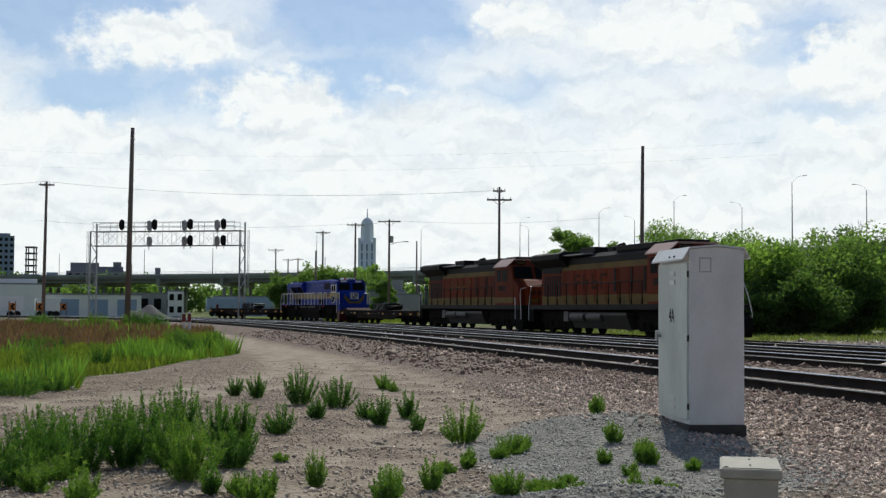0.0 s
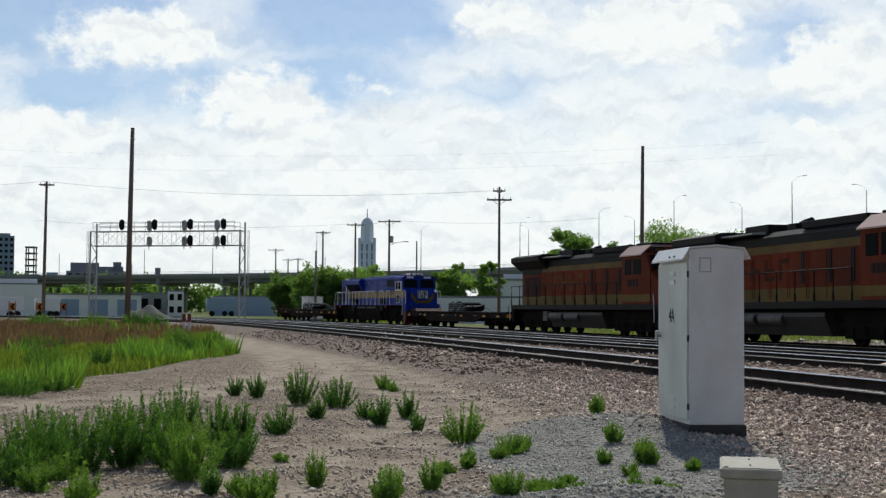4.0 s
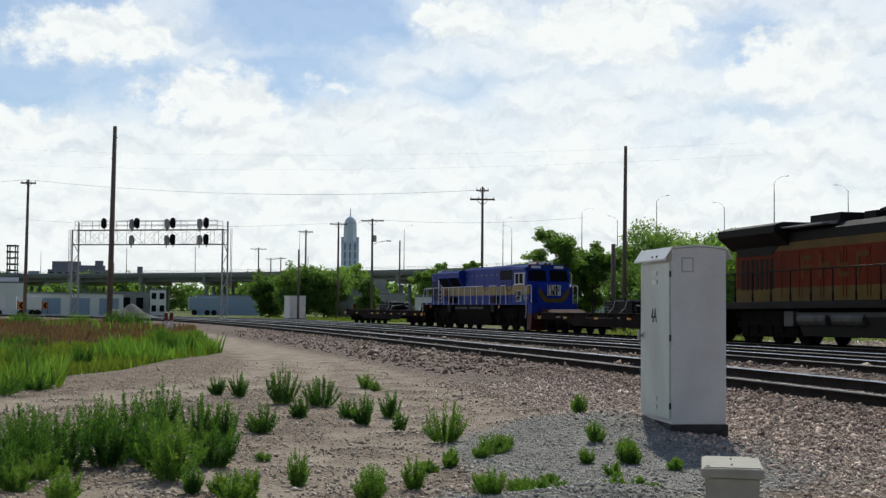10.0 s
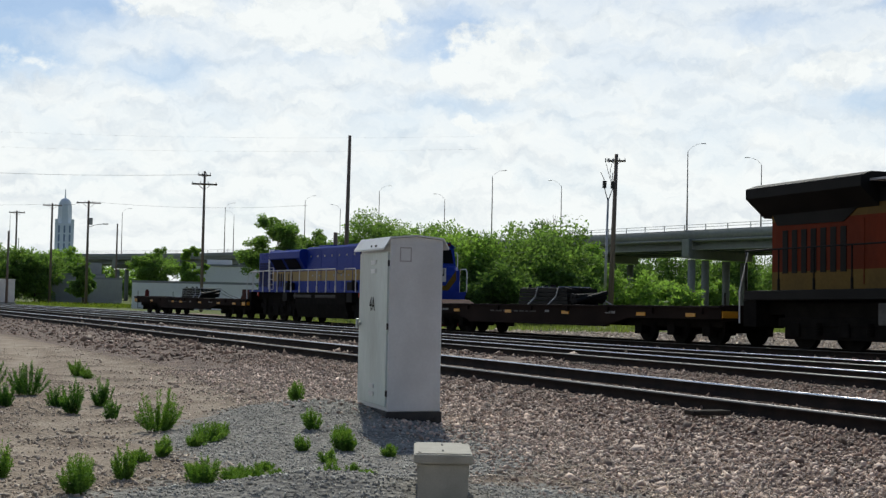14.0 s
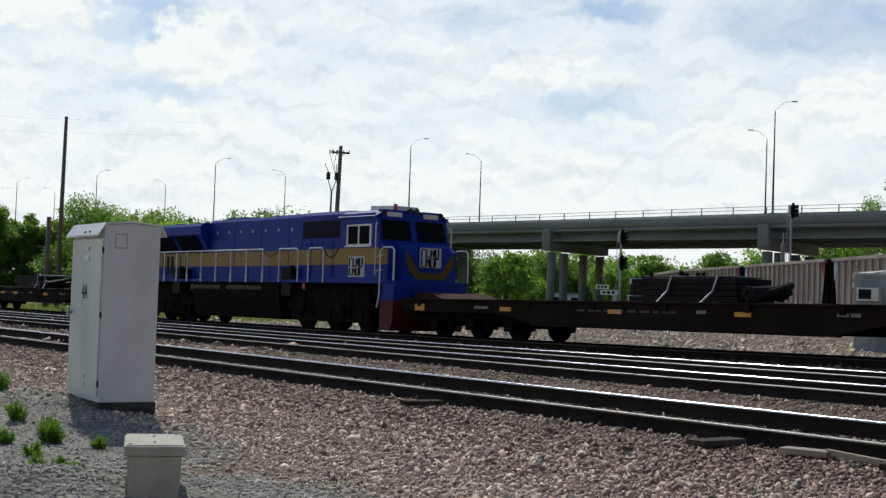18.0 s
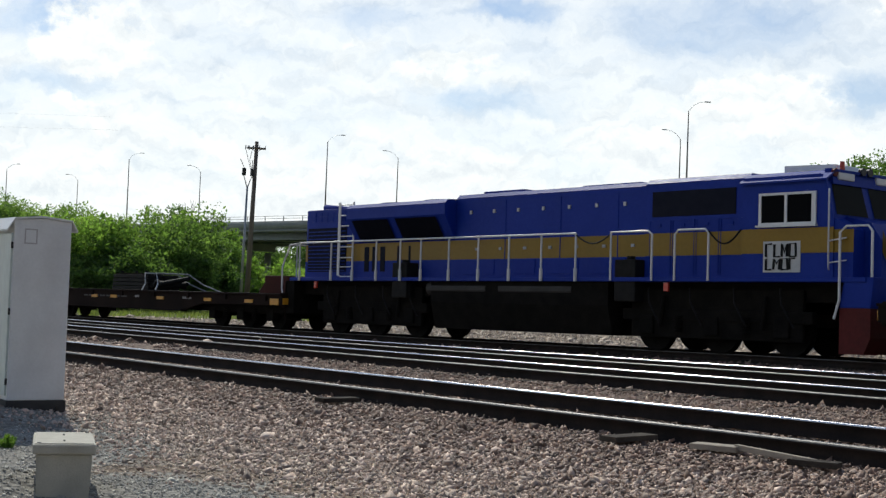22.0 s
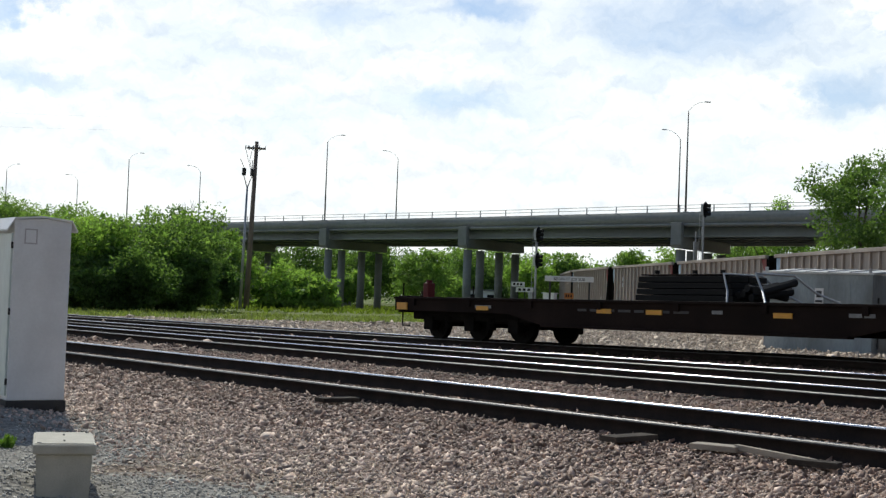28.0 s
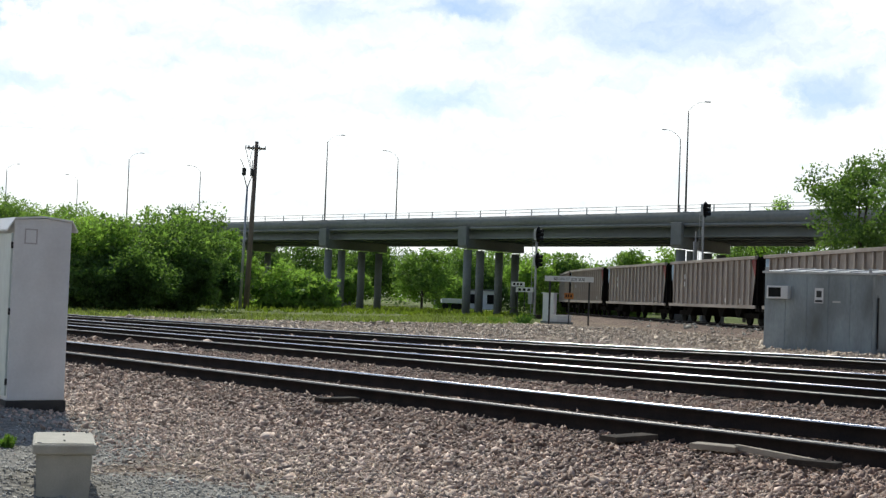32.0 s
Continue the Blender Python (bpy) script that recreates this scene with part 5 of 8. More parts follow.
def white_case(x, y, w, d, h, yaw, label):
    root = thing("relay_case", label, "cabinet", pose(x, y, 0, 0, 0, yaw))
    bm = BM()
    box(bm, -w / 2, w / 2, -d / 2, d / 2, 0.15, h, 0.02)
    part("body", bm, M["paint_white"], root)
    bm = BM()
    box(bm, -w / 2 + 0.05, w / 2 - 0.05, -d / 2 - 0.02, -d / 2, 0.25, h - 0.15, 0.01)
    part("door", bm, M["paint_white"], root)
    bm = BM()
    box(bm, -w / 2 - 0.08, w / 2 + 0.08, -d / 2 - 0.08, d / 2 + 0.08, h, h + 0.06, 0.01)
    part("roof", bm, M["paint_white"], root)
    bm = BM()
    box(bm, -w / 2 - 0.1, w / 2 + 0.1, -d / 2 - 0.1, d / 2 + 0.1, -0.1, 0.15, 0.02)
    part("footing", bm, M["concrete"], root)


white_case(50.6, 79.6, 0.8, 0.7, 2.05, -50, "white steel relay case on a concrete footing")
white_case(49.7, 77.0, 1.5, 0.9, 0.55, -50, "low pale concrete battery box")
white_case(-15.0, 155.0, 1.9, 1.9, 2.65, 25, "white metal equipment shed beside the far curve")

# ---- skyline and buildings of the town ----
# tower stone: distance haze is mixed into the colour, lighter and bluer
M["stone_far"] = mat("hazed_limestone", (0.80, 0.86, 0.92), (0.72, 0.78, 0.85), 0.02, 0.3, 0.9)
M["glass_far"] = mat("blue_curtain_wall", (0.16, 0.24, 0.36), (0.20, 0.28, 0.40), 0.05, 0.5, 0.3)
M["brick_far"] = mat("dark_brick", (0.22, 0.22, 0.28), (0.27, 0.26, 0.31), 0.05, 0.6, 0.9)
M["white_wall"] = mat("white_metal_wall", (0.84, 0.86, 0.88), (0.76, 0.78, 0.80), 0.2, 3, 0.6)
M["blue_wall"] = mat("blue_grey_wall", (0.26, 0.36, 0.50), (0.30, 0.40, 0.54), 0.3, 3, 0.6)
M["grey_roof"] = mat("grey_roofing", (0.20, 0.21, 0.22), (0.28, 0.29, 0.30), 0.3, 3, 0.8)
M["grey_wall"] = mat("grey_block_wall", (0.30, 0.31, 0.31), (0.38, 0.39, 0.39), 0.3, 3, 0.8)


def building(az, d, w, depth, h, wall, label, storeys=0, bays=0, steps=(), roof_over=0.0, z=-0.3, category="building", doors=0):
    """A block facing the camera, with rows of windows and stepped roof blocks."""
    x, y = at_az(az, d)
    root = thing("building", label, category, pose(x, y, z, 0, 0, -az))
    bm = BM()
    box(bm, -w / 2, w / 2, 0, depth, 0, h)
    part("wall", bm, M[wall], root)
    bm = BM()
    box(bm, -w / 2 - roof_over, w / 2 + roof_over, -roof_over, depth + roof_over, h, h + max(0.25, h * 0.015))
    part("roof", bm, M["grey_roof"], root)
    for cx, sw, sh in steps:
        bm = BM()
        box(bm, cx - sw / 2, cx + sw / 2, depth * 0.2, depth * 0.8, h, h + sh)
        part("roof_block", bm, M[wall], root)
    if storeys:
        fh = h / storeys
        bm = BM()
        box(bm, -0.5, 0.5, -0.12, 0.02, -0.5, 0.5)
        wm = mesh_of("window", bm, M["glass"])
        for r_ in range(storeys):
            for c in range(bays):
                piece("window", wm, root, Matrix.Translation((-w / 2 + w * (c + 0.5) / bays, 0, fh * (r_ + 0.55))) @ Matrix.Diagonal((w / bays * 0.55, 1, fh * 0.5, 1)))
    for k in range(doors):
        bm = BM()
        cx = -w / 2 + w * (k + 0.5) / doors
        box(bm, cx - 1.6, cx + 1.6, -0.06, 0.02, 0.1, min(h * 0.8, 3.4))
        part("door", bm, M["blue_wall"], root)
    return root


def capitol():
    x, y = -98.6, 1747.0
    root = thing("capitol_tower", "tall stone tower, paled by haze, with a rounded dome on the horizon", "tower", pose(x, y, 0, 0, 0, 3))
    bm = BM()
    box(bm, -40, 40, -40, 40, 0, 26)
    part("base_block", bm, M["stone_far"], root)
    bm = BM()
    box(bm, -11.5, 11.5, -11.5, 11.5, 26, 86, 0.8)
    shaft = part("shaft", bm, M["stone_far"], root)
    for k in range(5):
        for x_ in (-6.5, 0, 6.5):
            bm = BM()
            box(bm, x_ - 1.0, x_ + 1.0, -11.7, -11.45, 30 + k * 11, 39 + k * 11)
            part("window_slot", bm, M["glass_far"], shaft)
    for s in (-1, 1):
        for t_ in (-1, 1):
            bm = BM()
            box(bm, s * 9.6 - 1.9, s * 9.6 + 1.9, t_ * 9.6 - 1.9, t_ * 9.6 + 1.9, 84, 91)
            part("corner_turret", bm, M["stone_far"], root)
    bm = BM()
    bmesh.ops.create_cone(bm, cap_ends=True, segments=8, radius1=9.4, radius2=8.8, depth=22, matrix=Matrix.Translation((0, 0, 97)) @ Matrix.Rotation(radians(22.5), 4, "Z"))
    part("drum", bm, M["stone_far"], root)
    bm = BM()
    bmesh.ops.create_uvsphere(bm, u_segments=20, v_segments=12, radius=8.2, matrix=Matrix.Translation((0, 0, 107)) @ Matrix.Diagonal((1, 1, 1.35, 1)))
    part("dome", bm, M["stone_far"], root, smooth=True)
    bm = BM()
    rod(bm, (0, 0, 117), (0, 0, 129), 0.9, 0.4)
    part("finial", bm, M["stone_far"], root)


capitol()
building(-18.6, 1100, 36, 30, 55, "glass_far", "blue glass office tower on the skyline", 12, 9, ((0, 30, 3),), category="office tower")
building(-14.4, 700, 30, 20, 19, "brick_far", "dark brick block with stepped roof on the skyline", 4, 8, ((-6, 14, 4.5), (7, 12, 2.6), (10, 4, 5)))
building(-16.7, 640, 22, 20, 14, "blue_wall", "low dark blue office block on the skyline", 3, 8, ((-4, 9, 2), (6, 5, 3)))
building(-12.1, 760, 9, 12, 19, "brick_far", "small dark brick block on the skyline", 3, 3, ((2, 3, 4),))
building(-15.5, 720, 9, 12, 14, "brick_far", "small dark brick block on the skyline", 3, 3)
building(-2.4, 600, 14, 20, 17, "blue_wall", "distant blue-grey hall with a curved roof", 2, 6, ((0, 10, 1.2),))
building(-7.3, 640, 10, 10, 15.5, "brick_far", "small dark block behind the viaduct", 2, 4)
building(-17.6, 232, 9.5, 12, 5.2, "white_wall", "white rounded storage building", 0, 0, ((0, 7, 1.0),))
building(-14.9, 236, 19, 10, 3.6, "white_wall", "long low white warehouse with roller doors", 0, 0, doors=4, roof_over=0.2)
building(-12.2, 246, 9, 9, 3.9, "grey_wall", "low grey workshop with a flat roof", 1, 4, roof_over=0.2)
building(-11.2, 244, 2.8, 8, 4.4, "white_wall", "white end block of a workshop with small windows", 2, 2)
building(-8.3, 262, 12.5, 5, 3.6, "blue_wall", "long blue-grey freight container building", 0, 0)
building(3.9, 176, 12.5, 8, 5.4, "white_wall", "white rendered building behind a fence", 1, 0, ((-2.5, 3.2, 0.9),), roof_over=0.15)
building(-2.6, 205, 7.5, 8, 4.2, "grey_wall", "grey two-step building among trees", 0, 0, ((1.5, 3.5, 1.8),))
building(-1.5, 198, 4.5, 8, 3.6, "grey_wall", "small pale building among trees", 0, 0)
building(2.6, 150, 16, 0.15, 2.9, "white_wall", "long pale metal boundary fence wall", 0, 0, category="wall")
building(7.0, 140, 7.0, 0.15, 2.8, "white_wall", "white metal boundary wall", 0, 0, category="wall")
building(22.9, 205, 8, 8, 3.2, "grey_wall", "grey gabled shed beyond the bridge", 0, 0, roof_over=0.3)
building(29.6, 235, 6, 6, 3.2, "white_wall", "small pale house beyond the bridge", 1, 2, roof_over=0.3)
building(28.0, 232, 4, 5, 2.6, "grey_wall", "small brown-grey outbuilding beyond the bridge", 0, 0, roof_over=0.2)


def lattice_tower(az, d, h, w):
    x, y = at_az(az, d)
    root = thing("lattice_tower", "slim steel lattice tower with a platform on the skyline", "tower", pose(x, y, 0))
    bm = BM()
    for sx in (-1, 1):
        for sy in (-1, 1):
            rod(bm, (sx * w, sy * w, 0), (sx * w, sy * w, h), 0.3, seg=5)
    part("leg", bm, M["dark_metal"], root)
    for k in range(6):
        bm = BM()
        z = h * (0.5 + k * 0.1)
        box(bm, -w * 1.25, w * 1.25, -w * 1.25, w * 1.25, z - 0.35, z + 0.35)
        part("platform", bm, M["dark_metal"], root)


lattice_tower(-17.0, 620, 27, 1.7)
for az, d, h in ((-15.9, 600, 24), (-12.5, 500, 22), (-9.7, 480, 22), (-8.6, 470, 19), (-13.0, 480, 16), (-5.0, 420, 17)):
    x, y = at_az(az, d)
    bm = BM()
    rod(bm, (0, 0, 0), (0, 0, h), 0.22, 0.1)
    r_ = thing("mast", "thin distant lighting mast", "mast", pose(x, y, 0), "distant masts")
    part("shaft", bm, M["galv"], r_)


def chevron(x, y, yaw):
    root = thing("chevron_sign", "orange and black chevron road sign on two thin posts", "sign", pose(x, y, 0, 0, 0, yaw), "chevron signs")
    bm = BM()
    box(bm, -0.3, 0.3, -0.02, 0.02, 1.0, 1.72, 0.01)
    f = part("face", bm, M["orange_sign"], root)
    bm = BM()
    for s in (-1, 1):
        prism(bm, [(0.06, 1.36), (0.24, 1.36 + s * 0.28), (0.06, 1.36 + s * 0.31), (-0.2, 1.36)], -0.03, -0.02)
    part("arrow", bm, M["black"], f)
    for k in (-0.3, 0.3):
        bm = BM()
        box(bm, k - 0.04, k + 0.04, 0.02, 0.08, -0.1, 1.9)
        part("post", bm, M["pole_wood"], root)


chevron(-41.8, 131.0, 25)
chevron(-38.2, 127.8, 30)
chevron(-40.6, 144.4, 20)


def marker(x, y):
    root = thing("marker_post", "red and white marker post beside the gravel road", "marker post", pose(x, y, -0.05), "marker posts")
    bm = BM()
    box(bm, -0.09, 0.09, -0.05, 0.05, 0, 0.65, 0.02)
    part("lower", bm, M["sign_white"], root)
    bm = BM()
    box(bm, -0.1, 0.1, -0.06, 0.06, 0.65, 1.1, 0.02)
    part("upper", bm, M["hopper_red"], root)
    bm = BM()
    box(bm, -0.1, 0.1, -0.06, 0.06, 1.1, 1.18, 0.02)
    part("cap", bm, M["sign_white"], root)


marker(-15.05, 78.5)
marker(-14.75, 78.6)


def parked(az, d, w, h, material, label):
    x, y = at_az(az, d)
    root = thing("parked_trailer", label, "trailer", pose(x, y, -0.3, 0, 0, -az + 4), "parked trailers")
    bm = BM()
    box(bm, -w / 2, w / 2, 0, 2.4, 1.0, h, 0.05)
    part("body", bm, M[material], root)
    for k in (-w * 0.32, w * 0.1, w * 0.32):
        bm = BM()
        bmesh.ops.create_cone(bm, cap_ends=True, segments=16, radius1=0.5, radius2=0.5, depth=0.3, matrix=Matrix.Translation((k, 0.1, 0.5)) @ Matrix.Rotation(radians(90), 4, "X"))
        part("wheel", bm, M["black"], root)


parked(-17.9, 205, 4.5, 3.0, "white_wall", "white box trailer parked by the warehouse")
parked(-16.3, 208, 3.6, 2.9, "white_wall", "white box trailer parked by the warehouse")
parked(-9.3, 250, 5.5, 3.3, "blue_wall", "blue box trailer parked beside the container building")
parked(-6.6, 240, 4.0, 2.4, "white_wall", "white van parked beyond the tracks")
parked(28.3, 200, 3.2, 1.7, "white_wall", "white pickup parked beyond the bridge")


M["heap_grey"] = mat("dark_gravel_heap", (0.055, 0.055, 0.058), (0.10, 0.10, 0.10), 2, 12, 0.9, bump=0.3)


def mound(az, d, w, h):
    x, y = at_az(az, d)
    n = 24
    g = np.linspace(-1, 1, n)
    X, Y = np.meshgrid(g, g)
    Z = h * np.clip(1 - np.hypot(X, Y), 0, 1) ** 0.8 * (1 + 0.2 * np.sin(7 * X + 3 * Y))
    V = np.stack([X * w / 2, Y * w / 2, Z - 0.05], -1).reshape(-1, 3)
    i, j = np.meshgrid(np.arange(n - 1), np.arange(n - 1), indexing="ij")
    a = (i * n + j).ravel()
    ob = new("gravel_heap", fast_mesh("gravel_heap", V, np.stack([a, a + 1, a + n + 1, a + n], 1), M["heap_grey"], True))
    ob.matrix_world = pose(x, y, -0.1)
    tagged(ob, "heap of dark grey gravel beside the road", "gravel heap")


mound(-12.4, 165, 7.0, 1.7)


# ---- the freight train ----
M["loco_blue"] = mat("glossy_blue_paint", (0.009, 0.036, 0.30), (0.007, 0.030, 0.25), 0.8, 12, 0.5, bump=0.02, dirt=(0.014, 0.034, 0.21), dirt_amt=0.35, spec=0.13)
M["loco_gold"] = mat("mustard_yellow_paint", (0.30, 0.185, 0.025), (0.25, 0.155, 0.02), 0.8, 12, 0.35, dirt=(0.16, 0.10, 0.03), dirt_amt=0.35, spec=0.2)
M["loco_red"] = mat("red_pilot_paint", (0.11, 0.010, 0.010), (0.075, 0.008, 0.008), 2, 14, 0.55, spec=0.2)
M["rail_white"] = mat("white_handrail_paint", (0.78, 0.78, 0.76), (0.70, 0.70, 0.68), 4, 40, 0.4)
M["grille"] = mat("dark_grille", (0.007, 0.009, 0.02), (0.012, 0.014, 0.026), 4, 60, 0.7, bump=0.3, spec=0.1)
M["orange"] = mat("faded_orange_paint", (0.215, 0.037, 0.013), (0.15, 0.027, 0.011), 0.6, 10, 0.65, dirt=(0.065, 0.02, 0.011), dirt_amt=0.75, streak=(1, 1, 0.35), spec=0.06)
M["loco_yellow"] = mat("faded_yellow_stripe", (0.18, 0.105, 0.016), (0.125, 0.075, 0.013), 0.8, 12, 0.6, dirt=(0.05, 0.03, 0.012), dirt_amt=0.7, spec=0.15)
M["roof_black"] = mat("sooty_black_roof", (0.007, 0.007, 0.007), (0.015, 0.0145, 0.014), 0.8, 12, 0.65, spec=0.12)
M["emblem_dark"] = mat("worn_dark_emblem", (0.05, 0.018, 0.01), (0.08, 0.024, 0.012), 2, 14, 0.7, spec=0.08)
M["emblem_gold"] = mat("worn_gold_emblem", (0.16, 0.075, 0.016), (0.12, 0.05, 0.013), 2, 14, 0.7, spec=0.08)
# glare on the black hood roof, painted as a pale grey
M["roof_glare"] = mat("glare_pale_roof_panel", (0.42, 0.42, 0.42), (0.32, 0.32, 0.33), 1, 14, 0.4)
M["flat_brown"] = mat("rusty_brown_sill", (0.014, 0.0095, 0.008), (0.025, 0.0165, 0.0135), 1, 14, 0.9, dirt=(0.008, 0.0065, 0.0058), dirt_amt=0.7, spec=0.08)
M["rust_red"] = mat("rusty_red_paint", (0.05, 0.015, 0.012), (0.075, 0.024, 0.018), 1.5, 14, 0.8, dirt=(0.02, 0.01, 0.009), dirt_amt=0.5, spec=0.12)
M["deck_wood"] = mat("dark_deck_planks", (0.022, 0.018, 0.015), (0.045, 0.036, 0.03), 2, 20, 0.9, bump=0.3)
M["reflector"] = mat("yellow_reflector", (0.70, 0.33, 0.02), (0.58, 0.27, 0.018), 5, 30, 0.4)
M["mark_white"] = mat("white_stencil", (0.26, 0.26, 0.25), (0.16, 0.16, 0.155), 6, 50, 0.7)
M["mark_faint"] = mat("worn_stencil", (0.075, 0.072, 0.068), (0.05, 0.046, 0.043), 6, 50, 0.8)
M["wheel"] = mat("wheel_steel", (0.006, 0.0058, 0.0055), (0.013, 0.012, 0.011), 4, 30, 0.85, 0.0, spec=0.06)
M["tank_grey"] = mat("grimy_tank", (0.022, 0.022, 0.021), (0.04, 0.038, 0.036), 1.2, 12, 0.6, 0.1, spec=0.3)
M["tank_worn"] = mat("worn_grey_tank", (0.05, 0.05, 0.049), (0.11, 0.108, 0.10), 2.5, 14, 0.6, 0.1, dirt=(0.02, 0.02, 0.019), dirt_amt=0.8, spec=0.3)
M["headlight"] = glow_mat("lit_headlight", (1.0, 0.72, 0.70), 1.3)
M["lamp_glass"] = mat("pale_lamp_glass", (0.72, 0.72, 0.70), (0.62, 0.62, 0.6), 4, 30, 0.2)
M["windshield"] = glass_mat("windshield", (0.012, 0.016, 0.016))
M["cab_glass"] = glass_mat("tinted_cab_glass", (0.006, 0.007, 0.008), 1.12)
M["beacon"] = mat("red_beacon", (0.6, 0.06, 0.04), (0.5, 0.05, 0.03), 4, 30, 0.2)
M["sheet_white"] = mat("white_cloth_sheet", (0.62, 0.63, 0.62), (0.52, 0.53, 0.52), 3, 20, 0.8, bump=0.2)


def wheelset_mesh(r):
    bm = BM()
    rot = Matrix.Rotation(radians(90), 4, "X")
    for y in (-0.76, 0.76):
        bmesh.ops.create_cone(bm, cap_ends=True, segments=28, radius1=r, radius2=r, depth=0.13, matrix=Matrix.Translation((0, y, 0)) @ rot)
        bmesh.ops.create_cone(bm, cap_ends=True, segments=28, radius1=r + 0.028, radius2=r + 0.028, depth=0.03, matrix=Matrix.Translation((0, y * 0.905, 0)) @ rot)
        bmesh.ops.create_cone(bm, cap_ends=True, segments=14, radius1=0.15, radius2=0.12, depth=0.3, matrix=Matrix.Translation((0, y * 1.12, 0)) @ rot)
        for k in range(6):
            a = k * math.pi / 3
            rod(bm, (0.6 * r * math.cos(a), y - 0.07 * (1 if y < 0 else -1), 0.6 * r * math.sin(a)), (0.6 * r * math.cos(a), y + 0.085 * (-1 if y < 0 else 1), 0.6 * r * math.sin(a)), 0.05, seg=6)
    rod(bm, (0, -0.76, 0), (0, 0.76, 0), 0.08)
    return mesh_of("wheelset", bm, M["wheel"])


WHEELS = []
WHEEL_BIG, WHEEL_SMALL = wheelset_mesh(0.53), wheelset_mesh(0.44)


def bogie(root, cx, axles, r, material="underframe"):
    """A truck frame under its vehicle, and its wheelsets."""
    w0, w1 = min(axles) - 0.75, max(axles) + 0.75
    bm = BM()
    for y in (-1.06, 1.06):
        box(bm, cx + w0, cx + w1, y - 0.09, y + 0.09, r + 0.1, r + 0.34, 0.03)
        if r > 0.5:
            box(bm, cx + w0 + 0.25, cx + w1 - 0.25, y - 0.06, y + 0.04, r - 0.25, r + 0.75, 0.03)
        for a in axles:
            box(bm, cx + a - 0.2, cx + a + 0.2, y - 0.13, y + 0.13, r - 0.18, r + 0.2, 0.03)
    box(bm, cx + w0 + 0.3, cx + w1 - 0.3, -1.0, 1.0, r + 0.05, r + 0.3)
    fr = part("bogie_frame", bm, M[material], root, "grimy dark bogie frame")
    for a, b in zip(axles, axles[1:]):
        for y in (-1.16, 1.16):
            bm = BM()
            for k in range(5):
                rod(bm, (cx + (a + b) / 2, y, r - 0.12 + k * 0.07), (cx + (a + b) / 2, y, r - 0.08 + k * 0.07), 0.11, seg=10)
            part("spring", bm, M["underframe"], fr)
    for a in axles:
        ob = piece("wheelset", WHEEL_BIG if r > 0.5 else WHEEL_SMALL, root, pose(cx + a, 0, r))
        WHEELS.append((ob, cx + a, r))


def handrail(root, x0, x1, y, z0, z1, n, material="rail_white", r=0.026, name="handrail"):
    bm = BM()
    rod(bm, (x0, y, z1), (x1, y, z1), r, seg=8)
    rl = part(name, bm, M[material], root)
    for k in range(n):
        bm = BM()
        x = x0 + (x1 - x0) * k / (n - 1)
        rod(bm, (x, y, z0), (x, y, z1), r, seg=8)
        rod(bm, (x, y, z0), (x, y, z0 + 0.3), r * 1.7, seg=6)
        part("stanchion", bm, M[material], rl)


def coupler(root, x, s):
    bm = BM()
    rod(bm, (x, 0, 0.88), (x + s * 0.55, 0, 0.88), 0.12, seg=8)
    box(bm, x + s * 0.45, x + s * 0.75, -0.16, 0.16, 0.68, 1.06, 0.05)
    part("coupler", bm, M["underframe"], root)


def bars(root, x, y, z, rows, material, name="lettering", label="", s=1):
    """Blocks that stand for writing: rows of (height, gap, widths)."""
    for h, widths, gap in rows:
        cx = x
        for w in widths:
            bm = BM()
            box(bm, cx, cx + w, y - 0.004, y + 0.004, z - h, z)
            part(name, bm, M[material], root, label)
            cx += w + gap
        z -= h * 1.35


def daub(root, put, w, h, seed):
    """Two rows of four hand-painted block marks, each a few thick strokes."""
    rng = random.Random(seed)
    for row in range(2):
        for k in range(4):
            u0, v0, cw = k * w / 4, (1 - row) * h * 1.18, w / 4 * 0.72
            bm = BM()
            j = lambda: rng.uniform(-0.012, 0.012)
            a, b, c, d = (u0 + j(), v0 + j()), (u0 + j(), v0 + h + j()), (u0 + cw + j(), v0 + h + j()), (u0 + cw + j(), v0 + j())
            mid = (u0 + cw / 2, v0 + h * rng.uniform(0.35, 0.65))
            run = [[a, b, c], [b, a, d], [a, b, mid, c, d], [a, b, c, d, a]][(k + row) % 4]
            pipe(bm, [put(*p) for p in run], 0.03, 4)
            part("mark", bm, M["black"], root)


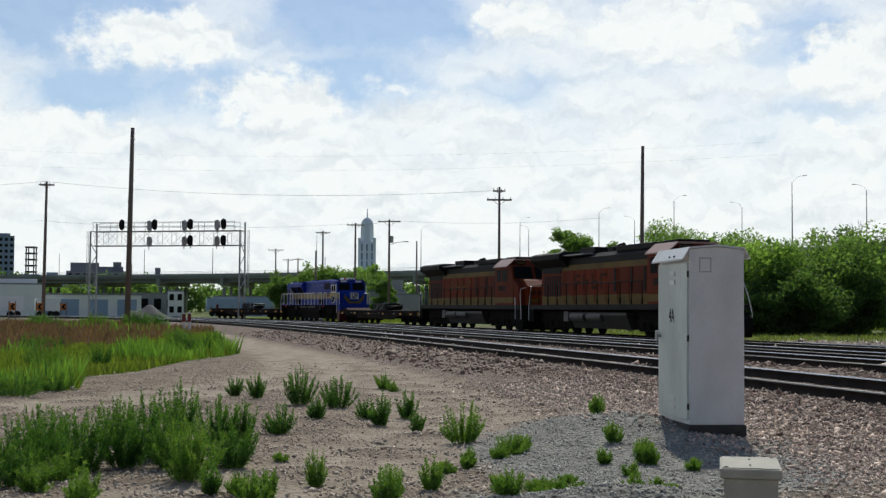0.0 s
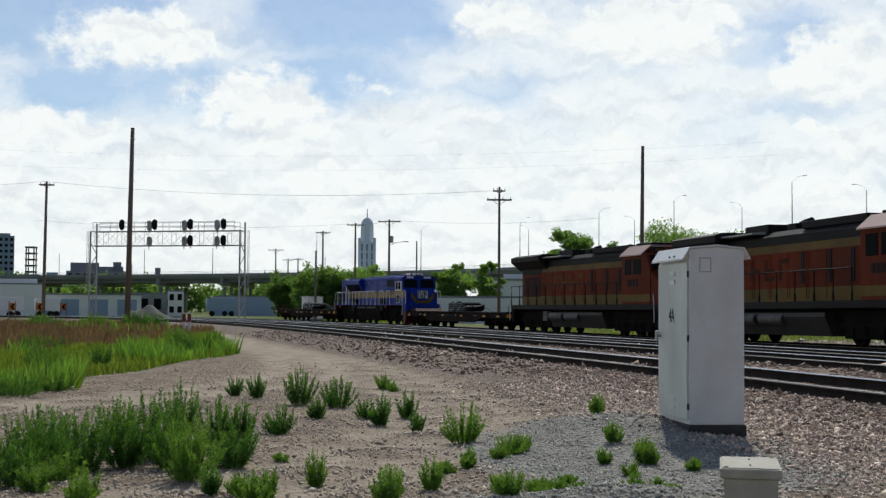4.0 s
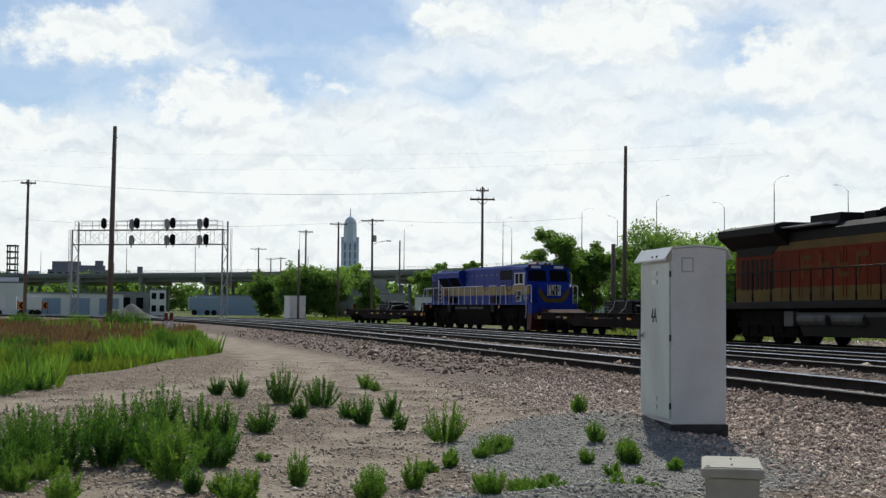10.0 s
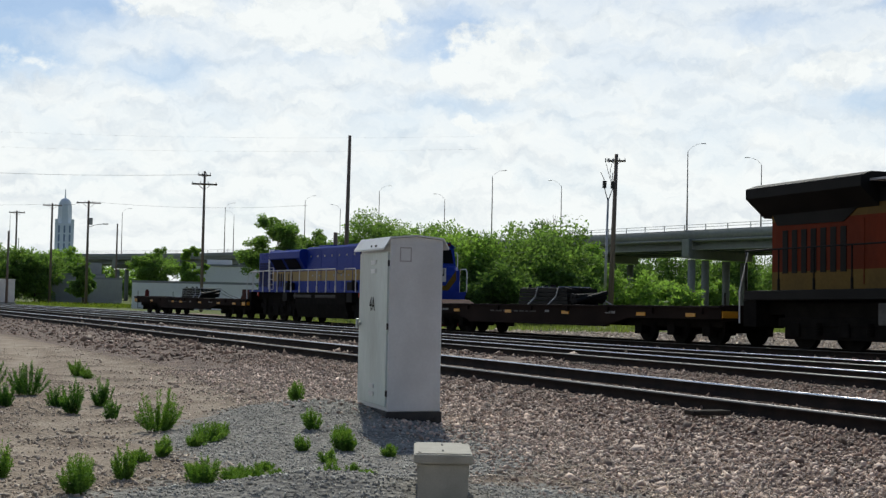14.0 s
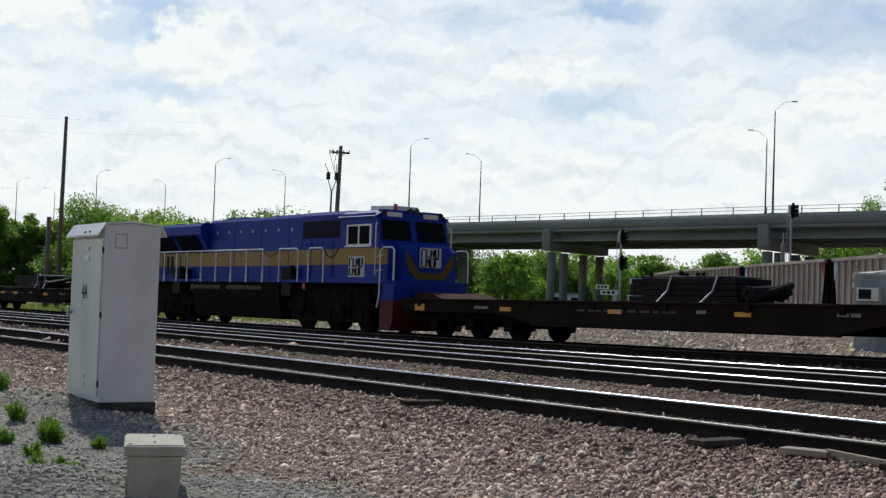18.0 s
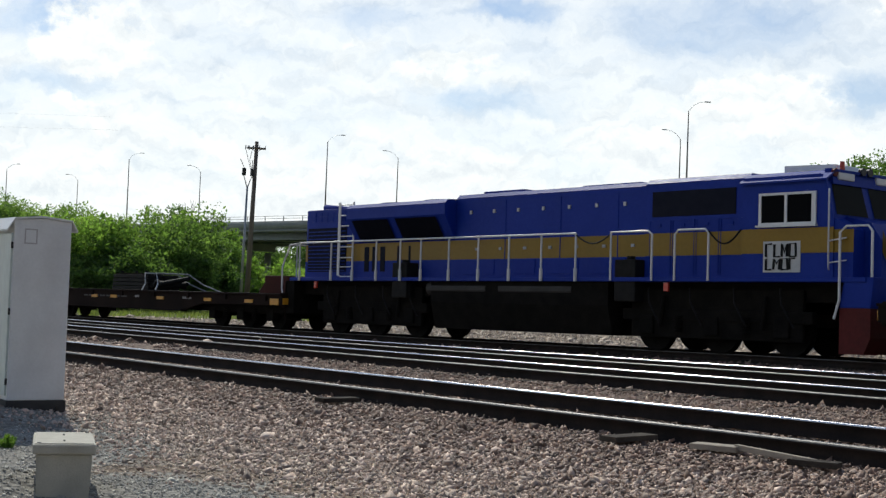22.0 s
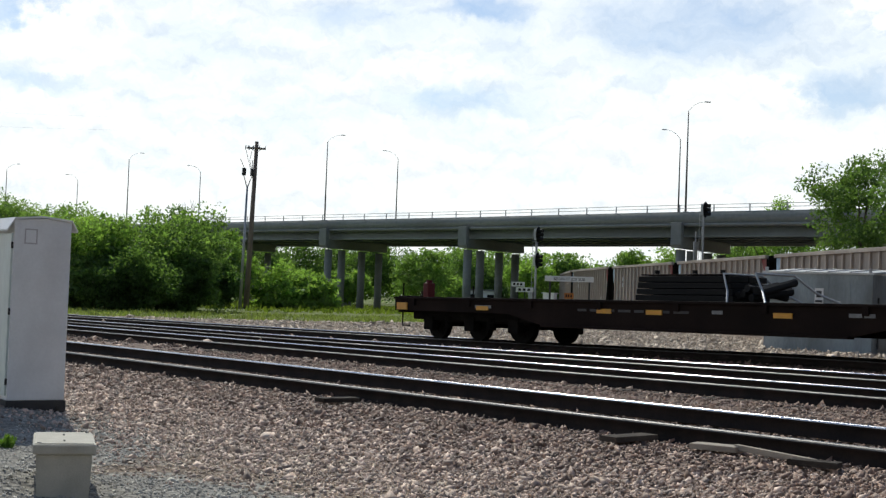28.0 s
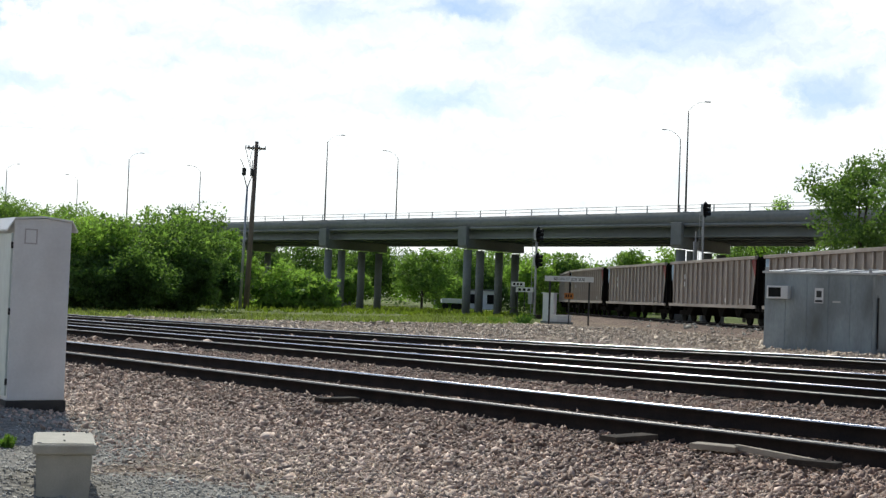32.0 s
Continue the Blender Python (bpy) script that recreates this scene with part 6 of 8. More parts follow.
def blue_locomotive():
    root = thing("diesel_locomotive", "glossy blue diesel locomotive with a mustard band and white handrails", "locomotive")
    R, F_ = -10.65, 10.65
    bm = BM()
    box(bm, R + 0.35, F_ - 0.75, -1.45, 1.45, 1.42, 1.64, 0.02)
    part("walkway", bm, M["loco_blue"], root, "blue side sill and walkway")
    bm = BM()
    box(bm, R + 0.5, F_ - 1.0, -1.0, 1.0, 1.05, 1.45)
    part("underframe", bm, M["underframe"], root)
    # engine hood: lower blue, mustard band, upper blue with a chamfered roof
    x0, x1 = -4.35, 6.35
    hw = 0.95
    for nm, z0, z1, mt in (("hood_lower", 1.64, 2.34, "loco_blue"), ("hood_band", 2.34, 2.92, "loco_gold")):
        bm = BM()
        box(bm, R + 1.2, x1, -hw, hw, z0, z1)
        part(nm, bm, M[mt], root)
    bm = BM()
    prism(bm, [(-hw, 2.92), (hw, 2.92), (hw, 4.22), (hw - 0.1, 4.34), (-hw + 0.1, 4.34), (-hw, 4.22)], x0, x1, "x")
    upper = part("hood_upper", bm, M["loco_blue"], root)
    for x in (-2.1, 0.2, 2.4, 4.2):
        for y in (-hw, hw):
            bm = BM()
            box(bm, x - 0.012, x + 0.012, y - 0.012, y + 0.012, 1.7, 4.1)
            part("panel_seam", bm, M["loco_blue"], upper)
    for k in range(9):
        x = -3.7 + k * 1.05
        for s in (-1, 1):
            for a in ((x, x + 0.1, 3.72, 3.83), (x + 0.3, x + 0.42, 2.6, 2.68)):
                bm = BM()
                box(bm, a[0], a[1], s * hw - 0.03, s * hw + 0.03, a[2], a[3], 0.006)
                part("latch", bm, M["galv"], upper)
    for k in range(6):
        x = -4.0 + k * 1.75
        for s in (-1, 1):
            bm = BM()
            box(bm, x, x + 1.45, s * (hw + 0.006) - 0.012, s * (hw + 0.006) + 0.012, 1.78, 2.32, 0.008)
            part("access_door", bm, M["loco_blue"], root)
    # roof hatches and stack
    for x, L, h in ((-3.6, 1.8, 0.1), (0.6, 2.2, 0.07), (3.2, 1.4, 0.09), (5.0, 1.0, 0.07)):
        bm = BM()
        box(bm, x, x + L, -0.55, 0.55, 4.34, 4.34 + h, 0.02)
        part("roof_hatch", bm, M["loco_blue"], upper)
    # radiator section: flared eaves over slanted dark grilles
    bm = BM()
    prism(bm, [(-hw, 2.92), (hw, 2.92), (1.38, 3.72), (1.38, 4.08), (1.26, 4.2), (-1.26, 4.2), (-1.38, 4.08), (-1.38, 3.72)], -8.35, -4.36, "x")
    rad = part("radiator_housing", bm, M["loco_blue"], root)
    for s in (-1, 1):
        for a, b in ((-8.1, -6.6), (-6.3, -4.7)):
            bm = BM()
            vs = [bm.verts.new(v) for v in ((a, s * 0.985, 2.97), (b, s * 0.985, 2.97), (b, s * 1.375, 3.67), (a, s * 1.375, 3.67))]
            bm.faces.new(vs)
            bmesh.ops.solidify(bm, geom=bm.faces[:], thickness=0.02)
            bmesh.ops.translate(bm, vec=(0, s * 0.02, -0.012), verts=bm.verts)
            part("radiator_grille", bm, M["grille"], rad)
    for x in (-7.4, -5.6):
        bm = BM()
        rod(bm, (x, 0, 4.2), (x, 0, 4.3), 0.72, seg=24)
        part("radiator_fan", bm, M["loco_blue"], rad)
    bm = BM()
    box(bm, R + 1.2, -8.36, -hw, hw, 2.92, 4.16, 0.04)
    tail = part("rear_hood", bm, M["loco_blue"], root)
    for s in (-1, 1):
        for row in range(2):
            for k in range(6):
                bm = BM()
                x = R + 1.32 + k * 0.115
                prism(bm, [(x, 3.72 + row * 0.2), (x + 0.075, 3.72 + row * 0.2), (x + 0.075, 3.86 + row * 0.2), (x, 3.86 + row * 0.2)], s * hw - 0.02, s * hw + 0.02)
                part("vent", bm, M["loco_blue"], tail)
        bm = BM()
        box(bm, R + 1.25, R + 2.0, s * (hw + 0.004) - 0.012, s * (hw + 0.004) + 0.012, 1.9, 3.5, 0.01)
        gr = part("rear_grille", bm, M["grille"], tail)
        for k in range(12):
            bm = BM()
            box(bm, R + 1.27, R + 1.98, s * (hw + 0.02) - 0.012, s * (hw + 0.02) + 0.012, 1.95 + k * 0.128, 1.985 + k * 0.128)
            part("slat", bm, M["loco_blue"], gr)
    for s in (-1, 1):
        bm = BM()
        pipe(bm, [(-8.75, s * 1.05, 4.35), (-8.75, s * 1.05, 1.76), (-8.7, s * 1.05, 1.7), (-8.45, s * 1.05, 1.7), (-8.4, s * 1.05, 1.76), (-8.4, s * 1.05, 4.35)], 0.025)
        ld = part("ladder", bm, M["rail_white"], root, "white ladder")
        for k in range(7):
            bm = BM()
            rod(bm, (-8.75, s * 1.05, 2.1 + k * 0.36), (-8.4, s * 1.05, 2.1 + k * 0.36), 0.022, seg=6)
            part("rung", bm, M["rail_white"], ld)
        for k in range(5):
            bm = BM()
            x = -8.0 + k * (0.34 if k < 3 else 0.46)
            box(bm, x, x + (0.2 if k < 3 else 0.08), s * hw - 0.012, s * hw + 0.012, 1.9 + (k > 2) * 0.3, 2.8, 0.01)
            part("filter_opening", bm, M["grille"], root)
    # horns
    bm = BM()
    for y in (-0.2, 0.2):
        rod(bm, (R + 1.5, y, 4.32), (R + 1.15, y, 4.32), 0.04, 0.12, seg=10)
    rod(bm, (R + 1.4, 0, 4.2), (R + 1.4, 0, 4.32), 0.04)
    part("horn", bm, M["loco_blue"], root)
    # intake section
    bm = BM()
    prism(bm, [(-1.12, 1.64), (1.12, 1.64), (1.12, 4.24), (1.0, 4.36), (-1.0, 4.36), (-1.12, 4.24)], 3.55, 6.36, "x")
    eq = part("equipment_bay", bm, M["loco_blue"], root)
    for s in (-1, 1):
        bm = BM()
        box(bm, 3.75, 6.05, s * 1.12 - 0.016, s * 1.12 + 0.016, 3.35, 4.02, 0.01)
        part("intake_grille", bm, M["grille"], eq)
        bm = BM()
        box(bm, 3.54, 6.37, s * 1.122 - 0.008, s * 1.122 + 0.008, 2.34, 2.92)
        part("band", bm, M["loco_gold"], eq)
        for k in range(4):
            bm = BM()
            x = 3.68 + k * 0.66
            for a in ((x, x + 0.012, 1.75, 3.25), (x + 0.6, x + 0.612, 1.75, 3.25), (x, x + 0.61, 3.24, 3.26)):
                box(bm, a[0], a[1], s * 1.13 - 0.006, s * 1.13 + 0.006, a[2], a[3])
            box(bm, x + 0.2, x + 0.34, s * 1.14 - 0.01, s * 1.14 + 0.01, 3.08, 3.16)
            part("locker_door", bm, M["loco_blue"], eq)
    # cab
    cx0, cx1 = 6.4, 8.75
    bm = BM()
    prism(bm, [(cx0, 1.64), (cx1 + 0.35, 1.64), (cx1 + 0.35, 3.2), (cx1, 4.0), (cx1 - 0.25, 4.18), (cx0, 4.18)], -1.38, 1.38)
    cab = part("cab", bm, M["loco_blue"], root)
    bm = BM()
    prism(bm, [(-1.46, 4.06), (-1.1, 4.3), (1.1, 4.3), (1.46, 4.06), (1.46, 4.01), (1.1, 4.24), (-1.1, 4.24), (-1.46, 4.01)], cx0 - 0.05, cx1 + 0.1, "x")
    part("cab_roof", bm, M["loco_blue"], root)
    for s in (-1, 1):
        bm = BM()
        box(bm, cx0 - 0.004, cx1 + 0.355, s * 1.384 - 0.008, s * 1.384 + 0.008, 2.34, 2.92)
        part("band", bm, M["loco_gold"], cab)
        bm = BM()
        wx0, wx1, wz0, wz1 = 7.0, 8.35, 3.0, 3.78
        for a in ((wx0, wx1, wz0, wz0 + 0.06), (wx0, wx1, wz1 - 0.06, wz1), (wx0, wx0 + 0.06, wz0 + 0.06, wz1 - 0.06), (wx1 - 0.1, wx1, wz0 + 0.06, wz1 - 0.06), (7.62, 7.68, wz0 + 0.06, wz1 - 0.06)):
            box(bm, a[0], a[1], s * 1.40 - 0.02, s * 1.40 + 0.02, a[2], a[3])
        box(bm, wx0 - 0.05, wx1 + 0.05, s * 1.43 - 0.05, s * 1.43 + 0.05, wz0 - 0.05, wz0)
        win = part("side_window", bm, M["rail_white"], cab, "white-framed sliding cab window")
        bm = BM()
        box(bm, wx0 + 0.05, wx1 - 0.05, s * 1.388 - 0.006, s * 1.388 + 0.006, wz0 + 0.05, wz1 - 0.05)
        part("pane", bm, M["cab_glass"], win)
        bm = BM()
        pipe(bm, [(cx1 + 0.22, s * 1.43, 1.85), (cx1 + 0.28, s * 1.5, 1.95), (cx1 + 0.28, s * 1.5, 3.7), (cx1 + 0.2, s * 1.43, 3.8)], 0.026, 8)
        part("grab_rail", bm, M["rail_white"], cab)
        bm = BM()
        box(bm, 7.12, 8.0, s * 1.392 - 0.008, s * 1.392 + 0.008, 1.78, 2.62)
        sh = part("paper_sign", bm, M["sheet_white"], cab, "white sheet with two rows of hand-painted black marks")
        daub(sh, lambda u, v: (7.2 + u, s * 1.402, 1.86 + v), 0.74, 0.32, 40 + s)
    # front: raked windshields, nose, headlights
    bm = BM()
    prism(bm, [(cx1 + 0.3, 1.64), (9.95, 1.64), (9.95, 2.6), (9.7, 3.02), (cx1 + 0.3, 3.2)], -0.95, 0.95)
    nose = part("nose", bm, M["loco_blue"], root)
    for s in (-1, 1):
        bm = BM()
        prism(bm, [(cx1 + 0.3, 1.64), (9.55, 1.64), (9.55, 2.85), (cx1 + 0.3, 3.15)], s * 0.95 if s > 0 else -1.36, 1.36 if s > 0 else -0.95)
        part("nose_side", bm, M["loco_blue"], nose)
        bm = BM()
        a, b = Vector((cx1 + 0.36, 0, 3.22)), Vector((cx1 + 0.02, 0, 4.0))
        for z in (0,):
            vs = [bm.verts.new((a.x, s * 0.12, a.z)), bm.verts.new((a.x, s * 1.28, a.z)), bm.verts.new((b.x, s * 1.22, b.z)), bm.verts.new((b.x, s * 0.12, b.z))]
            bm.faces.new(vs if s > 0 else vs[::-1])
        bmesh.ops.solidify(bm, geom=bm.faces[:], thickness=0.02)
        part("windshield", bm, M["windshield"], cab)
        bm = BM()
        box(bm, cx1 - 0.1, cx1 + 0.12, s * 0.72 - 0.3, s * 0.72 + 0.3, 4.06, 4.24, 0.04)
        part("number_board", bm, M["lamp_glass"], cab, "pale lit number board")
        bm = BM()
        pts = [(9.97, s * 0.95, 2.85), (9.97, s * 0.42, 2.02), (9.97, 0, 2.02), (9.97, 0, 1.72), (9.97, s * 0.55, 1.72), (9.97, s * 0.95, 2.35)]
        bm.faces.new([bm.verts.new(p) for p in (pts if s > 0 else pts[::-1])])
        bmesh.ops.solidify(bm, geom=bm.faces[:], thickness=0.012)
        part("nose_stripe", bm, M["loco_gold"], nose)
        bm = BM()
        box(bm, cx1 + 0.3, 9.56, s * 1.362 - 0.006, s * 1.362 + 0.006, 2.34, 2.86)
        part("band", bm, M["loco_gold"], nose)
        bm = BM()
        for z in (2.05, 2.6):
            pipe(bm, [(9.0, s * 1.37, z), (9.0, s * 1.45, z), (9.45, s * 1.45, z + 0.06)], 0.018)
        part("grab_iron", bm, M["rail_white"], nose)
    bm = BM()
    prism(bm, [(cx1 - 0.3, 3.95), (cx1 + 0.1, 3.95), (cx1 - 0.02, 4.32), (cx1 - 0.3, 4.32)], -1.2, 1.2)
    part("brow", bm, M["loco_blue"], cab)
    bm = BM()
    for y in (-0.13, 0.13):
        rod(bm, (cx1 + 0.02, y, 4.32), (cx1 + 0.16, y, 4.32), 0.1, seg=12)
    part("headlight", bm, M["dark_metal"], cab)
    for s in (-1, 1):
        bm = BM()
        rod(bm, (cx1 + 0.0, s * 1.12, 4.22), (cx1 + 0.1, s * 1.12, 4.22), 0.1, seg=12)
        part("marker_light", bm, M["loco_red"], cab)
    bm = BM()
    prism(bm, [(7.0, 4.28), (8.3, 4.28), (8.2, 4.5), (7.0, 4.54)], -0.5, 0.5)
    part("roof_unit", bm, M["lamp_glass"], root, "white roof air conditioner")
    bm = BM()
    rod(bm, (8.45, -0.55, 4.28), (8.45, -0.55, 4.54), 0.09, 0.07, seg=12)
    part("beacon", bm, M["beacon"], root, "red beacon lamp")
    bm = BM()
    box(bm, 9.98, 10.0, -0.42, 0.42, 2.25, 2.95)
    sh = part("paper_sign", bm, M["sheet_white"], nose, "white sheet with two rows of hand-painted black marks")
    daub(sh, lambda u, v: (10.006, -0.36 + u, 2.29 + v), 0.72, 0.28, 7)
    # pilot, steps, end rails
    bm = BM()
    prism(bm, [(9.4, 0.12), (9.95, 0.12), (10.1, 0.42), (10.1, 0.95), (9.4, 0.95)], -1.42, 1.42)
    part("pilot", bm, M["loco_red"], root, "red snow-plough pilot")
    bm = BM()
    box(bm, 9.4, 10.1, -1.42, 1.42, 0.95, 1.64, 0.02)
    part("front_platform", bm, M["loco_blue"], root)
    bm = BM()
    box(bm, R + 0.3, R + 0.75, -1.42, 1.42, 0.5, 1.42, 0.02)
    part("rear_platform", bm, M["underframe"], root)
    for s in (-1, 1):
        bm = BM()
        pipe(bm, [(9.2, s * 1.48, 0.75), (9.32, s * 1.48, 1.1), (9.32, s * 1.48, 2.78), (9.45, s * 1.46, 2.92), (9.95, s * 1.46, 2.92), (10.05, s * 1.46, 2.8), (10.05, s * 1.46, 1.64)], 0.028, 8)
        part("step_rail", bm, M["rail_white"], root)
        bm = BM()
        pipe(bm, [(R + 0.28, s * 1.48, 0.85), (R + 0.15, s * 1.48, 1.2), (R + 0.15, s * 1.48, 2.1), (R + 0.55, s * 1.48, 2.9), (R + 1.0, s * 1.48, 2.95)], 0.028, 8)
        part("step_rail", bm, M["rail_white"], root)
        for k, x in enumerate((R + 1.9, 4.9)):
            bm = BM()
            box(bm, x, x + 0.13, s * 1.46 - 0.03, s * 1.46 + 0.03, 1.22, 1.4, 0.01)
            part("tag", bm, M["beacon"], root, "small red tag")
    for y in (-1.2, -0.4, 0.4, 1.2):
        bm = BM()
        rod(bm, (R + 0.35, y, 1.6), (R + 0.35, y, 2.9), 0.026)
        part("end_stanchion", bm, M["rail_white"], root)
    bm = BM()
    rod(bm, (R + 0.35, -1.45, 2.92), (R + 0.35, 1.45, 2.92), 0.026)
    part("end_rail", bm, M["rail_white"], root)
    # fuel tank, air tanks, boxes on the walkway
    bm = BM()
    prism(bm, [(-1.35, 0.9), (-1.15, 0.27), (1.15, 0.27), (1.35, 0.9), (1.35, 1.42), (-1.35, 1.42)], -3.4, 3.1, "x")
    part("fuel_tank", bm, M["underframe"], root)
    for s in (-1, 1):
        for a, b in ((-3.6, -1.2), (-0.7, 1.9)):
            bm = BM()
            rod(bm, (a, s * 1.2, 1.24), (b, s * 1.2, 1.24), 0.17, seg=14)
            part("air_tank", bm, M["tank_grey"], root)
        for x in (-6.0, 3.15):
            bm = BM()
            box(bm, x - 0.33, x + 0.33, s * 1.2 - 0.22, s * 1.2 + 0.22, 1.0, 2.22, 0.03)
            rod(bm, (x, s * 1.2, 2.2), (x, s * 1.2, 2.34), 0.1)
            part("sand_box", bm, M["black"], root, "dark walkway box")
    bogie(root, -6.4, (-1.85, 0.0, 1.85), 0.53)
    bogie(root, 6.0, (-1.85, 0.0, 1.85), 0.53)
    for x in (-8.3, -6.9, -5.6, -4.4, 4.3, 5.5, 6.7, 7.9):
        for s in (-1, 1):
            bm = BM()
            pipe(bm, [(x, s * 1.3, 1.3), (x + 0.04, s * 1.32, 1.0), (x + 0.22, s * 1.3, 0.72), (x + 0.3, s * 1.24, 0.55)], 0.02)
            part("brake_hose", bm, M["black"], root)
    for x in (-7.9, -5.0, 4.6, 7.4):
        for s in (-1, 1):
            bm = BM()
            rod(bm, (x, s * 1.22, 0.5), (x + 0.1, s * 1.22, 1.15), 0.05, seg=8)
            part("brake_cylinder", bm, M["underframe"], root)
    coupler(root, R + 0.3, -1)
    coupler(root, F_ - 0.3, 1)
    return root


def walkway_rails(root):
    """White handrails along both walkways: stanchions at their own spacing, slack chains at the doors."""
    z0, z1, r = 1.68, 2.776, 0.026
    for s in (-1, 1):
        y = s * 1.48
        bm = BM()
        pipe(bm, [(-9.75, y, z1), (2.18, y, z1)], r, 8)
        rl = part("handrail", bm, M["rail_white"], root)
        for x in (-9.75, -8.08, -7.0, -5.84, -4.72, -3.8, -2.6, -1.4, -0.21, 0.98, 2.18):
            bm = BM()
            rod(bm, (x, y, z0 - 0.06), (x, y, z1 + 0.01), r, seg=8)
            rod(bm, (x, y, z0 - 0.08), (x, y, z0 + 0.24), r * 1.7, seg=6)
            part("stanchion", bm, M["rail_white"], rl)
        bm = BM()
        pipe(bm, [(3.34, y, z0 - 0.06), (3.34, y, z1), (4.5, y, z1), (4.62, y, z1 - 0.08), (4.62, y, z0 - 0.06)], r, 8)
        part("handrail", bm, M["rail_white"], root)
        bm = BM()
        pipe(bm, [(5.3, y, z0 - 0.06), (5.3, y, z1 - 0.1), (5.4, y, z1), (6.16, y, z1), (6.26, y, z1 - 0.08), (6.26, y, z0 - 0.06)], r, 8)
        part("handrail", bm, M["rail_white"], root)
        for a, b, drop in ((2.18, 3.34, 0.22), (6.26, 7.1, 0.3)):
            bm = BM()
            pipe(bm, [(a + (b - a) * k / 8, y + (0 if b < 5 else s * -0.05 * k / 8), z1 - 0.04 - drop * math.sin(k * math.pi / 8)) for k in range(9)], 0.02)
            part("chain", bm, M["black"], root)


def orange_locomotive(lit, label):
    root = thing("diesel_locomotive", label, "locomotive")
    R, F_ = -11.15, 11.15
    hw = 0.95
    bm = BM()
    box(bm, R + 0.4, F_ - 0.9, -1.5, 1.5, 1.35, 1.62, 0.02)
    part("walkway", bm, M["roof_black"], root)
    bm = BM()
    box(bm, R + 0.6, F_ - 1.2, -1.0, 1.0, 0.95, 1.4)
    part("underframe", bm, M["underframe"], root)
    for nm, z0, z1, mt in (("hood_stripe", 1.62, 2.15, "loco_yellow"), ("hood_side", 2.15, 3.55, "orange"), ("hood_stripe", 3.55, 3.85, "loco_yellow")):
        bm = BM()
        box(bm, R + 1.0, 7.0, -hw, hw, z0, z1)
        part(nm, bm, M[mt], root)
    bm = BM()
    prism(bm, [(-hw, 3.85), (hw, 3.85), (hw, 4.2), (hw - 0.3, 4.42), (-hw + 0.3, 4.42), (-hw, 4.2)], R + 1.0, 7.0, "x")
    top = part("hood_roof", bm, M["roof_black"], root, "sooty black hood roof")
    # wide radiator wings at the rear
    bm = BM()
    prism(bm, [(-0.9, 3.7), (0.9, 3.7), (1.55, 4.22), (1.55, 4.5), (1.2, 4.62), (-1.2, 4.62), (-1.55, 4.5), (-1.55, 4.22)], R + 0.55, -5.6, "x")
    part("radiator_wing", bm, M["roof_black"], root, "black overhanging radiator section")
    for s in (-1, 1):
        bm = BM()
        prism(bm, [(R + 0.98, 3.9), (R + 1.25, 3.45), (-7.0, 3.42), (-6.2, 3.9)], s * hw - 0.03, s * hw + 0.03)
        part("radiator_shroud", bm, M["roof_black"], root)
    # panel whose pale colour stands for glare on the roof
    bm = BM()
    prism(bm, [(-1.3, 4.42), (-0.6, 4.5), (0.6, 4.5), (1.3, 4.42), (1.3, 4.36), (-1.3, 4.36)], -5.55, -2.4, "x")
    part("roof_panel", bm, M["roof_glare"], top, "roof panel coloured pale as glare")
    for x, L, w, h in ((-4.4, 2.2, 0.7, 0.35), (-1.2, 0.8, 0.35, 0.3), (1.0, 5.2, 0.8, 0.25), (-8.5, 1.8, 0.8, 0.2)):
        bm = BM()
        box(bm, x, x + L, -w, w, 4.38, 4.42 + h, 0.03)
        part("roof_box", bm, M["roof_black"], top)
    bm = BM()
    for k in range(3):
        rod(bm, (-0.2, 0.1 * k - 0.3, 4.7), (0.35, 0.12 * k - 0.3, 4.7 + 0.04 * k), 0.05, 0.13, seg=10)
    part("horn", bm, M["roof_black"], top)
    for s in (-1, 1):
        for k in range(7):
            bm = BM()
            x = R + 1.5 + k * 0.42
            box(bm, x, x + 0.24, s * hw - 0.02, s * hw + 0.02, 2.1, 3.3, 0.01)
            part("louver", bm, M["roof_black"], root)
        for k in range(6):
            bm = BM()
            x = -6.2 + k * 1.6
            for a in ((x, x + 0.03, 1.75, 3.5), (x + 1.4, x + 1.43, 1.75, 3.5), (x, x + 1.43, 3.47, 3.5)):
                box(bm, a[0], a[1], s * (hw + 0.004) - 0.012, s * (hw + 0.004) + 0.012, a[2], a[3])
            part("access_door", bm, M["orange"], root)
        for k, x in enumerate((-4.6, -3.3, -2.0, -0.7)):
            bm = BM()
            box(bm, x, x + 0.22, s * (hw + 0.014) - 0.006, s * (hw + 0.014) + 0.006, 2.45, 3.3)
            box(bm, x + 0.22, x + 0.85, s * (hw + 0.014) - 0.006, s * (hw + 0.014) + 0.006, (3.12, 2.8, 2.45, 3.12)[k], (3.3, 2.98, 2.63, 3.3)[k])
            if k in (0, 2):
                box(bm, x + 0.22, x + 0.85, s * (hw + 0.014) - 0.006, s * (hw + 0.014) + 0.006, 2.8, 2.95)
            part("emblem", bm, M["emblem_dark"] if lit else M["emblem_gold"], root, "large plain block shape on the hood side")
        for x0, x1 in ((1.2, 1.45), (3.4, 3.62), (5.2, 5.5)):
            bm = BM()
            box(bm, x0, x1, s * hw - 0.022, s * hw + 0.022, 2.3, 3.5)
            part("dark_panel", bm, M["roof_black"], root)
        handrail(root, R + 0.5, 6.4, s * 1.5, 1.62, 2.75, 12, "roof_black", 0.024)
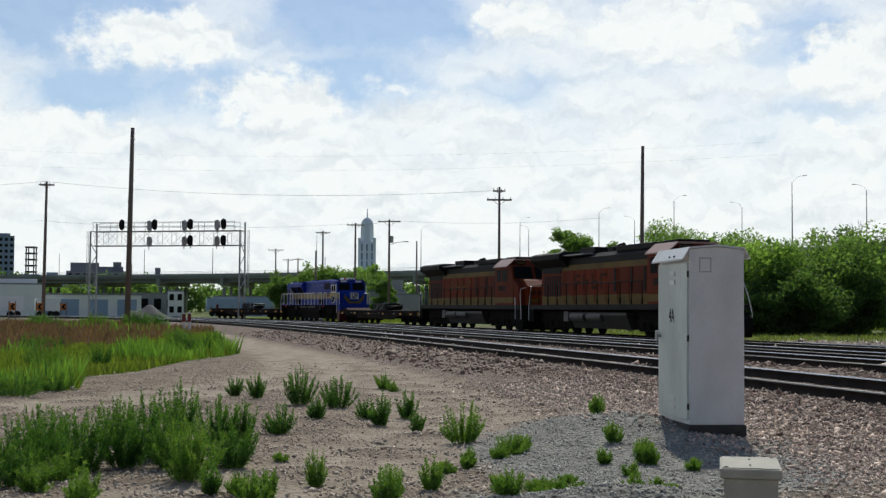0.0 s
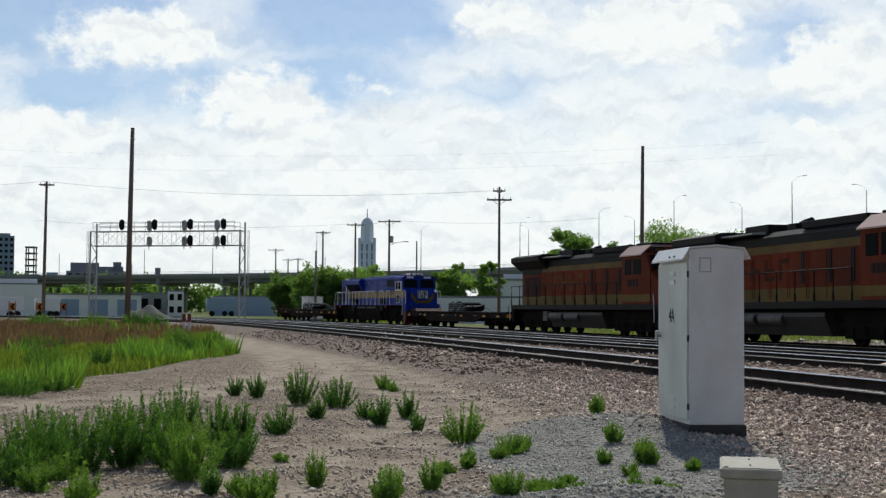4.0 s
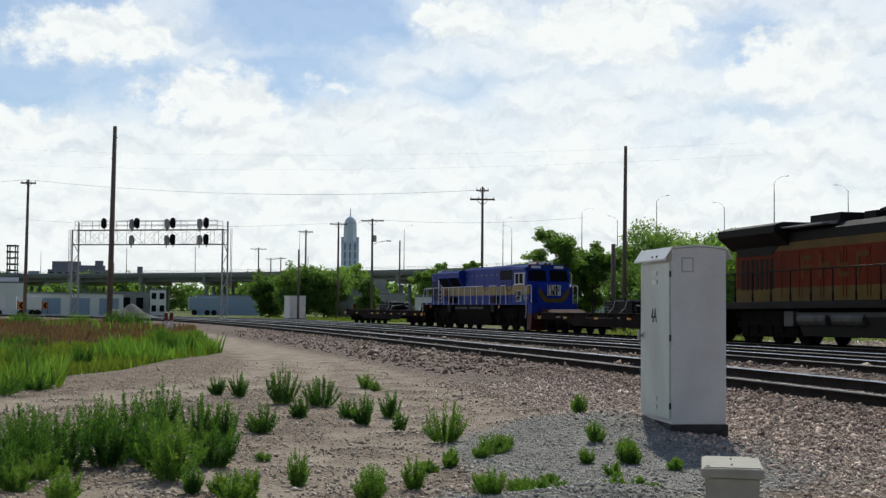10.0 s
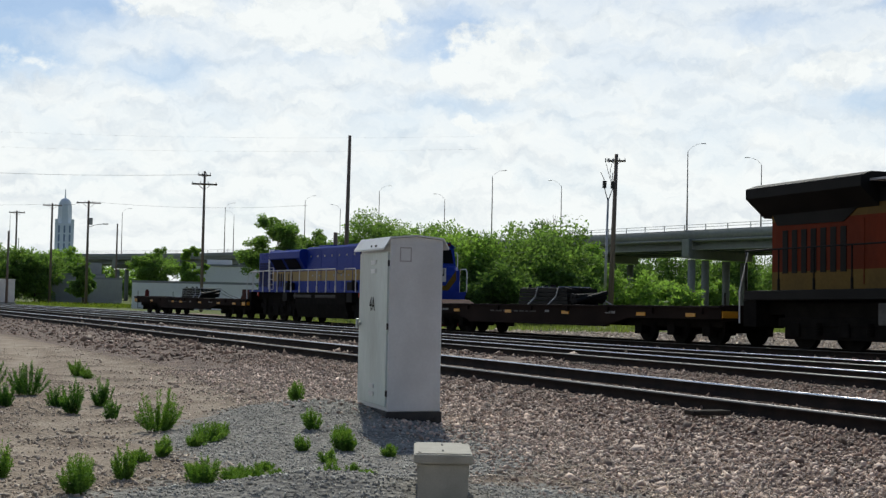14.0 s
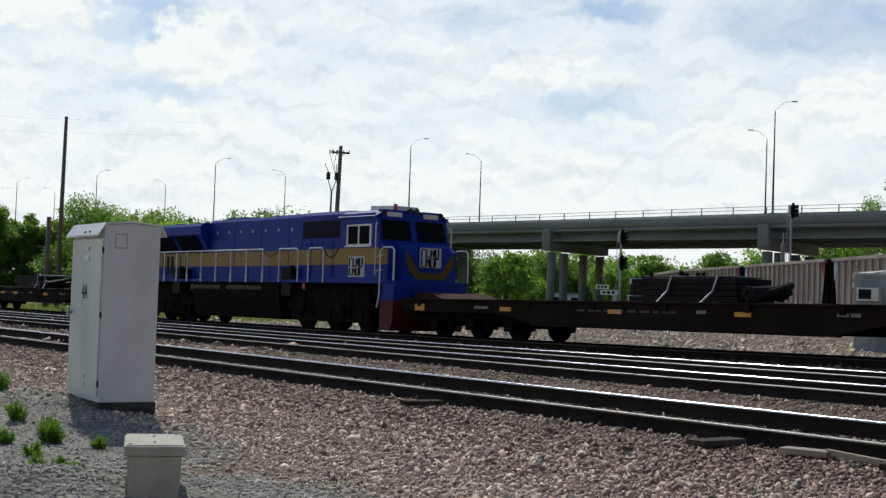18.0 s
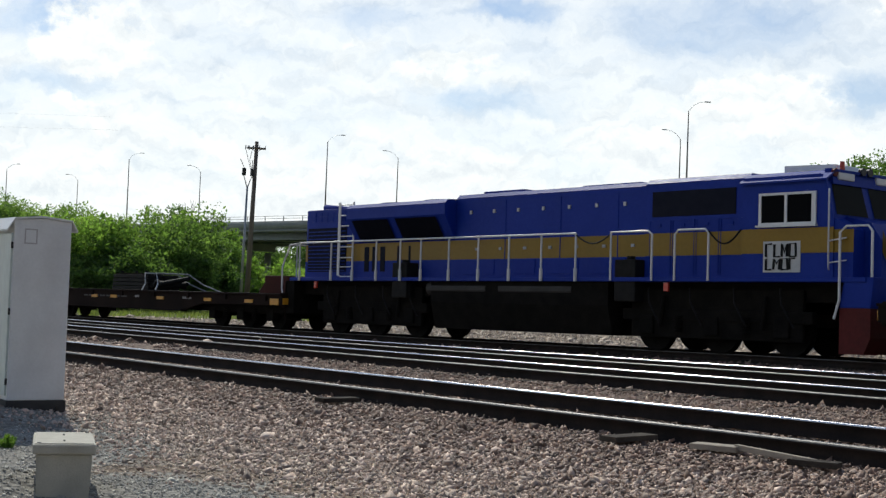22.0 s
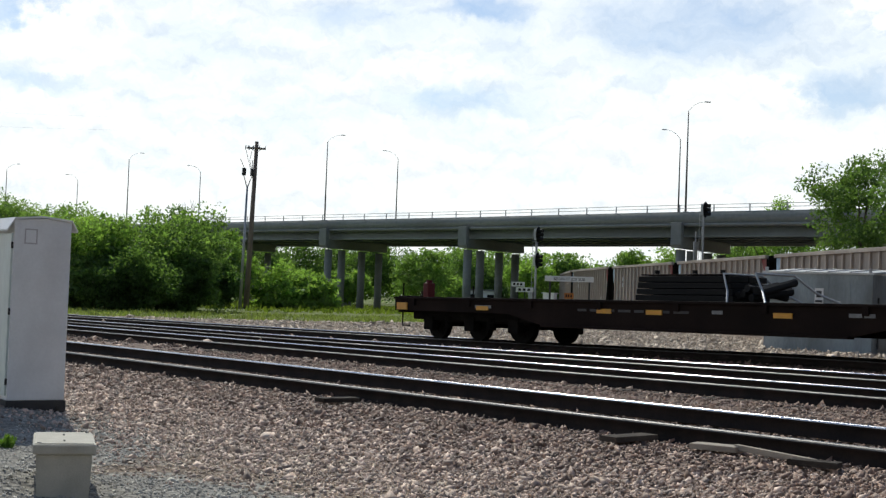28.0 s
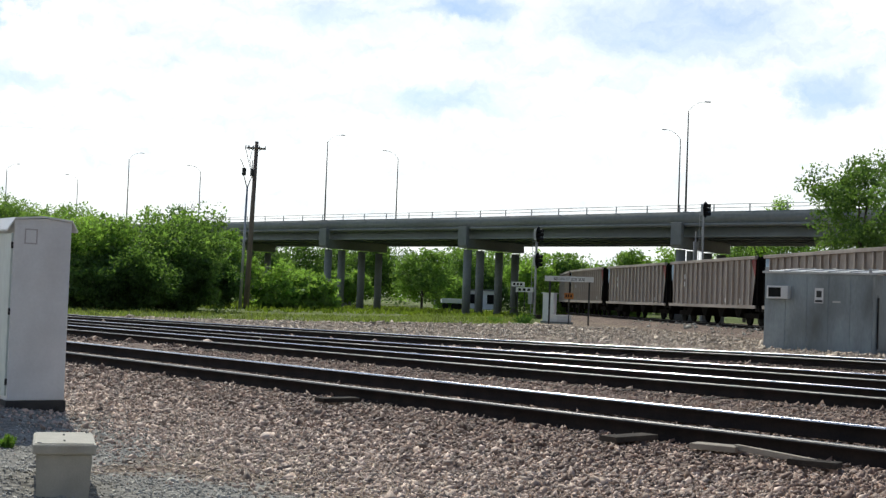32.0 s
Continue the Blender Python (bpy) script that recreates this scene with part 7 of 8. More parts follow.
        bm = BM()
        pipe(bm, [(R + 0.2, s * 1.5, 0.7), (R + 0.2, s * 1.5, 1.6), (R + 0.6, s * 1.5, 2.7)], 0.024)
        part("step_rail", bm, M["rail_white"], root)
    # cab and nose
    bm = BM()
    prism(bm, [(7.0, 1.62), (9.35, 1.62), (9.35, 3.25), (9.0, 4.05), (8.95, 4.12), (7.0, 4.12)], -1.45, 1.45)
    prism(bm, [(7.0, 4.1), (8.96, 4.1), (8.8, 4.44), (7.0, 4.44)], -1.05, 1.05)
    cab = part("cab", bm, M["orange"], root, "orange wide cab")
    bm = BM()
    prism(bm, [(-1.56, 4.06), (-1.0, 4.54), (1.0, 4.54), (1.56, 4.06), (1.56, 4.0), (1.0, 4.46), (-1.0, 4.46), (-1.56, 4.0)], 6.9, 8.75, "x")
    part("cab_roof", bm, mat("faded_pink_roof", (0.46, 0.30, 0.26), (0.38, 0.22, 0.18), 1, 12, 0.45), cab, "sun-bleached cab roof")
    bm = BM()
    box(bm, 7.2, 8.5, -0.8, 0.8, 4.5, 4.68, 0.04)
    part("roof_unit", bm, M["roof_black"], cab)
    for s in (-1, 1):
        for a, b in ((7.25, 7.8), (7.95, 8.6)):
            bm = BM()
            box(bm, a, b, s * 1.455 - 0.012, s * 1.455 + 0.012, 3.1, 3.85, 0.01)
            part("side_window", bm, M["cab_glass"], cab)
        bm = BM()
        vs = [bm.verts.new(p) for p in ((9.37, s * 0.1, 3.28), (9.37, s * 1.35, 3.28), (9.03, s * 1.28, 4.02), (9.03, s * 0.1, 4.02))]
        bm.faces.new(vs if s > 0 else vs[::-1])
        bmesh.ops.solidify(bm, geom=bm.faces[:], thickness=0.02)
        part("windshield", bm, M["windshield"], cab)
        bm = BM()
        box(bm, 8.75, 9.02, s * 0.75 - 0.28, s * 0.75 + 0.28, 4.15, 4.42, 0.03)
        nb = part("number_board", bm, M["roof_black"], cab)
        for k in range(4):
            bm = BM()
            box(bm, 9.02, 9.027, s * 0.75 - 0.2 + k * 0.11, s * 0.75 - 0.12 + k * 0.11, 4.2, 4.34)
            part("mark", bm, M["loco_yellow"], nb)
        bars(cab, 7.5, s * 1.462, 2.85, ((0.34, (0.16, 0.16, 0.16, 0.16), 0.07),), "roof_black", "mark")
        bm = BM()
        box(bm, 7.0, 9.36, s * 1.457 - 0.006, s * 1.457 + 0.006, 1.75, 2.1)
        part("band", bm, M["loco_yellow"], cab)
    bm = BM()
    prism(bm, [(9.3, 1.62), (10.35, 1.62), (10.35, 2.75), (9.9, 3.15), (9.3, 3.3)], -1.0, 1.0)
    for s in (-1, 1):
        prism(bm, [(9.3, 1.62), (9.95, 1.62), (9.95, 2.7), (9.3, 3.25)], min(s * 1.0, s * 1.42), max(s * 1.0, s * 1.42))
    nose = part("nose", bm, M["orange"], root, "orange nose")
    bm = BM()
    box(bm, 10.35, 10.362, -0.98, 0.98, 1.8, 2.0)
    part("band", bm, M["loco_yellow"], nose)
    bm = BM()
    box(bm, 10.35, 10.375, -0.2, 0.2, 1.75, 2.65, 0.01)
    part("nose_door", bm, M["orange"], nose)
    for k in range(4):
        bm = BM()
        box(bm, 10.376, 10.382, -0.85 + k * 0.45, -0.5 + k * 0.45, 2.25, 2.5)
        part("emblem", bm, M["emblem_dark"], nose, "plain dark block shape on the nose")
    for z in (2.72, 2.93):
        bm = BM()
        rod(bm, (10.0, 0.0, z), (10.38, 0.0, z), 0.05, seg=14)
        hl = part("headlight", bm, M["headlight"] if lit else M["lamp_glass"], nose, "headlight")
    for s in (-1, 1):
        bm = BM()
        rod(bm, (10.5, s * 0.95, 1.72), (10.62, s * 0.95, 1.72), 0.055, seg=14)
        part("ditch_light", bm, M["headlight"] if lit else M["lamp_glass"], root, "ditch light")
        bm = BM()
        pipe(bm, [(10.5, s * 1.5, 0.75), (10.5, s * 1.5, 1.25), (10.25, s * 1.45, 2.0), (10.0, s * 1.35, 2.6), (10.0, s * 1.0, 2.7)], 0.026, 8)
        part("step_rail", bm, M["rail_white"], root)
        bm = BM()
        pipe(bm, [(9.75, s * 1.5, 0.75), (9.75, s * 1.5, 1.35), (9.6, s * 1.47, 2.1)], 0.026, 8)
        part("step_rail", bm, M["rail_white"], root)
        for k in range(3):
            bm = BM()
            box(bm, 9.8, 10.5, s * 1.3 - 0.2, s * 1.3 + 0.2, 0.5 + k * 0.35, 0.54 + k * 0.35)
            part("step", bm, M["underframe"], root)
    bm = BM()
    prism(bm, [(9.7, 0.12), (10.75, 0.12), (10.95, 0.45), (10.85, 1.0), (9.7, 1.62)], -1.45, 1.45)
    part("pilot", bm, M["underframe"], root, "black snow-plough pilot")
    bm = BM()
    box(bm, R + 0.3, R + 0.9, -1.45, 1.45, 0.6, 1.35, 0.02)
    part("rear_platform", bm, M["underframe"], root)
    bm = BM()
    prism(bm, [(-1.45, 1.05), (-1.15, 0.35), (1.15, 0.35), (1.45, 1.05), (1.45, 1.2), (-1.45, 1.2)], -4.4, 3.4, "x")
    part("fuel_tank", bm, M["tank_grey"], root, "grimy grey fuel tank")
    for s in (-1, 1):
        for a, b in ((-4.2, -2.2), (-1.8, 0.2)):
            bm = BM()
            rod(bm, (a, s * 1.32, 0.95), (b, s * 1.32, 0.95), 0.24, seg=14)
            part("air_tank", bm, M["tank_worn"], root, "mottled grey air tank")
        bm = BM()
        box(bm, -5.3, -4.6, s * 1.3 - 0.15, s * 1.3 + 0.15, 0.7, 1.25, 0.02)
        part("equipment_box", bm, M["tank_worn"], root)
    bogie(root, -6.9, (-2.0, 0.0, 2.0), 0.53)
    bogie(root, 6.7, (-2.0, 0.0, 2.0), 0.53)
    coupler(root, R + 0.3, -1)
    coupler(root, F_ - 0.35, 1)
    return root


def flat_wagon(L, load_x, load_len, bulkhead, label):
    root = thing("flat_wagon", label, "rail wagon")
    h = L / 2
    bm = BM()
    for y in (-1.45, 1.45):
        prism(bm, [(-h, 1.12), (-h, 0.78), (-h + 4.9, 0.76), (-h + 6.2, 0.50), (h - 6.2, 0.50), (h - 4.9, 0.76), (h, 0.78), (h, 1.12)], y - 0.06, y + 0.06)
    part("side_sill", bm, M["flat_brown"], root, "rusty brown fish-belly side sills")
    bm = BM()
    for y in (-1.45, 1.45):
        box(bm, -h, h, y - 0.12, y + 0.12, 1.10, 1.16, 0.01)
        box(bm, -h + 6.2, h - 6.2, y - 0.12, y + 0.12, 0.46, 0.52, 0.01)
    part("flange", bm, M["flat_brown"], root)
    me = mesh_of("deck_plank", (lambda b: (box(b, -0.14, 0.14, -1.38, 1.38, 1.06, 1.165, 0.008), b)[1])(BM()), M["deck_wood"])
    n = int(L / 0.3)
    for k in range(n):
        piece("deck_plank", me, root, pose(-h + 0.15 + k * (L - 0.3) / (n - 1), 0, random.uniform(-0.008, 0.008)))
    for k in range(9):
        for y in (-1.53, 1.53):
            bm = BM()
            x = -h + 0.9 + k * (L - 1.8) / 8
            box(bm, x - 0.07, x + 0.07, y - 0.05, y + 0.05, 0.93, 1.13, 0.01)
            part("stake_pocket", bm, M["flat_brown"], root)
    for x in (-h + 0.35, -h + 3.9, -h + 8.4, -h + 10.0, 2.9, 6.2, h - 1.9, h - 0.4) if bulkhead else (-10.3, -6.16, -1.77, 2.42, 7.1, 9.74):
        for y in (-1.525, 1.525):
            bm = BM()
            end = abs(x) > h - 1
            box(bm, x - 0.24, x + 0.24, y - 0.012, y + 0.012, 0.84 if not end else 0.80, 0.95 if not end else 1.0)
            part("reflector", bm, M["reflector"], root, "yellow reflective strip")
    for y in (-1.522, 1.522):
        for x, ws in ((-h + 3.6, (0.3, 0.3)), (h - 6.2, (0.3, 0.25)), (1.0, (0.3,))):
            bars(root, x, y, 0.97, ((0.08, ws, 0.05),), "mark_white", "stencil", "white stencilled lettering")
        bars(root, -3.2, y, 0.94, ((0.06, (0.3, 0.5, 0.2, 0.4, 0.3, 0.35, 0.2, 0.45), 0.12),), "mark_faint", "stencil", "faded stencilled lettering")
    # cargo: bundle of black beams, chained down
    cargo = thing("beam_bundle", "bundle of dark steel beams chained to the flat wagon", "cargo")
    a, b = load_x - load_len / 2, load_x + load_len / 2
    long_ = b - load_len * (0.2 if bulkhead else 0.1)
    for k in range(4):
        for y0, y1 in ((-1.12, -0.5), (-0.46, 0.16)):
            bm = BM()
            box(bm, a + 0.03 * k, long_ - 0.03 * k, y0, y1, 1.175 + k * 0.145, 1.305 + k * 0.145, 0.012)
            part("beam", bm, M["roof_black"], cargo)
    bm = BM()
    box(bm, a + 0.1, long_ - 0.3, -1.05, 0.1, 1.76, 1.79, 0.01)
    part("cover_plate", bm, M["flat_brown"] if bulkhead else M["tank_grey"], cargo, "dull top plate")
    rng = random.Random(int(load_x * 10))
    for k in range(6):
        x = long_ + 0.08 + k * (b - long_) / 6
        z = 1.26 + rng.random() * 0.42 * (1 - k / 9)
        bm = BM()
        rod(bm, (x, -1.05, z), (x + rng.uniform(-0.1, 0.15), 0.2, 1.26 + rng.random() * 0.4), 0.09, seg=7)
        part("loose_bar", bm, M["roof_black"], cargo, "loose dark steel bar")
    for k in range(4):
        x = a + 0.5 + rng.random() * (load_len - 1.4)
        bm = BM()
        rod(bm, (x, -1.0, 1.8), (x, -1.0, 1.88), 0.06, seg=7)
        part("stake", bm, M["roof_black"], cargo)
    for x, lean in (((long_ - 0.25, 0.35), (b - 0.1, 0.5)) if bulkhead else ((a + 1.5, -0.2), (b - 1.0, -0.25))):
        bm = BM()
        pipe(bm, [(x + lean, -1.44, 1.15), (x + lean * 0.45, -1.2, 1.42), (x, -1.15, 1.79), (x, 0.18, 1.79), (x + lean * 0.45, 0.7, 1.42), (x + lean, 1.3, 1.17)], 0.026)
        part("chain", bm, M["galv"], cargo, "steel binder chain")
    if bulkhead:
        bm = BM()
        box(bm, h - 1.5, h - 0.1, -1.2, 1.2, 1.16, 1.74, 0.04)
        prism(bm, [(h - 2.0, 1.16), (h - 1.5, 1.16), (h - 1.5, 1.66)], -1.1, 1.1)
        part("end_box", bm, M["rust_red"], root, "brown-red box at the wagon's end")
    else:
        bm = BM()
        prism(bm, [(-h + 0.1, 1.16), (-h + 1.5, 1.16), (-h + 0.9, 1.34), (-h + 0.1, 1.36)], -1.1, 1.1)
        part("end_box", bm, M["rust_red"], root, "brown-red box at the wagon's end")
    if bulkhead:
        bm = BM()
        box(bm, -h + 0.55, -h + 0.8, -0.95, -0.7, 1.16, 1.58, 0.03)
        rod(bm, (-h + 0.68, -0.82, 1.58), (-h + 0.68, -0.82, 1.66), 0.09, seg=12)
        part("end_marker", bm, M["loco_red"], root, "red end-of-train marker")
    for x in (-h + 0.1, h - 0.1):
        for y in (-1.3, 1.3):
            bm = BM()
            pipe(bm, [(x, y, 1.55), (x, y, 1.2), (x, y, 0.7), (x, y, 0.35), (x, y * 0.8, 0.35)], 0.022)
            part("grab_iron", bm, M["flat_brown"], root)
        bm = BM()
        box(bm, x - 0.1, x + 0.1, -1.4, 1.4, 0.72, 1.2, 0.02)
        part("end_sill", bm, M["flat_brown"], root)
        for y in (-1.2, 1.2):
            bm = BM()
            box(bm, x + (0.1 if x > 0 else -0.14), x + (0.14 if x > 0 else -0.1), y - 0.28, y + 0.28, 0.82, 1.02, 0.01)
            part("reflector", bm, M["reflector"], root, "yellow reflective strip")
    bogie(root, -h + 2.95, (-1.8, 0.0, 1.8), 0.44)
    bogie(root, h - 2.95, (-1.8, 0.0, 1.8), 0.44)
    coupler(root, -h, -1)
    coupler(root, h, 1)
    return root, cargo


def fit_body(root, k, xs=None, zs=None):
    """Scales a vehicle's parts along its length by k (its body by a table) and sets its heights; wheels stay round."""
    for ob in root.children_recursive:
        if ob.name.startswith("wheelset"):
            continue
        if ob.data.users == 1:
            n = len(ob.data.vertices)
            co = np.zeros(n * 3, np.float32)
            ob.data.vertices.foreach_get("co", co)
            co = co.reshape(-1, 3)
            high = co[:, 2].max() > 1.5 and not ob.name.startswith(("bogie", "spring", "brake"))
            if xs and high and ob.name.startswith(("sand_box", "tag", "step_rail")):
                c = (co[:, 0].min() + co[:, 0].max()) / 2
                co[:, 0] += np.interp(c, *xs) - c
            elif xs and high:
                co[:, 0] = np.where(co[:, 2] > 1.3, np.interp(co[:, 0], *xs), co[:, 0] * k)
            else:
                co[:, 0] *= k
            if zs:
                co[:, 2] = np.interp(co[:, 2], *zs)
            ob.data.vertices.foreach_set("co", co.ravel())
            ob.data.update()
        ob.location.x *= k
    for i, (ob, x, r) in enumerate(WHEELS):
        if ob.parent == root:
            WHEELS[i] = (ob, x * k, r)
    return root


BLUE_X = ((-10.65, -10.5, -9.45, -8.57, -8.35, -4.36, 3.55, 6.4, 7.0, 8.35, 9.1, 9.55, 9.95, 10.65), (-10.5, -10.35, -10.2, -7.8, -7.5, -2.94, 4.1, 7.1, 7.55, 8.99, 9.4, 9.85, 10.25, 10.8))
BLUE_Z = ((0, 1.42, 1.64, 2.34, 2.92, 4.34, 4.66), (0, 1.60, 1.70, 2.21, 2.74, 4.0, 4.3))
ORANGE_X = ((-11.15, 4.0, 7.0, 8.7, 9.35, 10.35, 11.15), (-11.15, 3.4, 5.9, 8.3, 9.2, 10.6, 11.3))
LOCO_BLUE = fit_body(blue_locomotive(), 1.02, BLUE_X, BLUE_Z)
walkway_rails(LOCO_BLUE)
LOCO_LEAD = fit_body(orange_locomotive(True, "grimy orange and black freight locomotive with lit headlights"), 1.0, ORANGE_X)
LOCO_SECOND = fit_body(orange_locomotive(False, "grimy orange and black freight locomotive behind the leader"), 1.0, ORANGE_X)
FLAT_FRONT, LOAD_FRONT = flat_wagon(22.4, 0.3, 4.0, False, "brown flat wagon with wooden deck ahead of the blue locomotive")
FLAT_REAR, LOAD_REAR = flat_wagon(21.4, 0.15, 3.65, True, "brown flat wagon with wooden deck behind the blue locomotive")


# ---- weeds, grass, loose stones ----
def weed_plant(x, y, h, w, dark, seed):
    rng = np.random.default_rng(seed + 500)
    z = float(ground_z(np.array([[x, y]]))[0])
    root = thing("weed", "bushy green weed growing in the gravel" if dark else "feathery light green weed growing in the gravel", "weed", pose(x, y, z - 0.02), "weeds in the gravel")
    n_st = int(18 + 48 * w)
    st = []
    P, A, S, T = [], [], [], []
    for k in range(n_st):
        a, r = rng.uniform(0, 2 * np.pi), w * 0.5 * rng.uniform(0, 1) ** 0.6
        tip = np.array([r * np.cos(a), r * np.sin(a), h * rng.uniform(0.45, 1.12) * (1 - 0.35 * (r / (w * 0.5 + 1e-6)) ** 2)])
        base = np.array([tip[0] * 0.35, tip[1] * 0.35, 0.0])
        mid = (base + tip) / 2 + np.array([tip[0] * 0.12, tip[1] * 0.12, h * 0.03])
        st.append((base, mid, tip))
        m = int(42 + 130 * h)
        u = rng.uniform(0.08, 1.0, m) ** 0.85
        q = (1 - u)[:, None] ** 2 * base + 2 * ((1 - u) * u)[:, None] * mid + u[:, None] ** 2 * tip
        d = rng.normal(size=(m, 3)) * np.array([0.8, 0.8, 0.9]) + np.array([0, 0, 1.0])
        d /= np.linalg.norm(d, axis=1)[:, None]
        P.append(q)
        A.append(d)
        S.append(rng.uniform(0.5, 1.15, m) * (0.036 + 0.034 * h) * (1.15 - 0.45 * u))
        T.append(u * rng.uniform(0.7, 1.2, m) > 0.8)
    P, A, S = np.concatenate(P), np.concatenate(A), np.concatenate(S)[:, None]
    B = np.cross(A, rng.normal(size=A.shape))
    B /= np.linalg.norm(B, axis=1)[:, None] + 1e-9
    V = np.stack([P, P + A * S * 0.45 + B * S * 0.095, P + A * S, P + A * S * 0.45 - B * S * 0.095], 1).reshape(-1, 3)
    V[:, 2] = np.maximum(V[:, 2], 0.0)
    me = fast_mesh("foliage", V, np.arange(len(V)).reshape(-1, 4), M["weed_dark" if dark else "weed"])
    me.materials.append(M["weed"] if dark else M["weed_tip"])
    me.polygons.foreach_set("material_index", np.concatenate(T).astype(np.int32))
    piece("foliage", me, root)
    V, F = [], []
    for base, mid, tip in st:
        i = len(V)
        o = np.array([0.004, 0, 0])
        V += [base - o, base + o, mid - o * 0.7, mid + o * 0.7, tip - o * 0.3, tip + o * 0.3, base + o[[1, 0, 2]], mid + o[[1, 0, 2]] * 0.7, tip + o[[1, 0, 2]] * 0.3]
        F += [(i, i + 1, i + 3, i + 2), (i + 2, i + 3, i + 5, i + 4), (i + 1, i + 6, i + 7, i + 3), (i + 3, i + 7, i + 8, i + 5)]
    piece("stalk", fast_mesh("stalk", V, F, M["weed"]), root)


THICK = [(-3.58, 11.3, .45, .45, 1), (-4.1, 13.9, .48, .65, 1), (-3.29, 10.97, .26, .32, 0), (-3.25, 12.3, .6, .68, 1), (-2.95, 12.6, .64, .62, 1), (-2.85, 13.3, .68, .7, 1), (-3.05, 15.8, .61, .56, 1), (-2.2, 11.75, .58, .66, 0), (-2.44, 14.6, .56, .58, 1),
         (-2.15, 14.6, .49, .4, 1), (-2.8, 10.7, .28, .3, 0), (-1.83, 10.7, .25, .26, 1), (-1.57, 10.7, .2, .36, 0), (-1.35, 10.5, .27, .2, 0), (-3.7, 12.9, .55, .7, 1), (-2.5, 12.6, .55, .6, 1), (-3.5, 14.6, .5, .6, 1), (-4.4, 12.2, .45, .6, 1)]
SPARSE = [(-3.45, 22.5, .36, .34, 1), (-3.0, 22.0, .42, .42, 1), (-1.92, 16.05, .37, .44, 1), (-2.17, 20.7, .57, .57, 1), (-1.7, 18.4, .33, .33, 1), (-1.54, 20.2, .51, .6, 1), (-1.06, 18.6, .28, .32, 1), (-.79, 17.7, .45, .38, 1), (-1.09, 25.4, .32, .43, 0),
          (-.49, 18.9, .4, .36, 1), (-.31, 17.0, .28, .25, 1), (.24, 15.4, .5, .55, 0), (-1.06, 11.5, .33, .27, 0), (-.4, 10.55, .28, .22, 0), (-.08, 11.1, .29, .24, 0)]
SMALL = [(.71, 13.9, .23, .42, 0), (.5, 10.95, .18, .23, 0), (.26, 13.1, .17, .17, 0), (1.95, 17.1, .2, .22, 0), (1.8, 14.2, .24, .27, 0), (1.94, 13.0, .25, .25, 0), (.83, 11.2, .12, .24, 0), (-7.1, 22.6, .4, 1.1, 1), (-6.9, 24.1, .37, .9, 1), (1.7, 12.2, .14, .2, 0),
         (2.05, 13.7, .15, .2, 0), (1.1, 11.7, .1, .2, 0), (-.9, 24.8, .2, .3, 0), (.05, 12.4, .14, .2, 0), (1.55, 13.0, .16, .2, 0), (2.35, 12.6, .13, .2, 0), (1.99, 12.95, .2, .26, 0), (1.9, 16.5, .26, .24, 0), (.83, 14.1, .2, .3, 0), (.57, 13.56, .16, .26, 0), (.24, 12.67, .18, .2, 0), (-.41, 10.3, .3, .3, 0), (.51, 10.5, .24, .34, 0),
         (.81, 10.98, .14, .34, 0), (1.05, 11.05, .13, .36, 0), (1.6, 11.3, .16, .2, 0), (1.8, 11.3, .14, .16, 0), (1.88, 11.05, .12, .16, 0), (-1.42, 10.3, .28, .34, 0), (-2.74, 10.3, .26, .3, 0), (-3.3, 11.7, .3, .5, 0), (-2.0, 12.9, .5, .6, 1), (-3.9, 12.4, .5, .7, 1), (-1.6, 13.4, .1, .2, 0), (46.1, 75.5, .75, 1.7, 1), (44.2, 76.2, .5, 1.4, 0)]
CLUMPS = [(-8.6, 44, .8, 1.1, 1), (-8.0, 42.5, .75, 1.0, 1), (-7.3, 42.8, .8, 1.0, 1), (-6.8, 41.6, .55, .9, 0), (-9.3, 31.5, .75, 1.0, 1), (-8.6, 29.5, .6, .9, 0), (-8.4, 33, .65, .8, 1), (-9.8, 27.5, .6, .9, 1), (-10.8, 30, .6, 1.1, 0), (-11.9, 60, .6, 1.4, 0),
          (-22.5, 99.5, 1.3, 2.6, 1), (-25.6, 99, 1.0, 2.4, 0), (-29, 98, 1.0, 3.0, 1), (-20.5, 96, 1.1, 2.4, 1), (-13.9, 46, .6, 1.2, 1), (-12.8, 45, .5, 1.0, 1)]
for i, row in enumerate(THICK + SPARSE + SMALL + CLUMPS):
    weed_plant(*row, i)


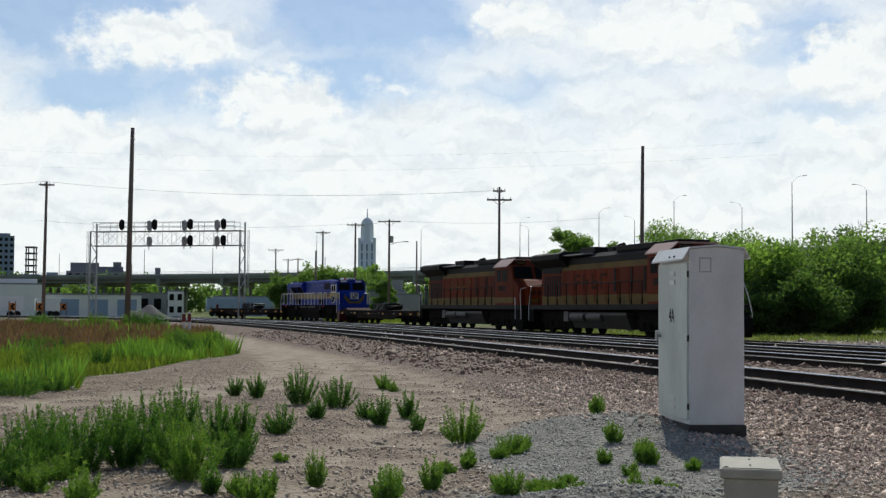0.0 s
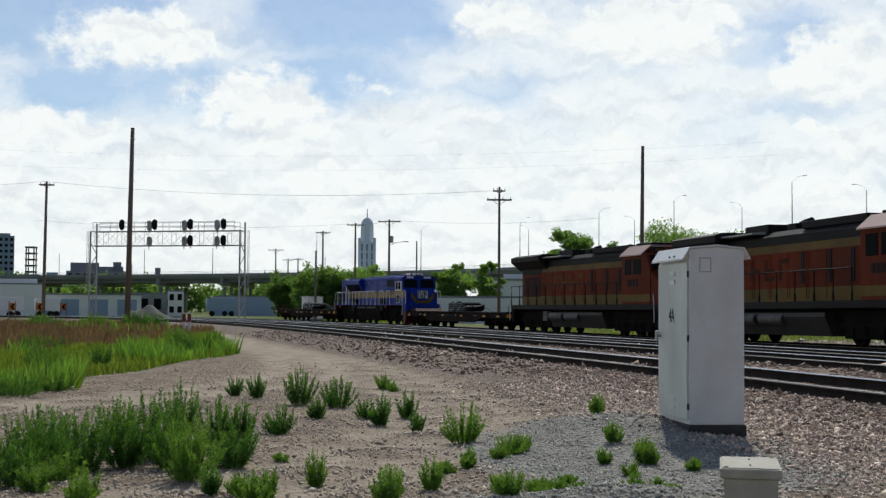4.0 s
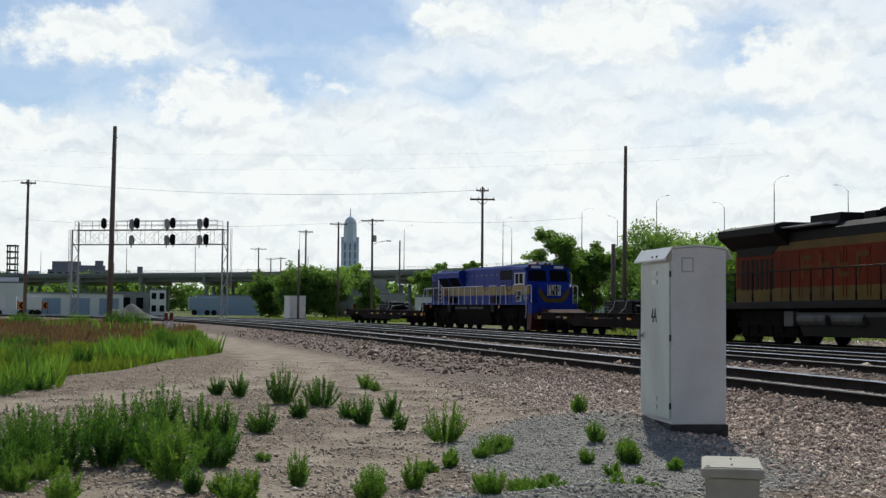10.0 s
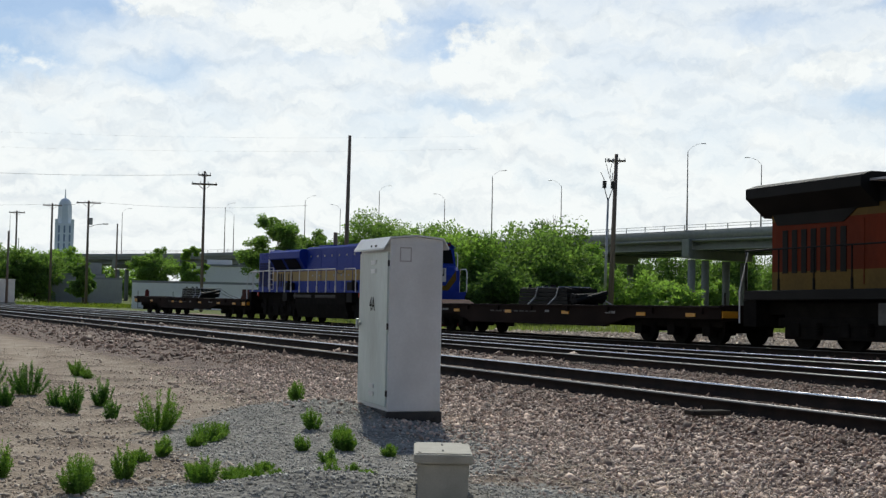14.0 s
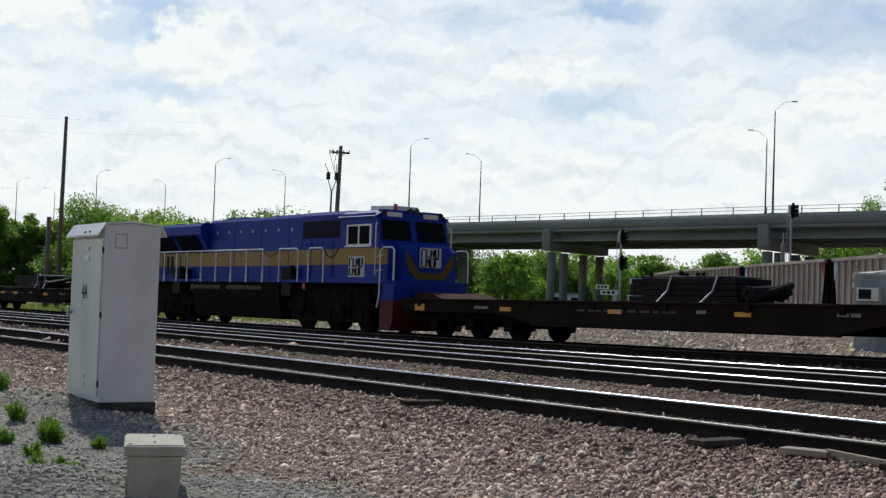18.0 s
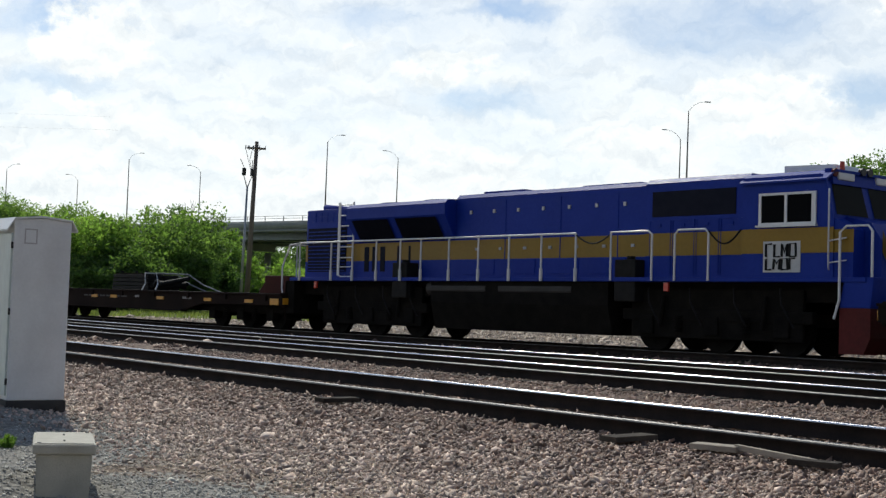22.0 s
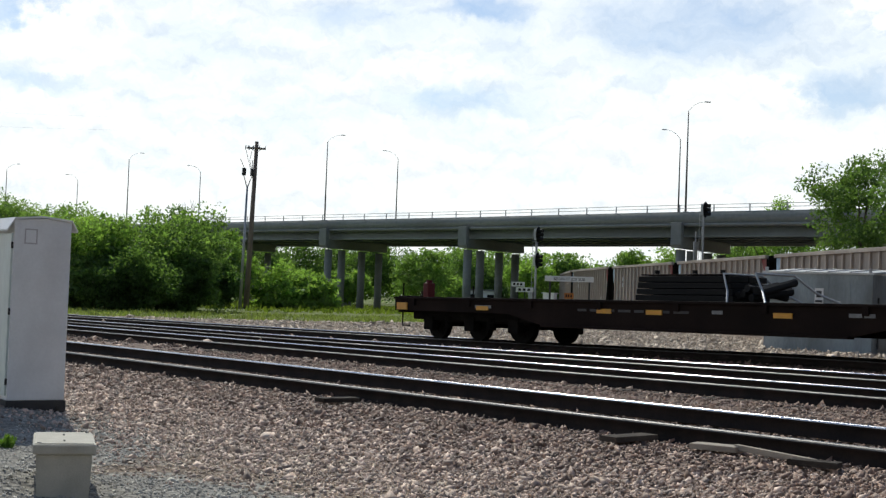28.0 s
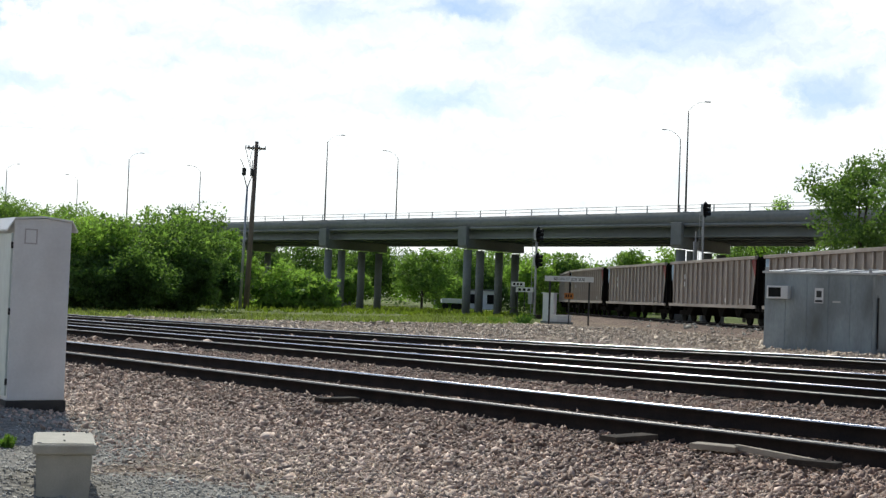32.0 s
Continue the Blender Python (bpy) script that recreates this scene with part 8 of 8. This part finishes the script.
def blades(name, poly, n, hgt, width, material, label, seed, box_=None, keep=None):
    """Grass blades scattered in an outline, one joined mesh."""
    rng = np.random.default_rng(seed)
    p = np.array(poly)
    lo, hi = p.min(0), p.max(0)
    P = rng.uniform(lo, hi, (n * 4, 2))
    P = P[inside(P, poly)]
    patch = np.sin(P[:, 0] * 0.9 + 2 * np.sin(P[:, 1] * 0.21)) * np.sin(P[:, 1] * 0.43) + rng.normal(0, 0.5, len(P))
    P = P[patch > -0.75][:n]
    if keep is not None:
        P = P[keep(P)]
    z = ground_z(P)
    m = len(P)
    h = hgt * rng.uniform(0.4, 1.2, m) * (0.8 + 0.35 * np.sin(P[:, 0] * 1.7) * np.sin(P[:, 1] * 0.8))
    a = rng.uniform(0, 2 * np.pi, m)
    d = np.stack([np.cos(a), np.sin(a)], 1) * width * rng.uniform(0.6, 1.3, m)[:, None]
    lean = rng.normal(0, 0.28, (m, 2)) * h[:, None]
    V = np.zeros((m, 4, 3))
    V[:, 0, :2], V[:, 1, :2], V[:, 2, :2], V[:, 3, :2] = P - d, P + d, P + lean * 0.5 + d * 0.6, P + lean
    V[:, 0, 2] = V[:, 1, 2] = z - 0.02
    V[:, 2, 2], V[:, 3, 2] = z + h * 0.55, z + h
    ob = new(name, fast_mesh(name, V.reshape(-1, 3), np.arange(4 * m).reshape(-1, 4), M[material]))
    return tagged(ob, label, name.replace("_", " "), kind="stuff")


blades("grass", GREEN, 22000, 0.26, 0.03, "grass", "bright green grass patch along the gravel road", 1)
blades("weeds", GREEN, 9000, 0.62, 0.032, "weed", "taller green weeds in the grass patch", 2, keep=lambda P: (np.sin(P[:, 0] * 0.8 + 1) + np.sin(P[:, 1] * 0.35)) > 0.5)
blades("dry_weeds", BROWN, 26000, 0.42, 0.06, "dry", "reddish brown dry weeds beside the grass", 3)
blades("weeds", [(-24, 60), (-40, 95), (-30, 112), (-18, 100), (-15, 76)], 3000, 0.6, 0.06, "weed", "green weeds at the foot of the tall pole", 4, keep=lambda P: (np.sin(P[:, 0] * 0.5) * np.sin(P[:, 1] * 0.22 + 1)) > 0.25)
VERGE = [(5, 92), (9.5, 76), (14.5, 63), (18.5, 64), (24, 64), (33.5, 67.5), (43, 72.5), (50, 82), (60, 97), (52, 100), (40, 84), (33, 82), (27, 86), (18, 84), (9, 101)]
blades("grass", VERGE, 9000, 0.24, 0.04, "verge", "rough green grass along the far side of the tracks", 5)
blades("grass", [(33, 90), (58, 99), (110, 150), (90, 200), (40, 200), (28, 110)], 9000, 0.4, 0.12, "grass", "green grass under and beyond the bridge", 6)
blades("grass", [(-10, 160), (14, 150), (10, 200), (-22, 205), (-30, 180)], 9000, 0.4, 0.12, "grass", "green grass beyond the far curve", 7)


def stones(name, n, rlo, rhi, size, material, label, seed, pick, power=1.0, flat=0.7):
    rng = np.random.default_rng(seed)
    az = np.radians(rng.uniform(-21, 49, n * 2))
    u = rng.uniform(0, 1, n * 2)
    r = (rlo ** power + u * (rhi ** power - rlo ** power)) ** (1 / power)
    P = np.stack([r * np.sin(az), r * np.cos(az)], 1)
    dist = [near_dist(P, l) for l in LINES] + [near_dist(P, COAL_LINE)]
    k = pick(P, dist, rng)
    P, dist = P[k][:n], [d[k][:n] for d in dist]
    z = ground_z(P, dist)
    m = len(P)
    octa = np.array([(1, 0, 0), (0, 1, 0), (-1, 0, 0), (0, -1, 0), (0.25, 0.1, 1), (-0.2, 0.15, -1)], float)
    s = size * rng.lognormal(0, 0.4, m)[:, None] * rng.uniform(0.65, 1.35, (m, 3)) * np.array([1.15, 1, flat])
    V = (octa[None] + rng.uniform(-0.3, 0.3, (m, 6, 3))) * s[:, None, :] * 0.62
    ax = rng.normal(size=(m, 3))
    ax /= np.linalg.norm(ax, axis=1)[:, None]
    th = rng.uniform(0, 2.6, m)[:, None, None]
    K = np.cross(np.broadcast_to(ax[:, None], V.shape), V)
    V = V * np.cos(th) + K * np.sin(th) + ax[:, None] * (V * ax[:, None]).sum(2, keepdims=True) * (1 - np.cos(th))
    yaw = rng.uniform(0, 6.28, m)
    c, sn = np.cos(yaw)[:, None], np.sin(yaw)[:, None]
    V = np.stack([V[..., 0] * c - V[..., 1] * sn, V[..., 0] * sn + V[..., 1] * c, V[..., 2]], -1)
    V += np.concatenate([P, (z + size * 0.12)[:, None]], 1)[:, None]
    f = np.array([(0, 1, 4), (1, 2, 4), (2, 3, 4), (3, 0, 4), (1, 0, 5), (2, 1, 5), (3, 2, 5), (0, 3, 5)])
    F = (f[None] + np.arange(m)[:, None, None] * 6).reshape(-1, 3)
    ob = new(name, fast_mesh(name, V.reshape(-1, 3), F, M[material]))
    return tagged(ob, label, name.replace("_", " "), kind="stuff")


def grey_zone(P):
    return (np.hypot((P[:, 0] - 2.2) / 1.9, (P[:, 1] - 14.2) / 3.2) < 0.98) | (np.hypot((P[:, 0] - 1.6) / 1.9, (P[:, 1] - 9.4) / 1.6) < 1.0)


stones("ballast_stones", 84000, 6.5, 30, 0.032, "stone_pink", "loose brownish ballast stones between and beside the rails", 21, lambda P, d, g: (np.minimum.reduce(d[:4]) < 2.7 + g.normal(0, 0.35, len(P))) & ~((np.minimum.reduce(d[:4]) < 1.3) & (g.random(len(P)) < 0.3)))
stones("ballast_stones", 120000, 6.5, 27, 0.028, "stone_pale", "loose pale pinkish ballast stones spilt down the bank", 26, lambda P, d, g: (np.minimum.reduce(d[:4]) < 4.3 + g.normal(0, 0.6, len(P))) & (np.minimum.reduce(d[:4]) > 2.2 + g.normal(0, 0.35, len(P))))
stones("ballast_stones", 18000, 30, 75, 0.07, "stone_pink", "loose ballast stones further along the tracks", 22, lambda P, d, g: (np.minimum.reduce(d[:4]) < 3.6))
stones("ballast_stones", 9000, 40, 95, 0.11, "stone_grey", "grey ballast stones on the raised bank", 25, lambda P, d, g: (d[4] < 2.8))
stones("pebbles", 14000, 45, 85, 0.09, "stone_tan", "pale gravel on the far side of the tracks", 27, lambda P, d, g: (P[:, 0] > 8) & (np.minimum.reduce(d[:4]) > 2.5) & (d[4] > 2.8) & ~inside(P, VERGE))
stones("gravel", 56000, 6.0, 19, 0.015, "stone_grey", "fine grey gravel round the equipment cabinet", 23, lambda P, d, g: grey_zone(P) & (np.minimum.reduce(d[:4]) > 3.2))
stones("pebbles", 56000, 6.0, 38, 0.021, "stone_tan", "loose tan pebbles scattered on the dusty ground", 24, lambda P, d, g: ~grey_zone(P) & (np.minimum.reduce(d[:4]) > 3.4) & (P[:, 0] > -9) & (wheel_ruts(P) < 0.35 + 0.6 * g.random(len(P))) & (g.random(len(P)) < np.clip(1.4 - np.hypot(P[:, 0], P[:, 1]) / 32, 0.4, 1)), 0.8)


# ---- small things on the bank ----
def plank(x, y, L, w, yaw, label, material, tip=0):
    bm = BM()
    box(bm, -L / 2, L / 2, -w / 2, w / 2, 0, 0.05, 0.006)
    ob = tagged(part("timber_plank", bm, M[material], None), label, "plank")
    z = float(ground_z(np.array([[x, y]]))[0])
    ob.matrix_world = pose(x, y, z + 0.035, 0, tip, yaw)


M["old_wood"] = mat("bleached_wood", (0.42, 0.36, 0.28), (0.30, 0.25, 0.20), 3, 40, 0.9, bump=0.3, streak=(1, 8, 8))
plank(7.66, 9.2, 0.42, 0.2, -60, "short bleached wooden plank beside the rail", "old_wood")
plank(7.8, 8.62, 0.85, 0.05, -82, "long bleached wooden lath beside the rail", "old_wood", 2)
plank(7.7, 8.05, 0.4, 0.16, -60, "dark old tie end beside the rail", "tie")
plank(7.35, 10.05, 0.6, 0.2, 15, "dark old tie end beside the rail", "tie")
plank(6.35, 14.4, 0.5, 0.2, 10, "dark old tie end beside the rail", "tie")
for i, (x, y, s) in enumerate([(5.36, 10.6, .12), (4.0, 11.4, .08), (3.1, 10.9, .08), (6.2, 9.7, .1), (4.6, 12.5, .09), (-1.5, 13.8, .06)]):
    bm = BM()
    bmesh.ops.create_icosphere(bm, subdivisions=2, radius=s / 2)
    for v in bm.verts:
        v.co *= 0.8 + 0.5 * noise.noise(v.co * 18 + Vector((i, 0, 0)))
        v.co.z *= 0.6
    ob = tagged(part("rock", bm, M["stone_pink"], None), "larger pale pink rock lying on the ballast", "rock", "loose rocks")
    ob.matrix_world = pose(x, y, float(ground_z(np.array([[x, y]]))[0]) + s * 0.2, 0, 0, 40 * i)


# ---- movement ----
# place of the blue locomotive's middle along the fourth track, from the line's start
MIDDLE = [(0.0, 256.9), (1.4, 250.0), (2.8, 243.1), (6.0, 227.4), (9.0, 212.3), (11.0, 202.3), (13.0, 192.3), (14.0, 187.2), (16.5, 174.5), (19.0, 161.6), (21.4, 150.1), (23.0, 142.6), (25.0, 133.6), (28.0, 120.4), (30.0, 111.7), (31.0, 107.3), (32.0, 102.9)]


def middle_at(t):
    """Smooth place along the line at t seconds."""
    ts, ss = np.array([a for a, _ in MIDDLE]), np.array([b for _, b in MIDDLE])
    m = np.gradient(ss, ts)
    k = int(np.clip(np.searchsorted(ts, t) - 1, 0, len(ts) - 2))
    h = ts[k + 1] - ts[k]
    u = (t - ts[k]) / h
    return float((2 * u ** 3 - 3 * u ** 2 + 1) * ss[k] + (u ** 3 - 2 * u ** 2 + u) * h * m[k] + (-2 * u ** 3 + 3 * u ** 2) * ss[k + 1] + (u ** 3 - u ** 2) * h * m[k + 1])


def vehicle_pose(s, half):
    a, b = on_line(LINES[3], s - half), on_line(LINES[3], s + half)
    c, d = (a + b) / 2, a - b
    za, zb = rail_z(3, a.x, a.y), rail_z(3, b.x, b.y)
    return pose(c.x, c.y, (za + zb) / 2, 0, -math.degrees(math.atan2(za - zb, d.length)), math.degrees(math.atan2(d.y, d.x)))


# vehicle, its centre behind the blue locomotive's, half the distance of its bogies
TRAIN = [(LOCO_LEAD, -67.7, 6.8), (LOCO_SECOND, -44.8, 6.8), (FLAT_FRONT, -22.0, 8.25), (LOAD_FRONT, -22.0, 8.25), (LOCO_BLUE, 0.0, 6.4), (FLAT_REAR, 21.15, 7.75), (LOAD_REAR, 21.15, 7.75)]


def coal_pose(s):
    a, b = on_line(COAL_LINE, s - 5.9), on_line(COAL_LINE, s + 5.9)
    c, d = (a + b) / 2, b - a
    return pose(c.x, c.y, COAL_Z, 0, 0, math.degrees(math.atan2(d.y, d.x)))


def motions():
    walk(clouds, [(0, pose(0, 0, 0, 0, 0, -0.187 * 9)), (16, pose(0, 0, 0, 0, 0, 0.187 * 7)), (32, pose(0, 0, 0, 0, 0, 0.187 * 23))])
    for ob, back, half in TRAIN:
        walk(ob, [(t, vehicle_pose(middle_at(t) + back, half)) for t in range(0, 33)])
    # the coal train rolls away under the bridge
    for ob, place in HOPPERS:
        walk(ob, [(t, coal_pose(place - 4.55 * (32 - t))) for t in range(0, 33, 2)])
    start = middle_at(0)
    for ob, x, r in WHEELS:
        n = 268 if r > 0.5 else 336
        rows = []
        for k in range(n + 1):
            t = 32.0 * k / n
            t = round(t * FPS) / FPS
            rows.append((t, pose(x, 0, r, 0, math.degrees((start - middle_at(t)) / r), 0)))
        walk(ob, rows)


motions()
